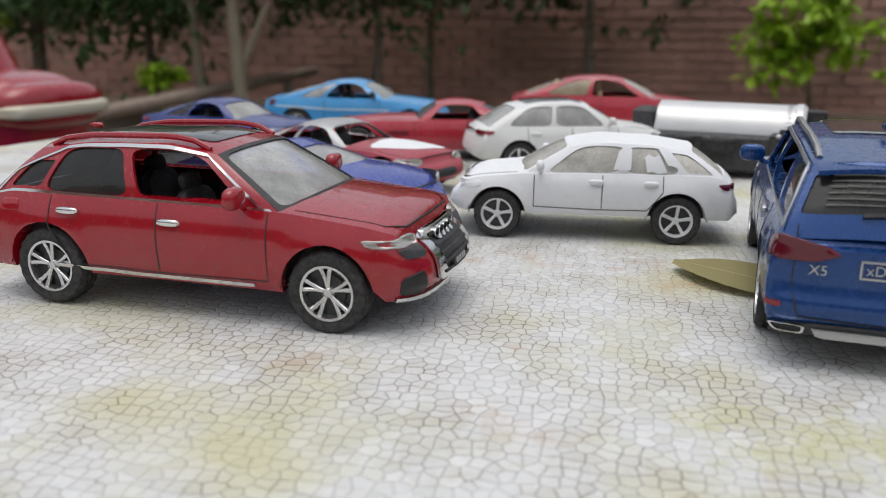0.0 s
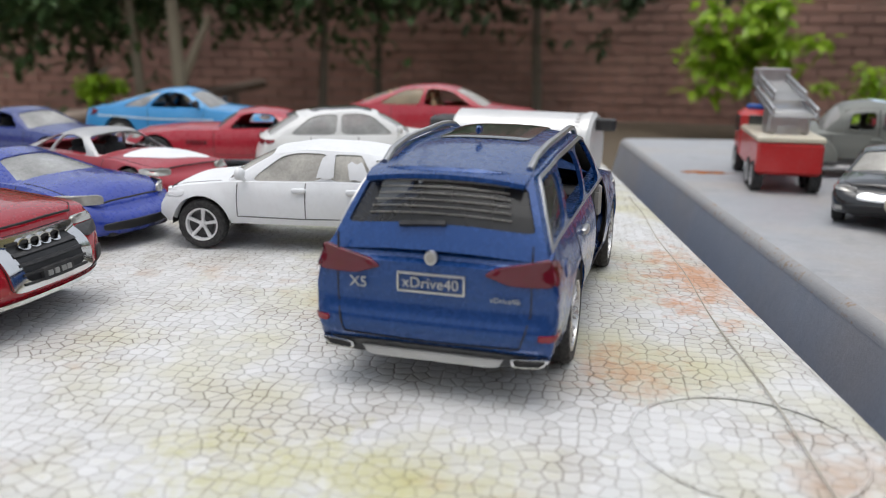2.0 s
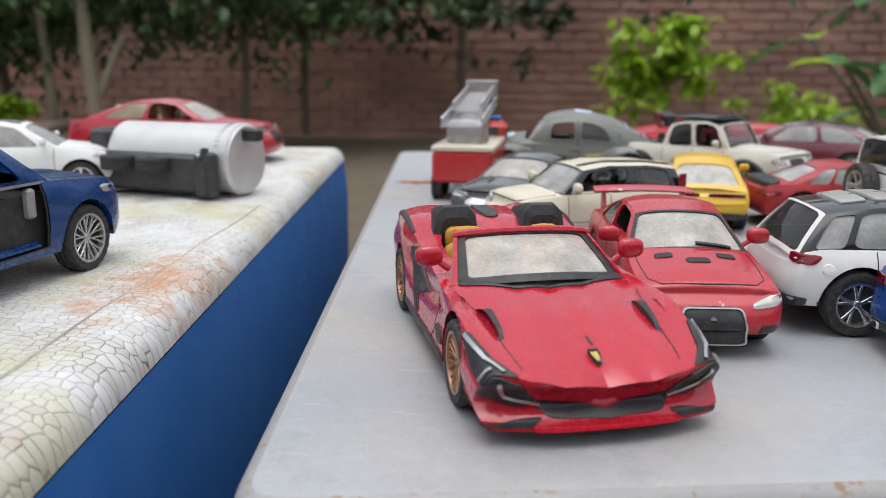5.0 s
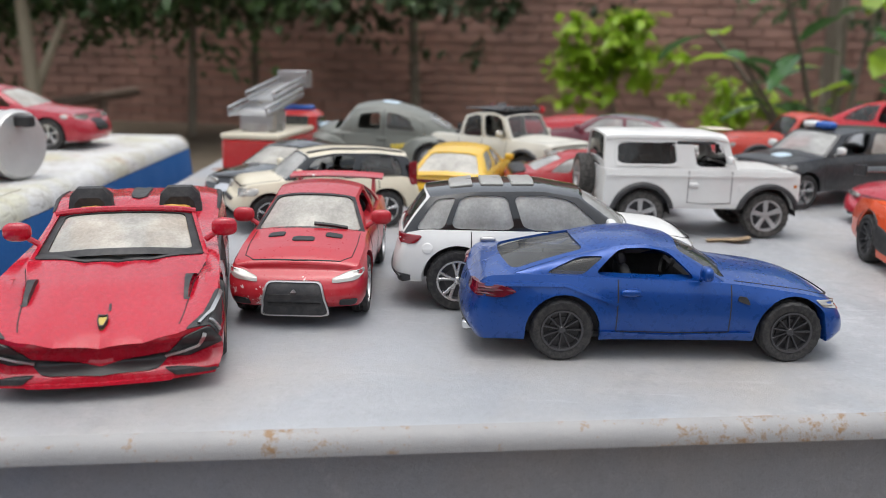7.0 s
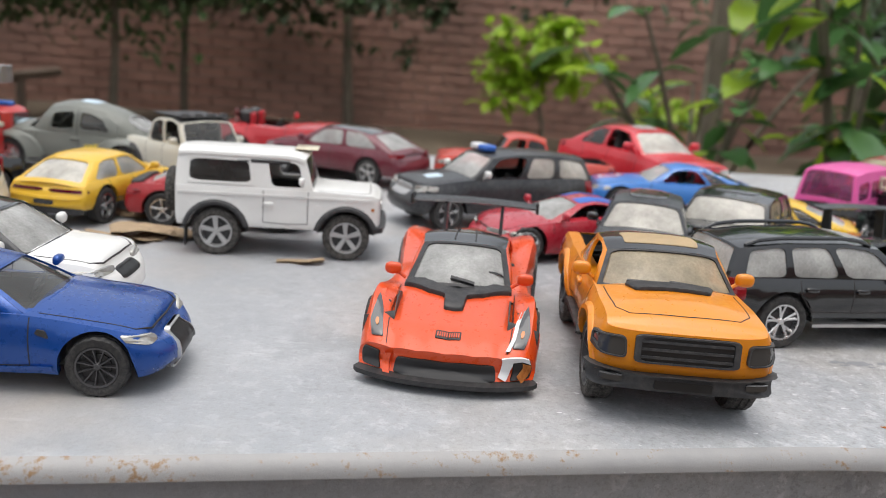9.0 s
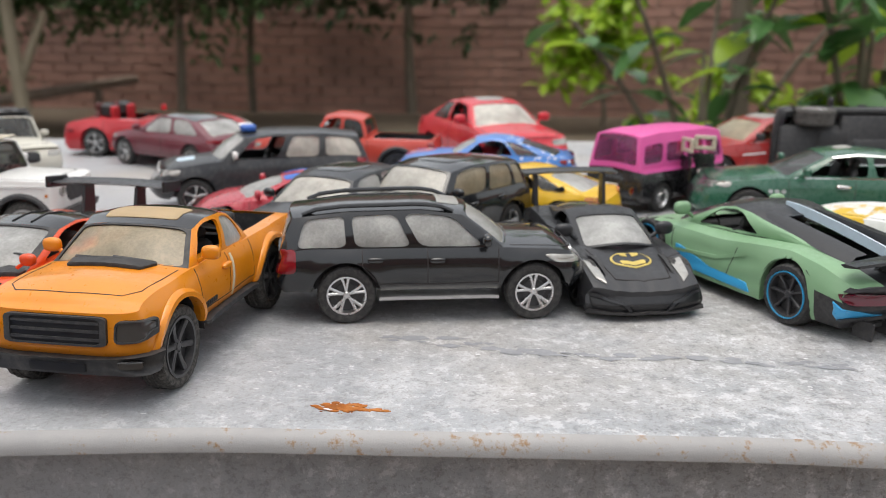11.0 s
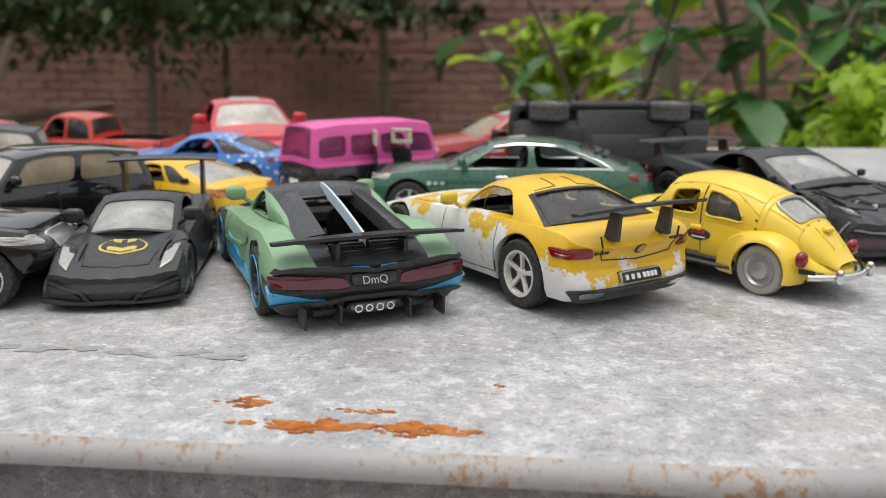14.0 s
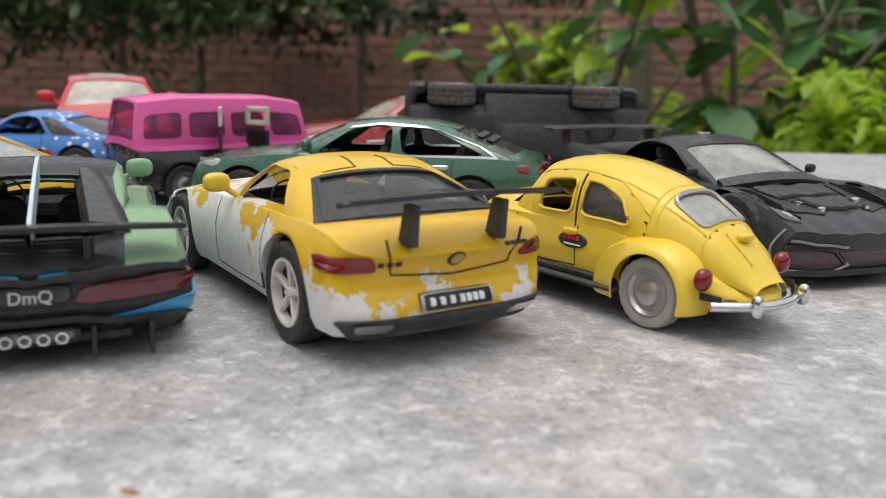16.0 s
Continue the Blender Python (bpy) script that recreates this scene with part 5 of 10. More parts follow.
g.fan(ids[0], (mid.x, mid.y, 0), flip=True)
part("lid", g, MAT["foam"], foam_box, "dirty white polystyrene lid with fused beads", angle=60)
g = Geo()
low = [(p[0], p[1], -0.0125) for p in rows[-2]]
g.grid([low, [(p[0] + 0.003 * q.x, p[1], -0.04) for p, q in zip(rows[-2], norm)], [(p[0] + 0.003 * q.x, p[1], GROUND) for p, q in zip(rows[-2], norm)]], close_v=True)
part("side_band", g, MAT["navy_foam"], foam_box, "dark blue printed side of the box")


def foam_ring(x, y, r, d=0.0016):
    """A moulded ejector mark: a shallow round groove in the lid."""
    g = Geo()
    rows = []
    for i in range(40):
        a = 2 * math.pi * i / 40
        rr = r * (1 + 0.012 * math.sin(3 * a))
        ca, sa = math.cos(a), math.sin(a)
        rows.append([(x + (rr + k) * ca, y + (rr + k) * sa, h) for k, h in ((-0.0005, 0.0), (-0.0001, 0.00022), (0.0001, 0.00022), (0.0005, 0.0))])
    g.grid(rows, close_u=True)
    part("moulding_ring", g, MAT["foam"], foam_box)


foam_ring(0.224, 0.116, 0.0175)
foam_ring(0.3805, 0.163, 0.0235)
foam_ring(0.3765, 0.335, 0.0105)
foam_ring(0.165, 0.118, 0.007)
g = Geo()
pts = [(lerp(0.398, 0.376, t) + 0.0007 * math.sin(23 * t), lerp(0.05, 0.45, t), 0.0006) for t in np.linspace(0, 1, 40)]
rows = [[(x - 0.0002, y, 0.0002), (x, y, 0.0006), (x + 0.0002, y, 0.0002)] for x, y, z in pts]
g.grid(rows)
part("lid_seam", g, MAT["foam_groove"], foam_box, "dirty seam line in the lid")

# the metal table
tc = [(0.4585, 0.159), (0.74, 0.205), (0.957, 0.243), (1.12, 0.2575), (1.3, 0.2605), (1.95, 0.335), (1.95, 1.08), (0.3925, 0.86)]
ring, norm, rows, mid = slab("table", tc, ZT, GROUND, 0.0058, None, "", "", shrink=-0.036)
table = thing("metal_table", Matrix.Identity(4), "grey sheet-metal table with a rust-freckled rolled edge", "table")
g = Geo()
flat = []
for st in (0.08, 0.2, 0.35, 0.5, 0.65, 0.8, 0.92, 0.98):
    flat.append([(mid.x + (p[0] - mid.x) * st, mid.y + (p[1] - mid.y) * st, ZT) for p in rows[0]])
ids = g.grid(flat + rows[:2], close_v=True)
g.fan(ids[0], (mid.x, mid.y, ZT), flip=True)
part("table_top", g, MAT["sheet_metal"], table, angle=60)
g = Geo()
g.grid(rows[1:-3], close_v=True)
part("rolled_edge", g, MAT["worn_edge"], table, "chalky rolled edge with rust freckles", angle=60)
g = Geo()
g.grid(rows[-4:], close_v=True)
part("side_sheet", g, MAT["sheet_metal"], table)


def rust_patch(x, y, sx, sy, n, seed):
    """Flaked rust: a ragged cluster of thin uneven crusts on the sheet."""
    r = random.Random(seed)
    g = Geo()
    for k in range(n * 9):
        u = r.gauss(0, 0.36)
        cx, cy = x + u * sx, y + r.gauss(0, 0.3) * sy * max(0.35, 1 - abs(u))
        s = r.uniform(0.03, 0.2) ** 1.3 * min(sx, sy * 2) * 1.15
        h = ZT + 0.00012 + 0.000003 * k
        ph = r.uniform(0, 9)
        ring = []
        for i in range(14):
            a = 2 * math.pi * i / 14
            q = s * (0.75 + 0.55 * noise.noise(Vector((math.cos(a) * 1.5 + ph, math.sin(a) * 1.5, seed))) + 0.45 * noise.noise(Vector((math.cos(a) * 5 + ph, math.sin(a) * 5, seed))))
            ring.append((cx + q * 1.7 * math.cos(a), cy + q * 0.8 * math.sin(a), h))
        low = g.add([(p[0], p[1], ZT) for p in ring])
        top = g.add(ring)
        g.f.append(tuple(top))
        g.f.extend((low[i - 1], low[i], top[i], top[i - 1]) for i in range(14))
    ob = part("rust_patch", g, MAT["rust"], table, "orange-brown rust crust on the sheet", smooth=False)
    ob["kind"] = "stuff"


rust_patch(1.171, 0.2855, 0.009, 0.006, 5, 1)
rust_patch(1.192, 0.2735, 0.016, 0.007, 10, 2)
rust_patch(1.217, 0.2745, 0.017, 0.007, 10, 3)
rust_patch(1.236, 0.3045, 0.003, 0.003, 2, 4)
rust_patch(0.994, 0.264, 0.014, 0.006, 8, 5)
rust_patch(1.203, 0.2835, 0.012, 0.003, 5, 6)
rust_patch(0.445, 0.63, 0.02, 0.018, 9, 7)


def scuff(x0, y0, x1, y1, n, width, mat, seed, label, size=1.0):
    """A broken line of thin paint flakes and scrapes on the sheet."""
    r = random.Random(seed)
    g = Geo()
    for k in range(n):
        t = r.random()
        cx, cy = lerp(x0, x1, t) + r.gauss(0, 0.002), lerp(y0, y1, t) + r.gauss(0, width)
        s, ph = size * r.uniform(0.0008, 0.0045), r.uniform(0, 9)
        ring = []
        for i in range(12):
            a = 2 * math.pi * i / 12
            q = s * (0.7 + 0.6 * noise.noise(Vector((math.cos(a) * 2 + ph, math.sin(a) * 2, seed))))
            ring.append((cx + q * 1.5 * math.cos(a), cy + q * 0.7 * math.sin(a), ZT + 0.00015 + 0.000004 * k))
        g.f.append(tuple(g.add(ring)))
    ob = part("paint_scuff", g, MAT[mat], table, label)
    ob["kind"] = "stuff"


scuff(1.035, 0.318, 1.16, 0.318, 30, 0.0016, "scuff_grey", 41, "dark grey scraped line in the paint")
scuff(0.98, 0.325, 1.05, 0.322, 16, 0.003, "scuff_grey", 42, "grey scrape")
scuff(0.86, 0.262, 1.33, 0.36, 170, 0.02, "chalk", 45, "small white paint flakes", 0.22)

# brick garden wall
WALL_Y = 6.6
wall = tagged(new("wall_north", None), "old red brick garden wall, stained and shaded", "wall", kind="structure")
g = Geo()
g.box((0.8, WALL_Y + 0.13, GROUND + 1.1), (18.0, 0.22, 2.3))
part("mortar_bed", g, MAT["mortar"], wall)
bl, bh, joint = 0.215, 0.065, 0.012
g = Geo()
g.box((0, 0, 0), (bl, 0.03, bh), 0.004)
brick_mesh = g.mesh("brick", MAT["brick"])
rng = random.Random(11)
rest = Geo()
near = []
for row in range(28):
    z = GROUND - 0.05 + (row + 0.5) * (bh + joint)
    for col in range(-36, 44):
        x = 0.8 + (col + (0.5 if row % 2 else 0)) * (bl + joint)
        dy = rng.uniform(-0.004, 0.006)
        if 9 <= row < 19 and -10 <= col < 20:
            near.append((x, dy, z))
        else:
            rest.box((x, WALL_Y + 0.012 + dy, z), (bl, 0.03, bh))
part("brickwork", rest, MAT["brick"], wall, smooth=False)["kind"] = "stuff"
# west end wall and plain closing walls behind the camera
for nm, c, s in (("wall_west", (-8.2, 0, GROUND + 1.1), (0.22, 13.4, 2.3)), ("wall_east", (9.9, 0, GROUND + 1.1), (0.22, 13.4, 2.3)), ("wall_south", (0.8, -6.7, GROUND + 1.1), (18, 0.22, 2.3))):
    g = Geo()
    g.box(c, s)
    tagged(part(nm, g, MAT["brick"], smooth=False), "plain brick wall closing the yard", "wall", kind="structure")


# ---- plants ----
def leaf_cloud(g, rng, centre, spread, n, size, long=1.8, droop=0.3):
    """Single leaves, each a bent blade of four faces, scattered in clumps through a volume."""
    cx, cy, cz = centre
    clumps = [(rng.gauss(0, 0.5), rng.gauss(0, 0.5), rng.gauss(0, 0.5)) for _ in range(max(3, n // 26))]
    for k in range(n):
        q = rng.choice(clumps)
        p = Vector((cx + spread[0] * (q[0] + rng.gauss(0, 0.16)), cy + spread[1] * (q[1] + rng.gauss(0, 0.16)), cz + spread[2] * (q[2] + rng.gauss(0, 0.16))))
        s = size * rng.uniform(0.6, 1.3)
        blade(g, rng, p, s, long, droop)


def blade(g, rng, p, s, long, droop, yaw=None, pitch=None):
    yaw = rng.uniform(0, 2 * math.pi) if yaw is None else yaw
    pitch = rng.uniform(-0.9, 0.5) if pitch is None else pitch
    d = Vector((math.cos(yaw) * math.cos(pitch), math.sin(yaw) * math.cos(pitch), math.sin(pitch)))
    e = Vector((-math.sin(yaw), math.cos(yaw), rng.uniform(-0.35, 0.35))).normalized()
    n = d.cross(e)
    w = s / long
    rows = []
    for t, k in ((0.0, 0.08), (0.3, 0.85), (0.62, 1.0), (0.88, 0.5), (1.0, 0.03)):
        c = p + d * s * t - Vector((0, 0, droop * s * t * t))
        rows.append([c - e * w * 0.5 * k + n * 0.12 * w * k, c, c + e * w * 0.5 * k + n * 0.12 * w * k])
    g.grid(rows)


def branchy(g, pts, r0, r1, n=8):
    m = len(pts)
    g.tube(pts, [lerp(r0, r1, i / (m - 1)) for i in range(m)], n)


def tree(name, x, y, height, r, crown, leaf, n, size, label, lean=(0, 0), seed=1, bark="bark", fork=None):
    rng = random.Random(seed)
    ob = thing(name, Matrix.Translation((x, y, GROUND)), label, "tree")
    g = Geo()
    pts = [(lean[0] * t * height + 0.03 * math.sin(5 * t + seed), lean[1] * t * height + 0.03 * math.cos(4 * t + seed), height * t) for t in np.linspace(0, 1, 9)]
    branchy(g, pts, r, r * 0.45)
    for k in range(7):
        t = rng.uniform(0.35, 0.95)
        b = Vector((lean[0] * t * height, lean[1] * t * height, height * t))
        a = rng.uniform(0, 6.28)
        ln = rng.uniform(0.3, 0.8) * height * 0.4
        q = [b + Vector((math.cos(a) * ln * u, math.sin(a) * ln * u, ln * 0.7 * u * (1.2 - 0.4 * u))) for u in (0, 0.35, 0.7, 1)]
        branchy(g, q, r * 0.4, r * 0.12, 6)
    if fork:
        q = [Vector((fork[0] * u, 0, fork[1] + fork[2] * u)) for u in (0, 0.4, 0.7, 1)]
        branchy(g, q, r * 0.7, r * 0.4)
    part("trunk", g, MAT[bark], ob)
    g = Geo()
    for c, s, share in crown:
        leaf_cloud(g, rng, c, s, int(n * share), size)
    part("crown", g, MAT[leaf], ob, smooth=False)
    return ob


# trees whose low crowns hang into view before the wall, and shrubs
tree("tree", -2.15, 4.5, 2.2, 0.032, [((0.0, 0.1, 1.05), (0.8, 0.4, 0.32), 0.6), ((-0.5, -0.2, 0.8), (0.5, 0.3, 0.25), 0.4)], "leaf_mid", 2200, 0.075, "slim pale-barked tree with mid-green leaves", (0.0, 0), 1, "pale_bark")
tree("tree", -1.83, 4.4, 2.2, 0.042, [((0.35, 0.2, 1.08), (0.8, 0.4, 0.28), 1.0)], "leaf_mid", 1700, 0.075, "forked pale-barked tree with sparse leaves", (0.02, 0), 2, "pale_bark", (0.2, 0.28, 0.4))
tree("tree", 0.1, 6.35, 2.4, 0.04, [((-0.7, -0.4, 1.12), (0.9, 0.3, 0.3), 0.5), ((0.0, -0.4, 1.0), (0.35, 0.2, 0.25), 0.2), ((0.56, -0.4, 0.86), (0.16, 0.12, 0.2), 0.09), ((1.3, -0.4, 1.12), (0.7, 0.3, 0.16), 0.21)], "leaf_dark", 2600, 0.085, "dark-leaved tree with a thin straight trunk", (0, 0), 3)
tree("tree", -1.05, 6.1, 2.4, 0.03, [((0, -0.3, 1.05), (1.0, 0.4, 0.3), 1.0)], "leaf_dark", 2000, 0.085, "dark-leaved tree close to the brick wall", (0, 0), 4)
tree("tree", 3.6, 5.6, 2.6, 0.07, [((0.0, 0, 0.95), (0.9, 0.4, 0.25), 0.5), ((0.6, 0.0, 0.8), (0.8, 0.3, 0.35), 0.5)], "leaf_dark", 1900, 0.09, "thick-trunked tree with dark leaves", (0, 0), 5)
tree("tree", -3.5, 4.9, 2.4, 0.05, [((0, 0, 0.85), (0.9, 0.5, 0.4), 1.0)], "leaf_mid", 2800, 0.08, "bushy tree with mid-green leaves", (0, 0), 6)
tree("tree", -1.25, 5.2, 2.3, 0.03, [((-0.2, 0, 0.86), (1.0, 0.35, 0.3), 0.6), ((0.4, 0, 1.05), (0.7, 0.3, 0.2), 0.4)], "leaf_mid", 2700, 0.07, "bushy grey-green tree before the brick wall", (0, 0), 31)
tree("tree", -2.75, 5.0, 2.3, 0.03, [((0, 0, 0.78), (0.9, 0.35, 0.32), 1.0)], "leaf_mid", 2300, 0.07, "leafy young tree with hanging branches", (0, 0), 32)
tree("bush", 1.46, 5.5, 0.5, 0.018, [((-0.1, 0, 0.5), (0.34, 0.2, 0.2), 0.6), ((0.08, 0, 0.7), (0.3, 0.15, 0.14), 0.4)], "leaf_lime", 800, 0.095, "bright lime-green shrub before the wall", (0, 0), 7)
tree("bush", 2.25, 5.5, 0.4, 0.02, [((0, 0, 0.26), (0.36, 0.3, 0.13), 1.0)], "leaf_lime", 480, 0.07, "low spreading lime-green shrub", (0, 0), 8)
tree("bush", -2.2, 4.2, 0.4, 0.02, [((0, 0, 0.26), (0.16, 0.12, 0.1), 1.0)], "leaf_lime", 240, 0.06, "small yellow-green shrub by the trees", (0, 0), 9)
tree("bush", -4.2, 4.4, 0.5, 0.02, [((0, 0, 0.6), (0.5, 0.3, 0.25), 1.0)], "leaf_lime", 700, 0.07, "bright green shrub at the yard's edge", (0, 0), 12)


def big_leaf_plant(x, y, seed, n, label, height=0.9, size=0.12, leaf="leaf_glossy", spread=0.28):
    """A shrub of large single leaves on arching stems."""
    rng = random.Random(seed)
    ob = thing("shrub", Matrix.Translation((x, y, GROUND)), label, "plant")
    g = Geo()
    tips = []
    for k in range(9):
        a = rng.uniform(0, 6.28)
        ln = height * rng.uniform(0.65, 1.05)
        pts = [Vector((math.cos(a) * spread * u * u, math.sin(a) * spread * 0.7 * u * u, ln * u)) for u in np.linspace(0, 1, 7)]
        branchy(g, pts, 0.011, 0.004, 6)
        tips.append(pts)
    part("stem", g, MAT["bark"], ob)
    for k in range(n):
        pts = rng.choice(tips)
        i = rng.randint(3, 6)
        g = Geo()
        blade(g, rng, pts[i] + Vector((rng.gauss(0, 0.012), rng.gauss(0, 0.012), 0)), size * rng.uniform(0.6, 1.25), rng.uniform(1.7, 2.2), 0.35, pitch=rng.uniform(-0.5, 0.5))
        part("leaf", g, MAT["leaf_lime" if rng.random() < 0.28 else leaf], ob)
    return ob


big_leaf_plant(1.4, 1.85, 21, 90, "shrub of large glossy dark green leaves", 0.8, 0.1)
big_leaf_plant(1.7, 1.78, 22, 150, "shrub of large glossy leaves with woody stems", 0.86, 0.125)
big_leaf_plant(2.02, 1.95, 25, 150, "tall shrub of dark glossy leaves", 0.95, 0.125, spread=0.36)
tree("tree", 1.56, 2.35, 1.9, 0.035, [((0.1, 0.1, 1.1), (0.5, 0.35, 0.3), 0.6), ((0.6, 0.2, 0.95), (0.4, 0.3, 0.3), 0.4)], "leaf_glossy", 700, 0.1, "grey-brown trunked garden tree with glossy leaves", (0.0, 0.02), 26, "bark")
tree("bush", 1.85, 1.5, 0.42, 0.015, [((0.0, 0, 0.46), (0.17, 0.14, 0.09), 0.5), ((0.24, 0.05, 0.56), (0.18, 0.14, 0.13), 0.5)], "leaf_lime", 3000, 0.032, "bright yellow-green hedge bush", (0, 0), 23)

# long weathered pole resting along the yard, and two short posts under it
pole = thing("bamboo_pole", pose(-2.1, 2.4, -0.33), "long weathered grey-brown bamboo pole lying on posts", "pole")
g = Geo()
pts = [Vector((0.15, 3.6, 0.11)) * t for t in np.linspace(0, 1, 22)]
g.tube(pts, [0.034 + (0.005 if i % 5 == 0 else 0) for i in range(22)], 14)
part("cane", g, MAT["bamboo"], pole)
for t in (0.12, 0.86):
    q = Vector((0.15, 3.6, 0.11)) * t
    g = Geo()
    g.tube([(q.x, q.y, q.z - 0.02), (q.x, q.y, GROUND + 0.06)], 0.03, 10)
    part("post", g, MAT["bamboo"], pole)


# ---- toy cars: common shapes ----
def q4(x0, x1, z0, z1, s0=0.0, s1=0.0):
    """A four-cornered outline; s0, s1 shift the upper corners."""
    return [(x0, z0), (x1, z0), (x1 + s1, z1), (x0 + s0, z1)]


SUV = dict(L=0.15, W=0.06, H=0.052, wr=0.0118, ww=0.0072, fx=0.185, rx=0.79, sill=0.0105, sh=[(0, 0.47), (0.04, 0.56), (0.1, 0.6), (0.28, 0.655), (0.6, 0.665), (0.9, 0.67), (0.97, 0.6), (1, 0.5)],
           cab=(0.27, 0.41, 0.86, 0.965), roof=[(0, 0.95), (0.25, 1.0), (0.7, 0.985), (1, 0.93)], rw=0.72, wins=((0.08, 0.45), (0.49, 0.78), (0.81, 0.94)), seats=4, nd=0.1, nt=0.055,
           doors=(0.3, 0.53, 0.75), handles=((0.5, 0.57), (0.71, 0.58)), mirror="black_plastic", rbow=0.012, rearlo=0.2)
SEDAN = dict(L=0.13, W=0.052, H=0.039, wr=0.0098, ww=0.006, fx=0.19, rx=0.79, sill=0.0075, sh=[(0, 0.47), (0.05, 0.57), (0.28, 0.66), (0.6, 0.68), (0.85, 0.69), (0.97, 0.66), (1, 0.56)], cab=(0.29, 0.43, 0.72, 0.88),
             roof=[(0, 0.95), (0.35, 1.0), (0.75, 0.98), (1, 0.93)], rw=0.7, wins=((0.08, 0.48), (0.52, 0.86)), doors=(0.32, 0.54, 0.74), mirror=None, seats=4, rbow=0.03)
COUPE = dict(SEDAN, H=0.0365, cab=(0.34, 0.47, 0.68, 0.9), wins=((0.1, 0.58), (0.62, 0.84)), doors=(0.35, 0.64), seats=2, rw=0.68)
SUPER = dict(L=0.14, W=0.062, H=0.034, wr=0.0108, ww=0.0082, fx=0.19, rx=0.79, sill=0.0055, sh=[(0, 0.36), (0.06, 0.46), (0.2, 0.62), (0.3, 0.66), (0.6, 0.74), (0.85, 0.78), (0.97, 0.74), (1, 0.64)], cab=(0.27, 0.45, 0.62, 0.86),
             roof=[(0, 0.95), (0.4, 1.0), (0.8, 0.97), (1, 0.92)], rw=0.58, wins=((0.12, 0.66),), doors=(0.32, 0.6), seats=2, nd=0.14, nt=0.06, pn=2.2, crown=0.003, rcrown=0.002, flare=0.0016, bow=0.05, wheel="starlow", rim="dark_alloy")


def headlamps(z0, z1, a0=0.42, a1=1.0, mat="lamp_clear"):
    return ("headlamp", "f", mat, [(a0, z0 + 0.01), (a1 + 0.12, z0 + 0.03), (a1 + 0.16, z1), (a0 + 0.02, z1 - 0.01)], dict(r=0.3))


def taillamps(z0, z1, a0=0.5, a1=1.0, mat="lamp_red"):
    return ("tail_lamp", "r", mat, [(a0, z0), (a1 + 0.1, z0 + 0.01), (a1 + 0.18, z1), (a0, z1)], dict(r=0.3))


def slats(car, kind, mat, a, zs, width, off=0.0012):
    for z in zs:
        car.strip("grille_bar", kind, mat, [(-a, z), (0, z), (a, z)], width, off)


WEDGE = dict(SUPER, lines=False, nd=0.05, nt=0.03, pn=2.6, pt=3.0, fin=[(0.1, 0.0), (0.2, -0.004), (0.3, 0.01), (0.45, 0.0)], rin=[(0.15, 0.03), (0.3, 0.0), (0.45, 0.012), (0.7, 0.0)])


def ring_pts(x, y, rx, ry, n=13):
    return [(x + rx * math.cos(t), y + ry * math.sin(t)) for t in np.linspace(0, 2 * math.pi, n)[:-1]]


# ---- on the polystyrene box ----
c = ToyCar("toy_car", (0.1265, 0.209, 0), -4.6, "glossy red toy SUV with chrome window lines", **dict(
    SUV, L=0.149, W=0.063, H=0.0508, fx=0.19, rx=0.8, paint="red", wr=0.0119, ww=0.0078, wheel="twin", rim="alloy", openw=(0,), interior="dark_trim", mirror="red", mirror_at=(0.36, 0.0), mirror_size=1.1, roofrails="red",
    cab=(0.285, 0.44, 0.85, 0.955), rw=0.72, handlemat="chrome", screenmat="black_plastic", rearglassmat="tint_glass", screenglass="haze_glass", glass="tint_glass",
    wins=((0.1, 0.45), (0.49, 0.79), (0.81, 0.93, 0.14, 0.66)), doors=(0.31, 0.545, 0.79), handles=((0.515, 0.56), (0.745, 0.585)), roofmat=None,
    decals=[("headlamp", "f", "lamp_clear", [(0.6, 0.5), (1.05, 0.505), (1.12, 0.545), (0.62, 0.55)]), ("headlamp_bezel", "f", "bumper_black", [(0.6, 0.43), (0.88, 0.44), (0.96, 0.5), (0.58, 0.495)]),
            ("grille", "f", "grille", [(-0.5, 0.27), (0.5, 0.27), (0.56, 0.5), (0.5, 0.55), (-0.5, 0.55), (-0.56, 0.5)], dict(one=1, off=0.0008, rim=("chrome", 0.28), r=0.12)),
            ("air_intake", "f", "grille", [(0.64, 0.225), (0.93, 0.235), (0.93, 0.345), (0.7, 0.37)]), ("number_plate", "f", "black_plastic", q4(-0.2, 0.2, 0.3, 0.37), dict(one=1, off=0.0018, r=0.1)),
            ("sunroof", "q", "sunroof", [(0.1, 0.66), (0.1, -0.66), (0.78, -0.62), (0.78, 0.62)], dict(one=1, off=0.0005, r=0.1)), ("tail_lamp", "r", "lamp_red", [(0.4, 0.55), (1.1, 0.55), (1.16, 0.63), (0.4, 0.61)]),
            ("fuel_cap", "s", "red", q4(0.865, 0.905, 0.56, 0.63), dict(off=0.0002, depth=0.0004))],
    strips=[("window_chrome", "c", "chrome", [(0.02, 0.035), (0.5, 0.03), (0.97, 0.05)], 0.0011, 0.0005), ("window_chrome", "c", "chrome", [(0.05, 0.06), (0.06, 0.94), (0.5, 0.955), (0.8, 0.93), (0.965, 0.5), (0.97, 0.06)], 0.0012, 0.0005),
            ("sill_chrome", "s", "chrome", [(0.34, 0.235), (0.6, 0.235), (0.78, 0.25)], 0.0012, 0.0006), ("lip", "f", "chrome", [(0, 0.2), (0.6, 0.2), (0.95, 0.215)], 0.0012, 0.0009)]))
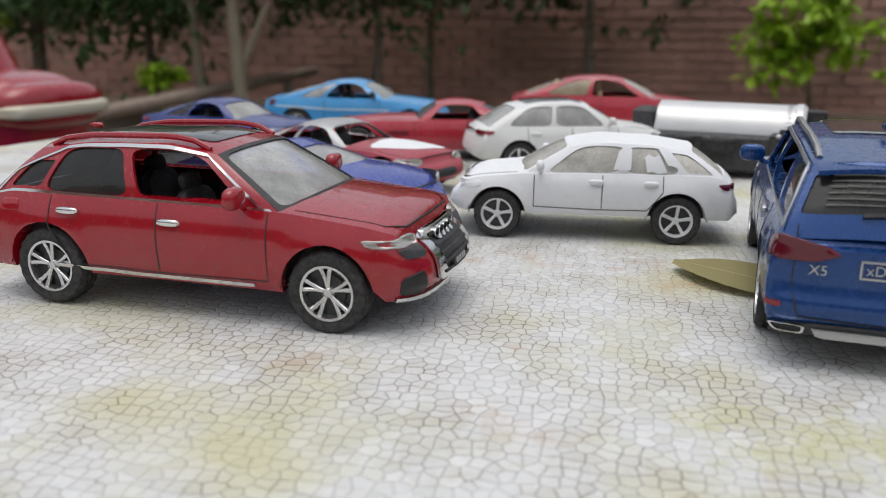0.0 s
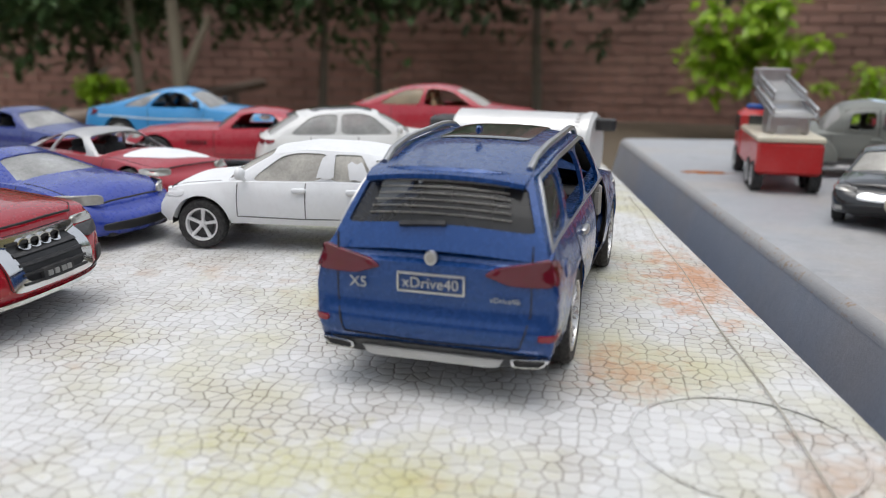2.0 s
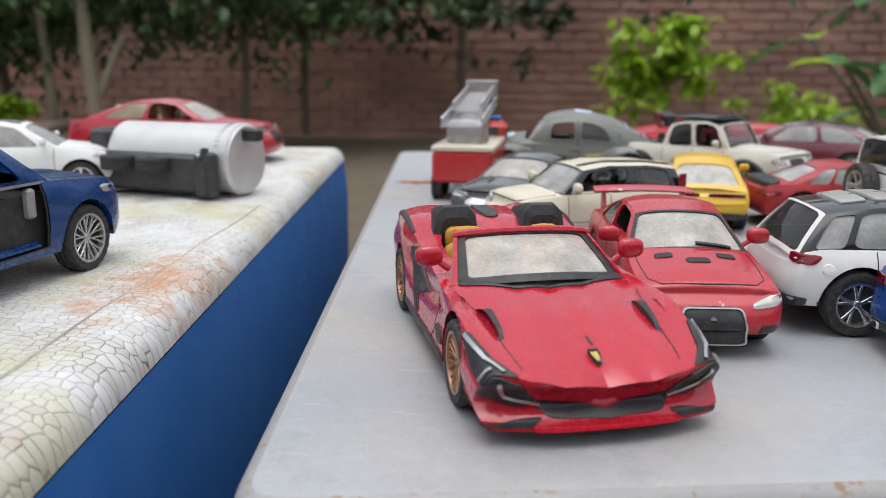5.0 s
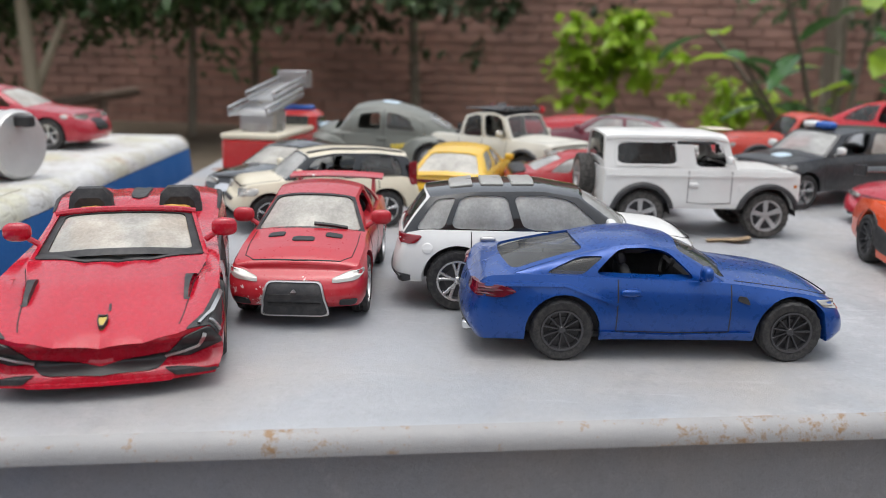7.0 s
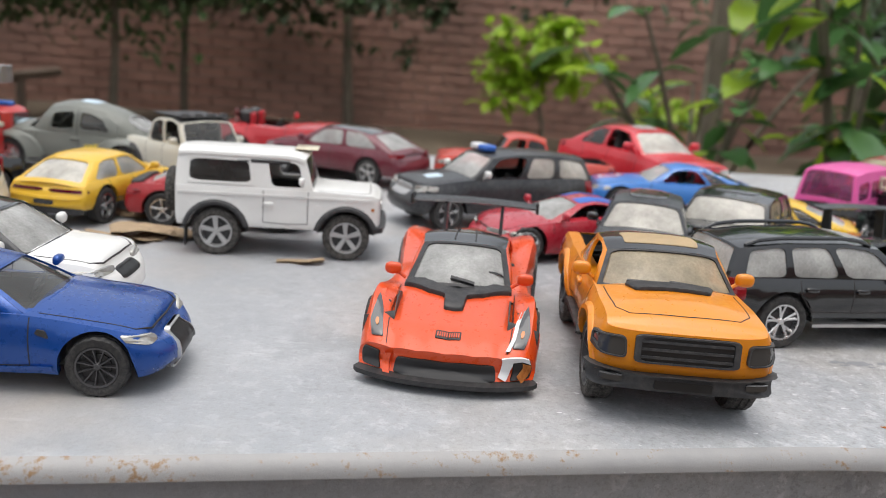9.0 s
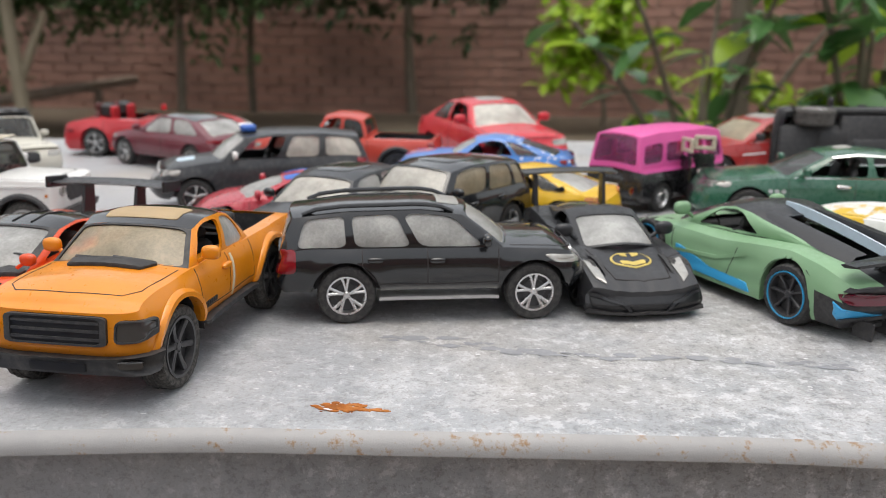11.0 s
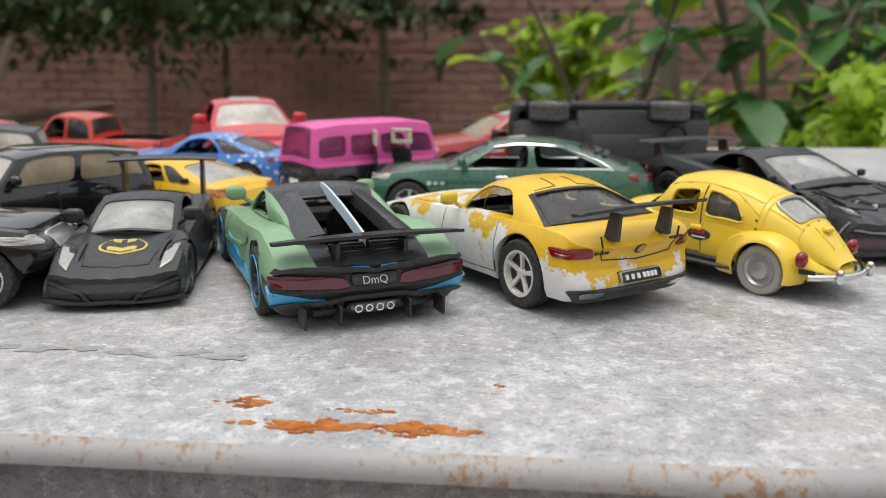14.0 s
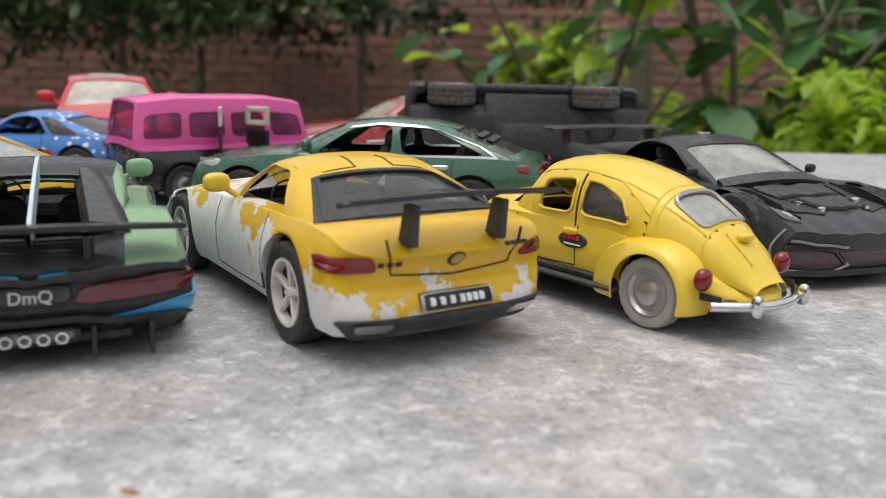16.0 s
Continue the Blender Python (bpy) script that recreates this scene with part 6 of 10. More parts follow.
slats(c, "f", "black_plastic", 0.4, (0.31, 0.36, 0.41, 0.46, 0.51), 0.0007, 0.0016)
for i, y in enumerate((-0.2, -0.07, 0.06, 0.19)):
    c.ring("badge_ring", "f", "chrome", [(y + 0.09 * math.cos(t), 0.5 + 0.035 * math.sin(t)) for t in np.linspace(0, 2 * math.pi, 7)[:-1]], 0.25, 0.002, r=0.45)
for y in (-0.12, -0.04, 0.05, 0.12):
    c.decal("plate_bar", "f", "satin", q4(y - 0.03, y + 0.03, 0.32, 0.35), 0.0021, r=0.1)
c.box_part("antenna_fin", (-0.048, 0, 0.0512), (0.005, 0.0012, 0.0018), "red")

c = ToyCar("toy_car", (0.323, 0.2534, 0), 82.4, "metallic blue toy SUV with one front door missing", **dict(
    SUV, L=0.164, W=0.0572, H=0.0552, fx=0.185, rx=0.79, doorway=(0.322, 0.515, 0.24), rearhi=0.86, paint="metal_blue", wr=0.0126, ww=0.0078, wheel="meshlow", rim="bicolour_rim", openw=(0, 1), interior="dark_trim", seatmat="red_trim", roofrails="satin", mirror=None,
    glass="glass", rearglassmat="tint_glass", cab=(0.28, 0.4, 0.9, 0.972), rw=0.76, nt=0.035, pt=4.5, rearlo=0.3, rearm=0.07, rearframe="metal_blue", handles=((0.7, 0.58),), handlemat="satin", doors=(0.315, 0.52, 0.77),
    wins=((0.09, 0.43), (0.46, 0.76), (0.79, 0.95, 0.1, 0.85)), sh=[(0, 0.5), (0.04, 0.58), (0.1, 0.61), (0.28, 0.655), (0.6, 0.66), (0.9, 0.655), (0.965, 0.63), (1, 0.56)], rin=[(0, 0.02), (0.22, 0.0), (0.35, 0.0), (0.5, 0.012), (0.8, 0.01), (1, 0.012)],
    decals=[("tail_lamp", "r", "lamp_wine", [(0.42, 0.55), (0.62, 0.515), (0.97, 0.515), (0.995, 0.56), (0.995, 0.61), (0.94, 0.63), (0.5, 0.58)], dict(off=0.0006, r=0.2)), ("lamp_wrap", "s", "lamp_wine", [(0.94, 0.55), (0.985, 0.52), (0.985, 0.625), (0.95, 0.61)], dict(off=0.0006, r=0.2)), ("reflector", "r", "lamp_red", q4(0.86, 1.06, 0.3, 0.325)),
            ("valance", "r", "bumper_black", [(-1.0, 0.165), (1.0, 0.165), (0.98, 0.22), (0.5, 0.235), (-0.5, 0.235), (-0.98, 0.22)], dict(one=1, off=0.0007, r=0.1)),
            ("skid_plate", "r", "silver_paint", [(-0.55, 0.16), (0.55, 0.16), (0.6, 0.205), (-0.6, 0.205)], dict(one=1, off=0.0014, r=0.1)), ("exhaust", "r", "black_plastic", [(0.66, 0.175), (0.92, 0.18), (0.97, 0.225), (0.65, 0.22)], dict(off=0.0013, rim=("chrome", 0.16))),
            ("sunroof", "q", "sunroof", [(0.16, 0.6), (0.16, -0.6), (0.62, -0.58), (0.62, 0.58)], dict(one=1, off=0.0005, r=0.1)), ("badge", "r", "satin", [(0.055 * math.cos(t), 0.605 + 0.033 * math.sin(t)) for t in np.linspace(0, 2 * math.pi, 9)[:-1]], dict(one=1, off=0.001, r=0.45)),
            ("badge_disc", "r", "grey_trim", [(0.035 * math.cos(t), 0.605 + 0.021 * math.sin(t)) for t in np.linspace(0, 2 * math.pi, 9)[:-1]], dict(one=1, off=0.0013, r=0.45)),
            headlamps(0.48, 0.57), ("grille", "f", "grille", q4(0.03, 0.3, 0.38, 0.53), dict(rim=("chrome", 0.15))), ("fuel_cap", "s", "metal_blue", q4(0.87, 0.91, 0.5, 0.57), dict(off=0.0002, depth=0.0004))],
    strips=[("tailgate_gap", "r", "gap", [(-0.8, 0.68), (-0.8, 0.4), (-0.72, 0.26), (0, 0.25), (0.72, 0.26), (0.8, 0.4), (0.8, 0.68)], 0.00035, 0.0001, 1),
            ("window_chrome", "c", "satin", [(0.02, 0.03), (0.5, 0.03), (0.965, 0.05), (0.97, 0.5), (0.95, 0.93), (0.5, 0.95), (0.06, 0.95)], 0.001, 0.0004),
            ("wiper", "b", "black_plastic", [(-0.1, 0.3), (0.35, 0.27)], 0.001, 0.0012, 1), ("plate_frame", "r", "satin", [(-0.27, 0.46), (0.27, 0.46), (0.27, 0.535), (-0.27, 0.535), (-0.27, 0.46)], 0.0005, 0.0006, 1)]
    + [("heater_line", "b", "grey_trim", [(-0.72, z), (0.72, z)], 0.0001, 0.0002, 1) for z in (0.42, 0.5, 0.58, 0.66, 0.74, 0.82)]))
c.words("xDrive40", "r", 0.0, 0.4975, 0.0035, "satin", off=0.0006)
c.words("X5", "r", 0.6, 0.48, 0.0036, "satin", off=0.0008)
c.words("xDrive40i", "r", -0.6, 0.455, 0.0017, "satin", off=0.0008)
g = Geo()
ys = np.linspace(-0.0192, 0.0192, 13)
g.grid([[(c.xn - 0.875 * c.L, y, 0.0523 - 3 * y * y), (c.xn - 0.905 * c.L, y, 0.0519 - 3.4 * y * y), (c.xn - 0.934 * c.L, y * 0.98, 0.0507 - 3.6 * y * y), (c.xn - 0.935 * c.L, y * 0.97, 0.0496 - 3.6 * y * y), (c.xn - 0.915 * c.L, y * 0.95, 0.0489 - 3.6 * y * y)] for y in ys])
part("roof_spoiler", g, MAT["metal_blue"], c.ob)
c.box_part("antenna_fin", (-0.038, 0, 0.0578), (0.0045, 0.0012, 0.0022), "metal_blue")
# the right front door is gone: sill, hinge block and floor mat show; the left one is shut, with its mirror
g = Geo()
g.box((c.xn - 0.342 * c.L, -0.0252, 0.0295), (0.0036, 0.0034, 0.0105), 0.0008)
g.box((c.xn - 0.35 * c.L, -0.0255, 0.0295), (0.0016, 0.0022, 0.0062), 0.0005)
part("hinge_block", g, MAT["grey_trim"], c.ob, "dark grey hinge block of the missing door")
g = Geo()
g.box((c.xn - 0.42 * c.L, -0.0225, 0.0146), (0.19 * c.L, 0.0085, 0.0024), 0.0008)
part("door_sill", g, MAT["metal_blue"], c.ob)
g = Geo()
g.box((c.xn - 0.42 * c.L, -0.01, 0.0158), (0.18 * c.L, 0.017, 0.0016), 0.0006)
part("floor_mat", g, MAT["red_trim"], c.ob, "dark red floor mat")
for f in (0.268, 0.262, 0.254):
    c.decal("fender_badge", "s", "satin", q4(f, f + 0.004, 0.545, 0.575), 0.0004, r=0.1)
c.decal("fender_vent", "s", "satin", [(0.296, 0.36), (0.302, 0.36), (0.29, 0.46), (0.284, 0.46)], 0.0004, r=0.1)
e = c.top(c.xn - 0.34 * c.L, 1.0)
g = Geo()
g.blob((0, 0.005, 0.003), (0.0045, 0.009, 0.0062), 14, 9, 2.8)
g.tube([(0, -0.001, -0.001), (0, 0.003, 0.001)], 0.001, 8)
part("mirror", g, MAT["metal_blue"], c.ob, at=Matrix.Translation((e.x, e.y, e.z + 0.0012)))

c = ToyCar("toy_car", (0.237, 0.322, 0), 182, "toy SUV brushed over in rough white paint", **dict(
    SUV, L=0.118, W=0.049, H=0.0405, wr=0.0097, ww=0.006, paint="rough_white", wheel="five", rim="chalk", glass="dust_glass", screenglass="dust_glass", handles=((0.52, 0.6), (0.7, 0.6)), mirror="rough_white", roofrails=None,
    cab=(0.27, 0.43, 0.82, 0.965), wins=((0.1, 0.46), (0.5, 0.76), (0.8, 0.93, 0.1, 0.8)), sh=[(0, 0.44), (0.05, 0.56), (0.12, 0.61), (0.28, 0.66), (0.6, 0.68), (0.9, 0.69), (0.97, 0.62), (1, 0.5)], rw=0.7,
    doors=(0.31, 0.54, 0.74), decals=[("tail_lamp", "r", "lamp_wine", [(0.7, 0.56), (1.05, 0.56), (1.15, 0.62), (0.7, 0.62)]), headlamps(0.48, 0.58, 0.55, 1.0, "rough_white")]))
g = Geo()
for a, b, z0, z1 in ((0.43, 0.52, 0.15, 0.8), (0.6, 0.7, 0.1, 0.62), (0.72, 0.78, 0.3, 0.9)):
    rows = [[c.side(lerp(a, b, t), lerp(z0, z1, u) + 0.05 * math.sin(9 * t + 5 * u), 0.0004) for u in (0, 0.25, 0.5, 0.75, 1)] for t in (0, 0.3, 0.6, 1)]
    g.grid(rows)
part("paint_smear", g, MAT["rough_white"], c.ob)

c = ToyCar("toy_car", (0.218, 0.478, 0), 22, "white toy crossover with a black roof panel", **dict(
    SUV, L=0.122, W=0.05, H=0.043, wr=0.01, ww=0.006, paint="white", wheel="five", glass="haze_glass", wins=((0.1, 0.48), (0.52, 0.84)), mirror="white", rearglassmat="haze_glass", cab=(0.28, 0.44, 0.78, 0.965),
    decals=[taillamps(0.56, 0.63, 0.45), headlamps(0.5, 0.58), ("roof_panel", "q", "sunroof", [(0.06, 0.7), (0.06, -0.7), (0.85, -0.66), (0.85, 0.66)], dict(one=1, off=0.0004, r=0.08))]))

c = ToyCar("toy_car", (0.108, 0.4, 0), -22, "dark red toy sports car with flaking white overpaint", **dict(
    COUPE, L=0.122, W=0.051, H=0.0345, paint="worn_red", shield=False, openw=(0, 1), rearglass=False, cab=(0.4, 0.53, 0.72, 0.9), pillar="silver_paint", roofmat="silver_paint", wheel="five", rim="dark_alloy",
    decals=[headlamps(0.48, 0.6, 0.6), ("flaked_paint", "t", "rough_white", [(0.1, 0.85), (0.12, -0.2), (0.3, -0.85), (0.36, 0.2), (0.33, 0.9)], dict(one=1, off=0.0003)), ("grille", "f", "grille", q4(-0.4, 0.4, 0.3, 0.42), dict(one=1))]))
c = ToyCar("toy_car", (0.112, 0.318, 0), -14, "glossy dark blue toy sports car with clear round-nosed headlamps", **dict(
    SUPER, L=0.13, W=0.054, H=0.034, paint="gloss_blue", wr=0.0098, glass="haze_glass", screenglass="haze_glass", sh=[(0, 0.4), (0.06, 0.52), (0.2, 0.66), (0.32, 0.7), (0.6, 0.72), (0.85, 0.76), (1, 0.6)], cab=(0.33, 0.5, 0.66, 0.88),
    decals=[headlamps(0.5, 0.64, 0.62, 0.96), ("air_intake", "f", "grille", q4(-0.7, 0.7, 0.22, 0.32), dict(one=1))]))
c = ToyCar("toy_car", (-0.01, 0.5, 0), -14, "dark blue toy coupe with a dusty windscreen", **dict(
    COUPE, L=0.13, W=0.052, H=0.036, paint="deep_blue", openw=(0,), screenglass="haze_glass", decals=[headlamps(0.48, 0.58), taillamps(0.56, 0.64)]))
c = ToyCar("toy_car", (0.045, 0.615, 0), 4, "sky-blue toy coupe with dark red tail lamps", **dict(
    COUPE, L=0.15, W=0.06, H=0.0445, wr=0.011, paint="sky_blue", openw=(0,), glass="haze_glass", mirror="dark_trim", cab=(0.32, 0.45, 0.64, 0.88), decals=[taillamps(0.54, 0.66, 0.5, 1.0, "lamp_wine"), headlamps(0.48, 0.58), ("bumper_panel", "r", "mid_blue", q4(-0.8, 0.8, 0.3, 0.5), dict(one=1))],
    strips=[("side_crease", "s", "pale_blue", [(0.3, 0.5), (0.6, 0.5), (0.9, 0.55)], 0.0012, 0.0003)]))
c = ToyCar("toy_car", (0.125, 0.515, 0), 188, "bright red long-nosed toy coupe with an open side window", **dict(
    COUPE, L=0.142, W=0.057, H=0.0385, wr=0.0105, paint="coupe_red", openw=(0,), wins=((0.12, 0.74),), cab=(0.46, 0.55, 0.74, 0.88), doors=(0.45, 0.7), glass="tint_glass", rearglassmat="tint_glass",
    decals=[headlamps(0.5, 0.62, 0.62, 1.0), ("side_vent", "s", "grille", q4(0.33, 0.42, 0.44, 0.5), dict(off=0.0005))], strips=[("vent_bar", "s", "coupe_red", [(0.335, 0.47), (0.415, 0.47)], 0.0006, 0.001)]))
c = ToyCar("toy_car", (0.243, 0.66, 0), 2, "dark cherry-red toy saloon with tan-tinted windows", **dict(
    SEDAN, L=0.165, W=0.064, H=0.049, wr=0.0122, paint="coupe_red", glass="tan_glass", screenglass="dust_glass", interior="tan_trim", openw=(0,), cab=(0.3, 0.45, 0.7, 0.9), decals=[headlamps(0.48, 0.58), taillamps(0.55, 0.64), ("grille", "f", "grille", q4(-0.35, 0.35, 0.3, 0.5), dict(one=1))]))
c.box_part("antenna_fin", (-0.028, 0, 0.043), (0.006, 0.0012, 0.002), "coupe_red")


def tanker(x, y, heading):
    """A toy tanker trailer lying on its side, its black underside turned up front."""
    ob = thing("toy_tanker", pose(x, y, 0, 0, 0, heading), "silver toy tanker trailer lying on its side, black chassis showing", "toy truck")
    g = Geo()
    r, ln = 0.0205, 0.085
    g.lathe([(-ln / 2, 0.0001), (-ln / 2, r * 0.9), (-ln / 2 + 0.001, r), (ln / 2 - 0.006, r), (ln / 2 - 0.0055, r * 1.04), (ln / 2 - 0.002, r * 1.04), (ln / 2 - 0.0015, r), (ln / 2, r * 0.96), (ln / 2, 0.0001)], 40, axis="x", at=(0, 0.006, r * 1.04))
    part("tank", g, MAT["tank_silver"], ob, "dull silver-white tank")
    g = Geo()
    for i in range(16):
        a = math.pi * (0.15 + 0.7 * i / 15)
        g.box((ln / 2 - 0.009, 0.006 + r * math.cos(a), r * 1.04 + r * math.sin(a)), (0.003, 0.0007, 0.0005))
    part("hoop_rivets", g, MAT["satin"], ob)
    g = Geo()
    g.box((-0.012, -0.016, 0.0145), (0.078, 0.01, 0.022), 0.002)
    g.box((0.031, -0.019, 0.0145), (0.012, 0.008, 0.026), 0.0015)
    g.tube([(0.032, -0.023, 0.004), (0.032, -0.021, 0.03)], 0.0022, 8)
    part("chassis", g, MAT["bumper_black"], ob)
    t, rim, disc = wheel_meshes(0.0105, 0.008, "steel", MAT["dark_alloy"], MAT["rubber"])
    for px in (-0.027, -0.002):
        w = part("wheel", t, None, ob, at=pose(px, -0.022, 0.02, 90, 0, 0))
        part("rim", rim, None, w)
    g = Geo()
    g.box((0.03, -0.0245, 0.026), (0.003, 0.003, 0.003), 0.0008)
    part("bolt", g, MAT["satin"], ob)
    g = Geo()
    g.box((ln / 2 + 0.005, 0.004, 0.036), (0.012, 0.006, 0.007), 0.001)
    part("valve_block", g, MAT["black_plastic"], ob)
    g = Geo()
    g.box((-ln / 2 - 0.006, -0.004, 0.028), (0.014, 0.02, 0.02), 0.002)
    part("hitch", g, MAT["bumper_black"], ob)


tanker(0.315, 0.49, -14)


def big_toy(x, y, z, heading):
    """A large red and white plastic toy standing at the back of the box."""
    ob = thing("plastic_toy_vehicle", pose(x, y, z, 0, 0, heading), "large glossy red plastic toy vehicle with a white bumper and stripe", "toy vehicle")
    g = Geo()
    g.blob((-0.08, 0, 0.075), (0.36, 0.16, 0.13), 26, 14, 4.5)
    part("hull", g, MAT["red"], ob, angle=60)
    g = Geo()
    g.blob((-0.08, 0, -0.17), (0.3, 0.14, 0.4), 20, 12, 6)
    part("undercarriage", g, MAT["bumper_black"], ob)
    g = Geo()
    g.blob((-0.05, 0, 0.05), (0.34, 0.166, 0.014), 26, 10, 5)
    part("stripe", g, MAT["cream"], ob, "cream-white stripe")
    g = Geo()
    g.blob((0.085, 0, 0.1), (0.06, 0.15, 0.055), 18, 9, 3)
    part("bumper", g, MAT["red"], ob)
    g = Geo()
    g.blob((0.086, 0, 0.097), (0.064, 0.154, 0.02), 18, 9, 4)
    part("bumper_band", g, MAT["cream"], ob, "scuffed white plastic band")
    g = Geo()
    rows = []
    for t in np.linspace(0, 1, 8):
        k = 0.075 - 0.035 * t
        rows.append([(-0.06 - 0.05 * t + k * 1.1 * math.cos(a), k * math.sin(a), 0.135 + 0.17 * t) for a in np.linspace(0, 2 * math.pi, 20)[:-1]])
    g.grid(rows, close_v=True)
    part("cab", g, MAT["red"], ob)
    g = Geo()
    g.blob((0.03, -0.03, 0.142), (0.03, 0.02, 0.014), 14, 8, 2.5)
    part("lamp", g, MAT["lamp_amber"], ob)


big_toy(-0.475, 0.83, -0.105, -8)


def flat_leaf(name, x, y, z, s, yaw, mat, label, curl=0.3):
    ob = thing(name, pose(x, y, z, 0, 0, yaw), label, "leaf")
    g = Geo()
    rows = []
    for t in np.linspace(0, 1, 10):
        k = math.sin(math.pi * min(0.985, 0.04 + 0.95 * t)) ** 0.7
        rows.append([(s * t, s * 0.3 * k * w, 0.0006 + s * curl * (0.12 * t * t + 0.25 * abs(w) * k * t) + 0.0015 * (1 - abs(w))) for w in (-1, -0.5, 0, 0.5, 1)])
    g.grid(rows)
    part("blade", g, MAT[mat], ob)
    g = Geo()
    g.tube([(-0.2 * s, 0, 0.001), (0, 0, 0.001), (0.5 * s, 0, 0.0022), (s * 0.95, 0, 0.002 + s * curl * 0.1)], [0.0006, 0.0007, 0.0005, 0.0003], 6)
    part("stalk", g, MAT["leaf_dry"], ob)


flat_leaf("dry_leaf", 0.318, 0.238, 0.0, 0.055, 152, "leaf_old", "fallen olive-brown leaf lying on the polystyrene", 0.25)

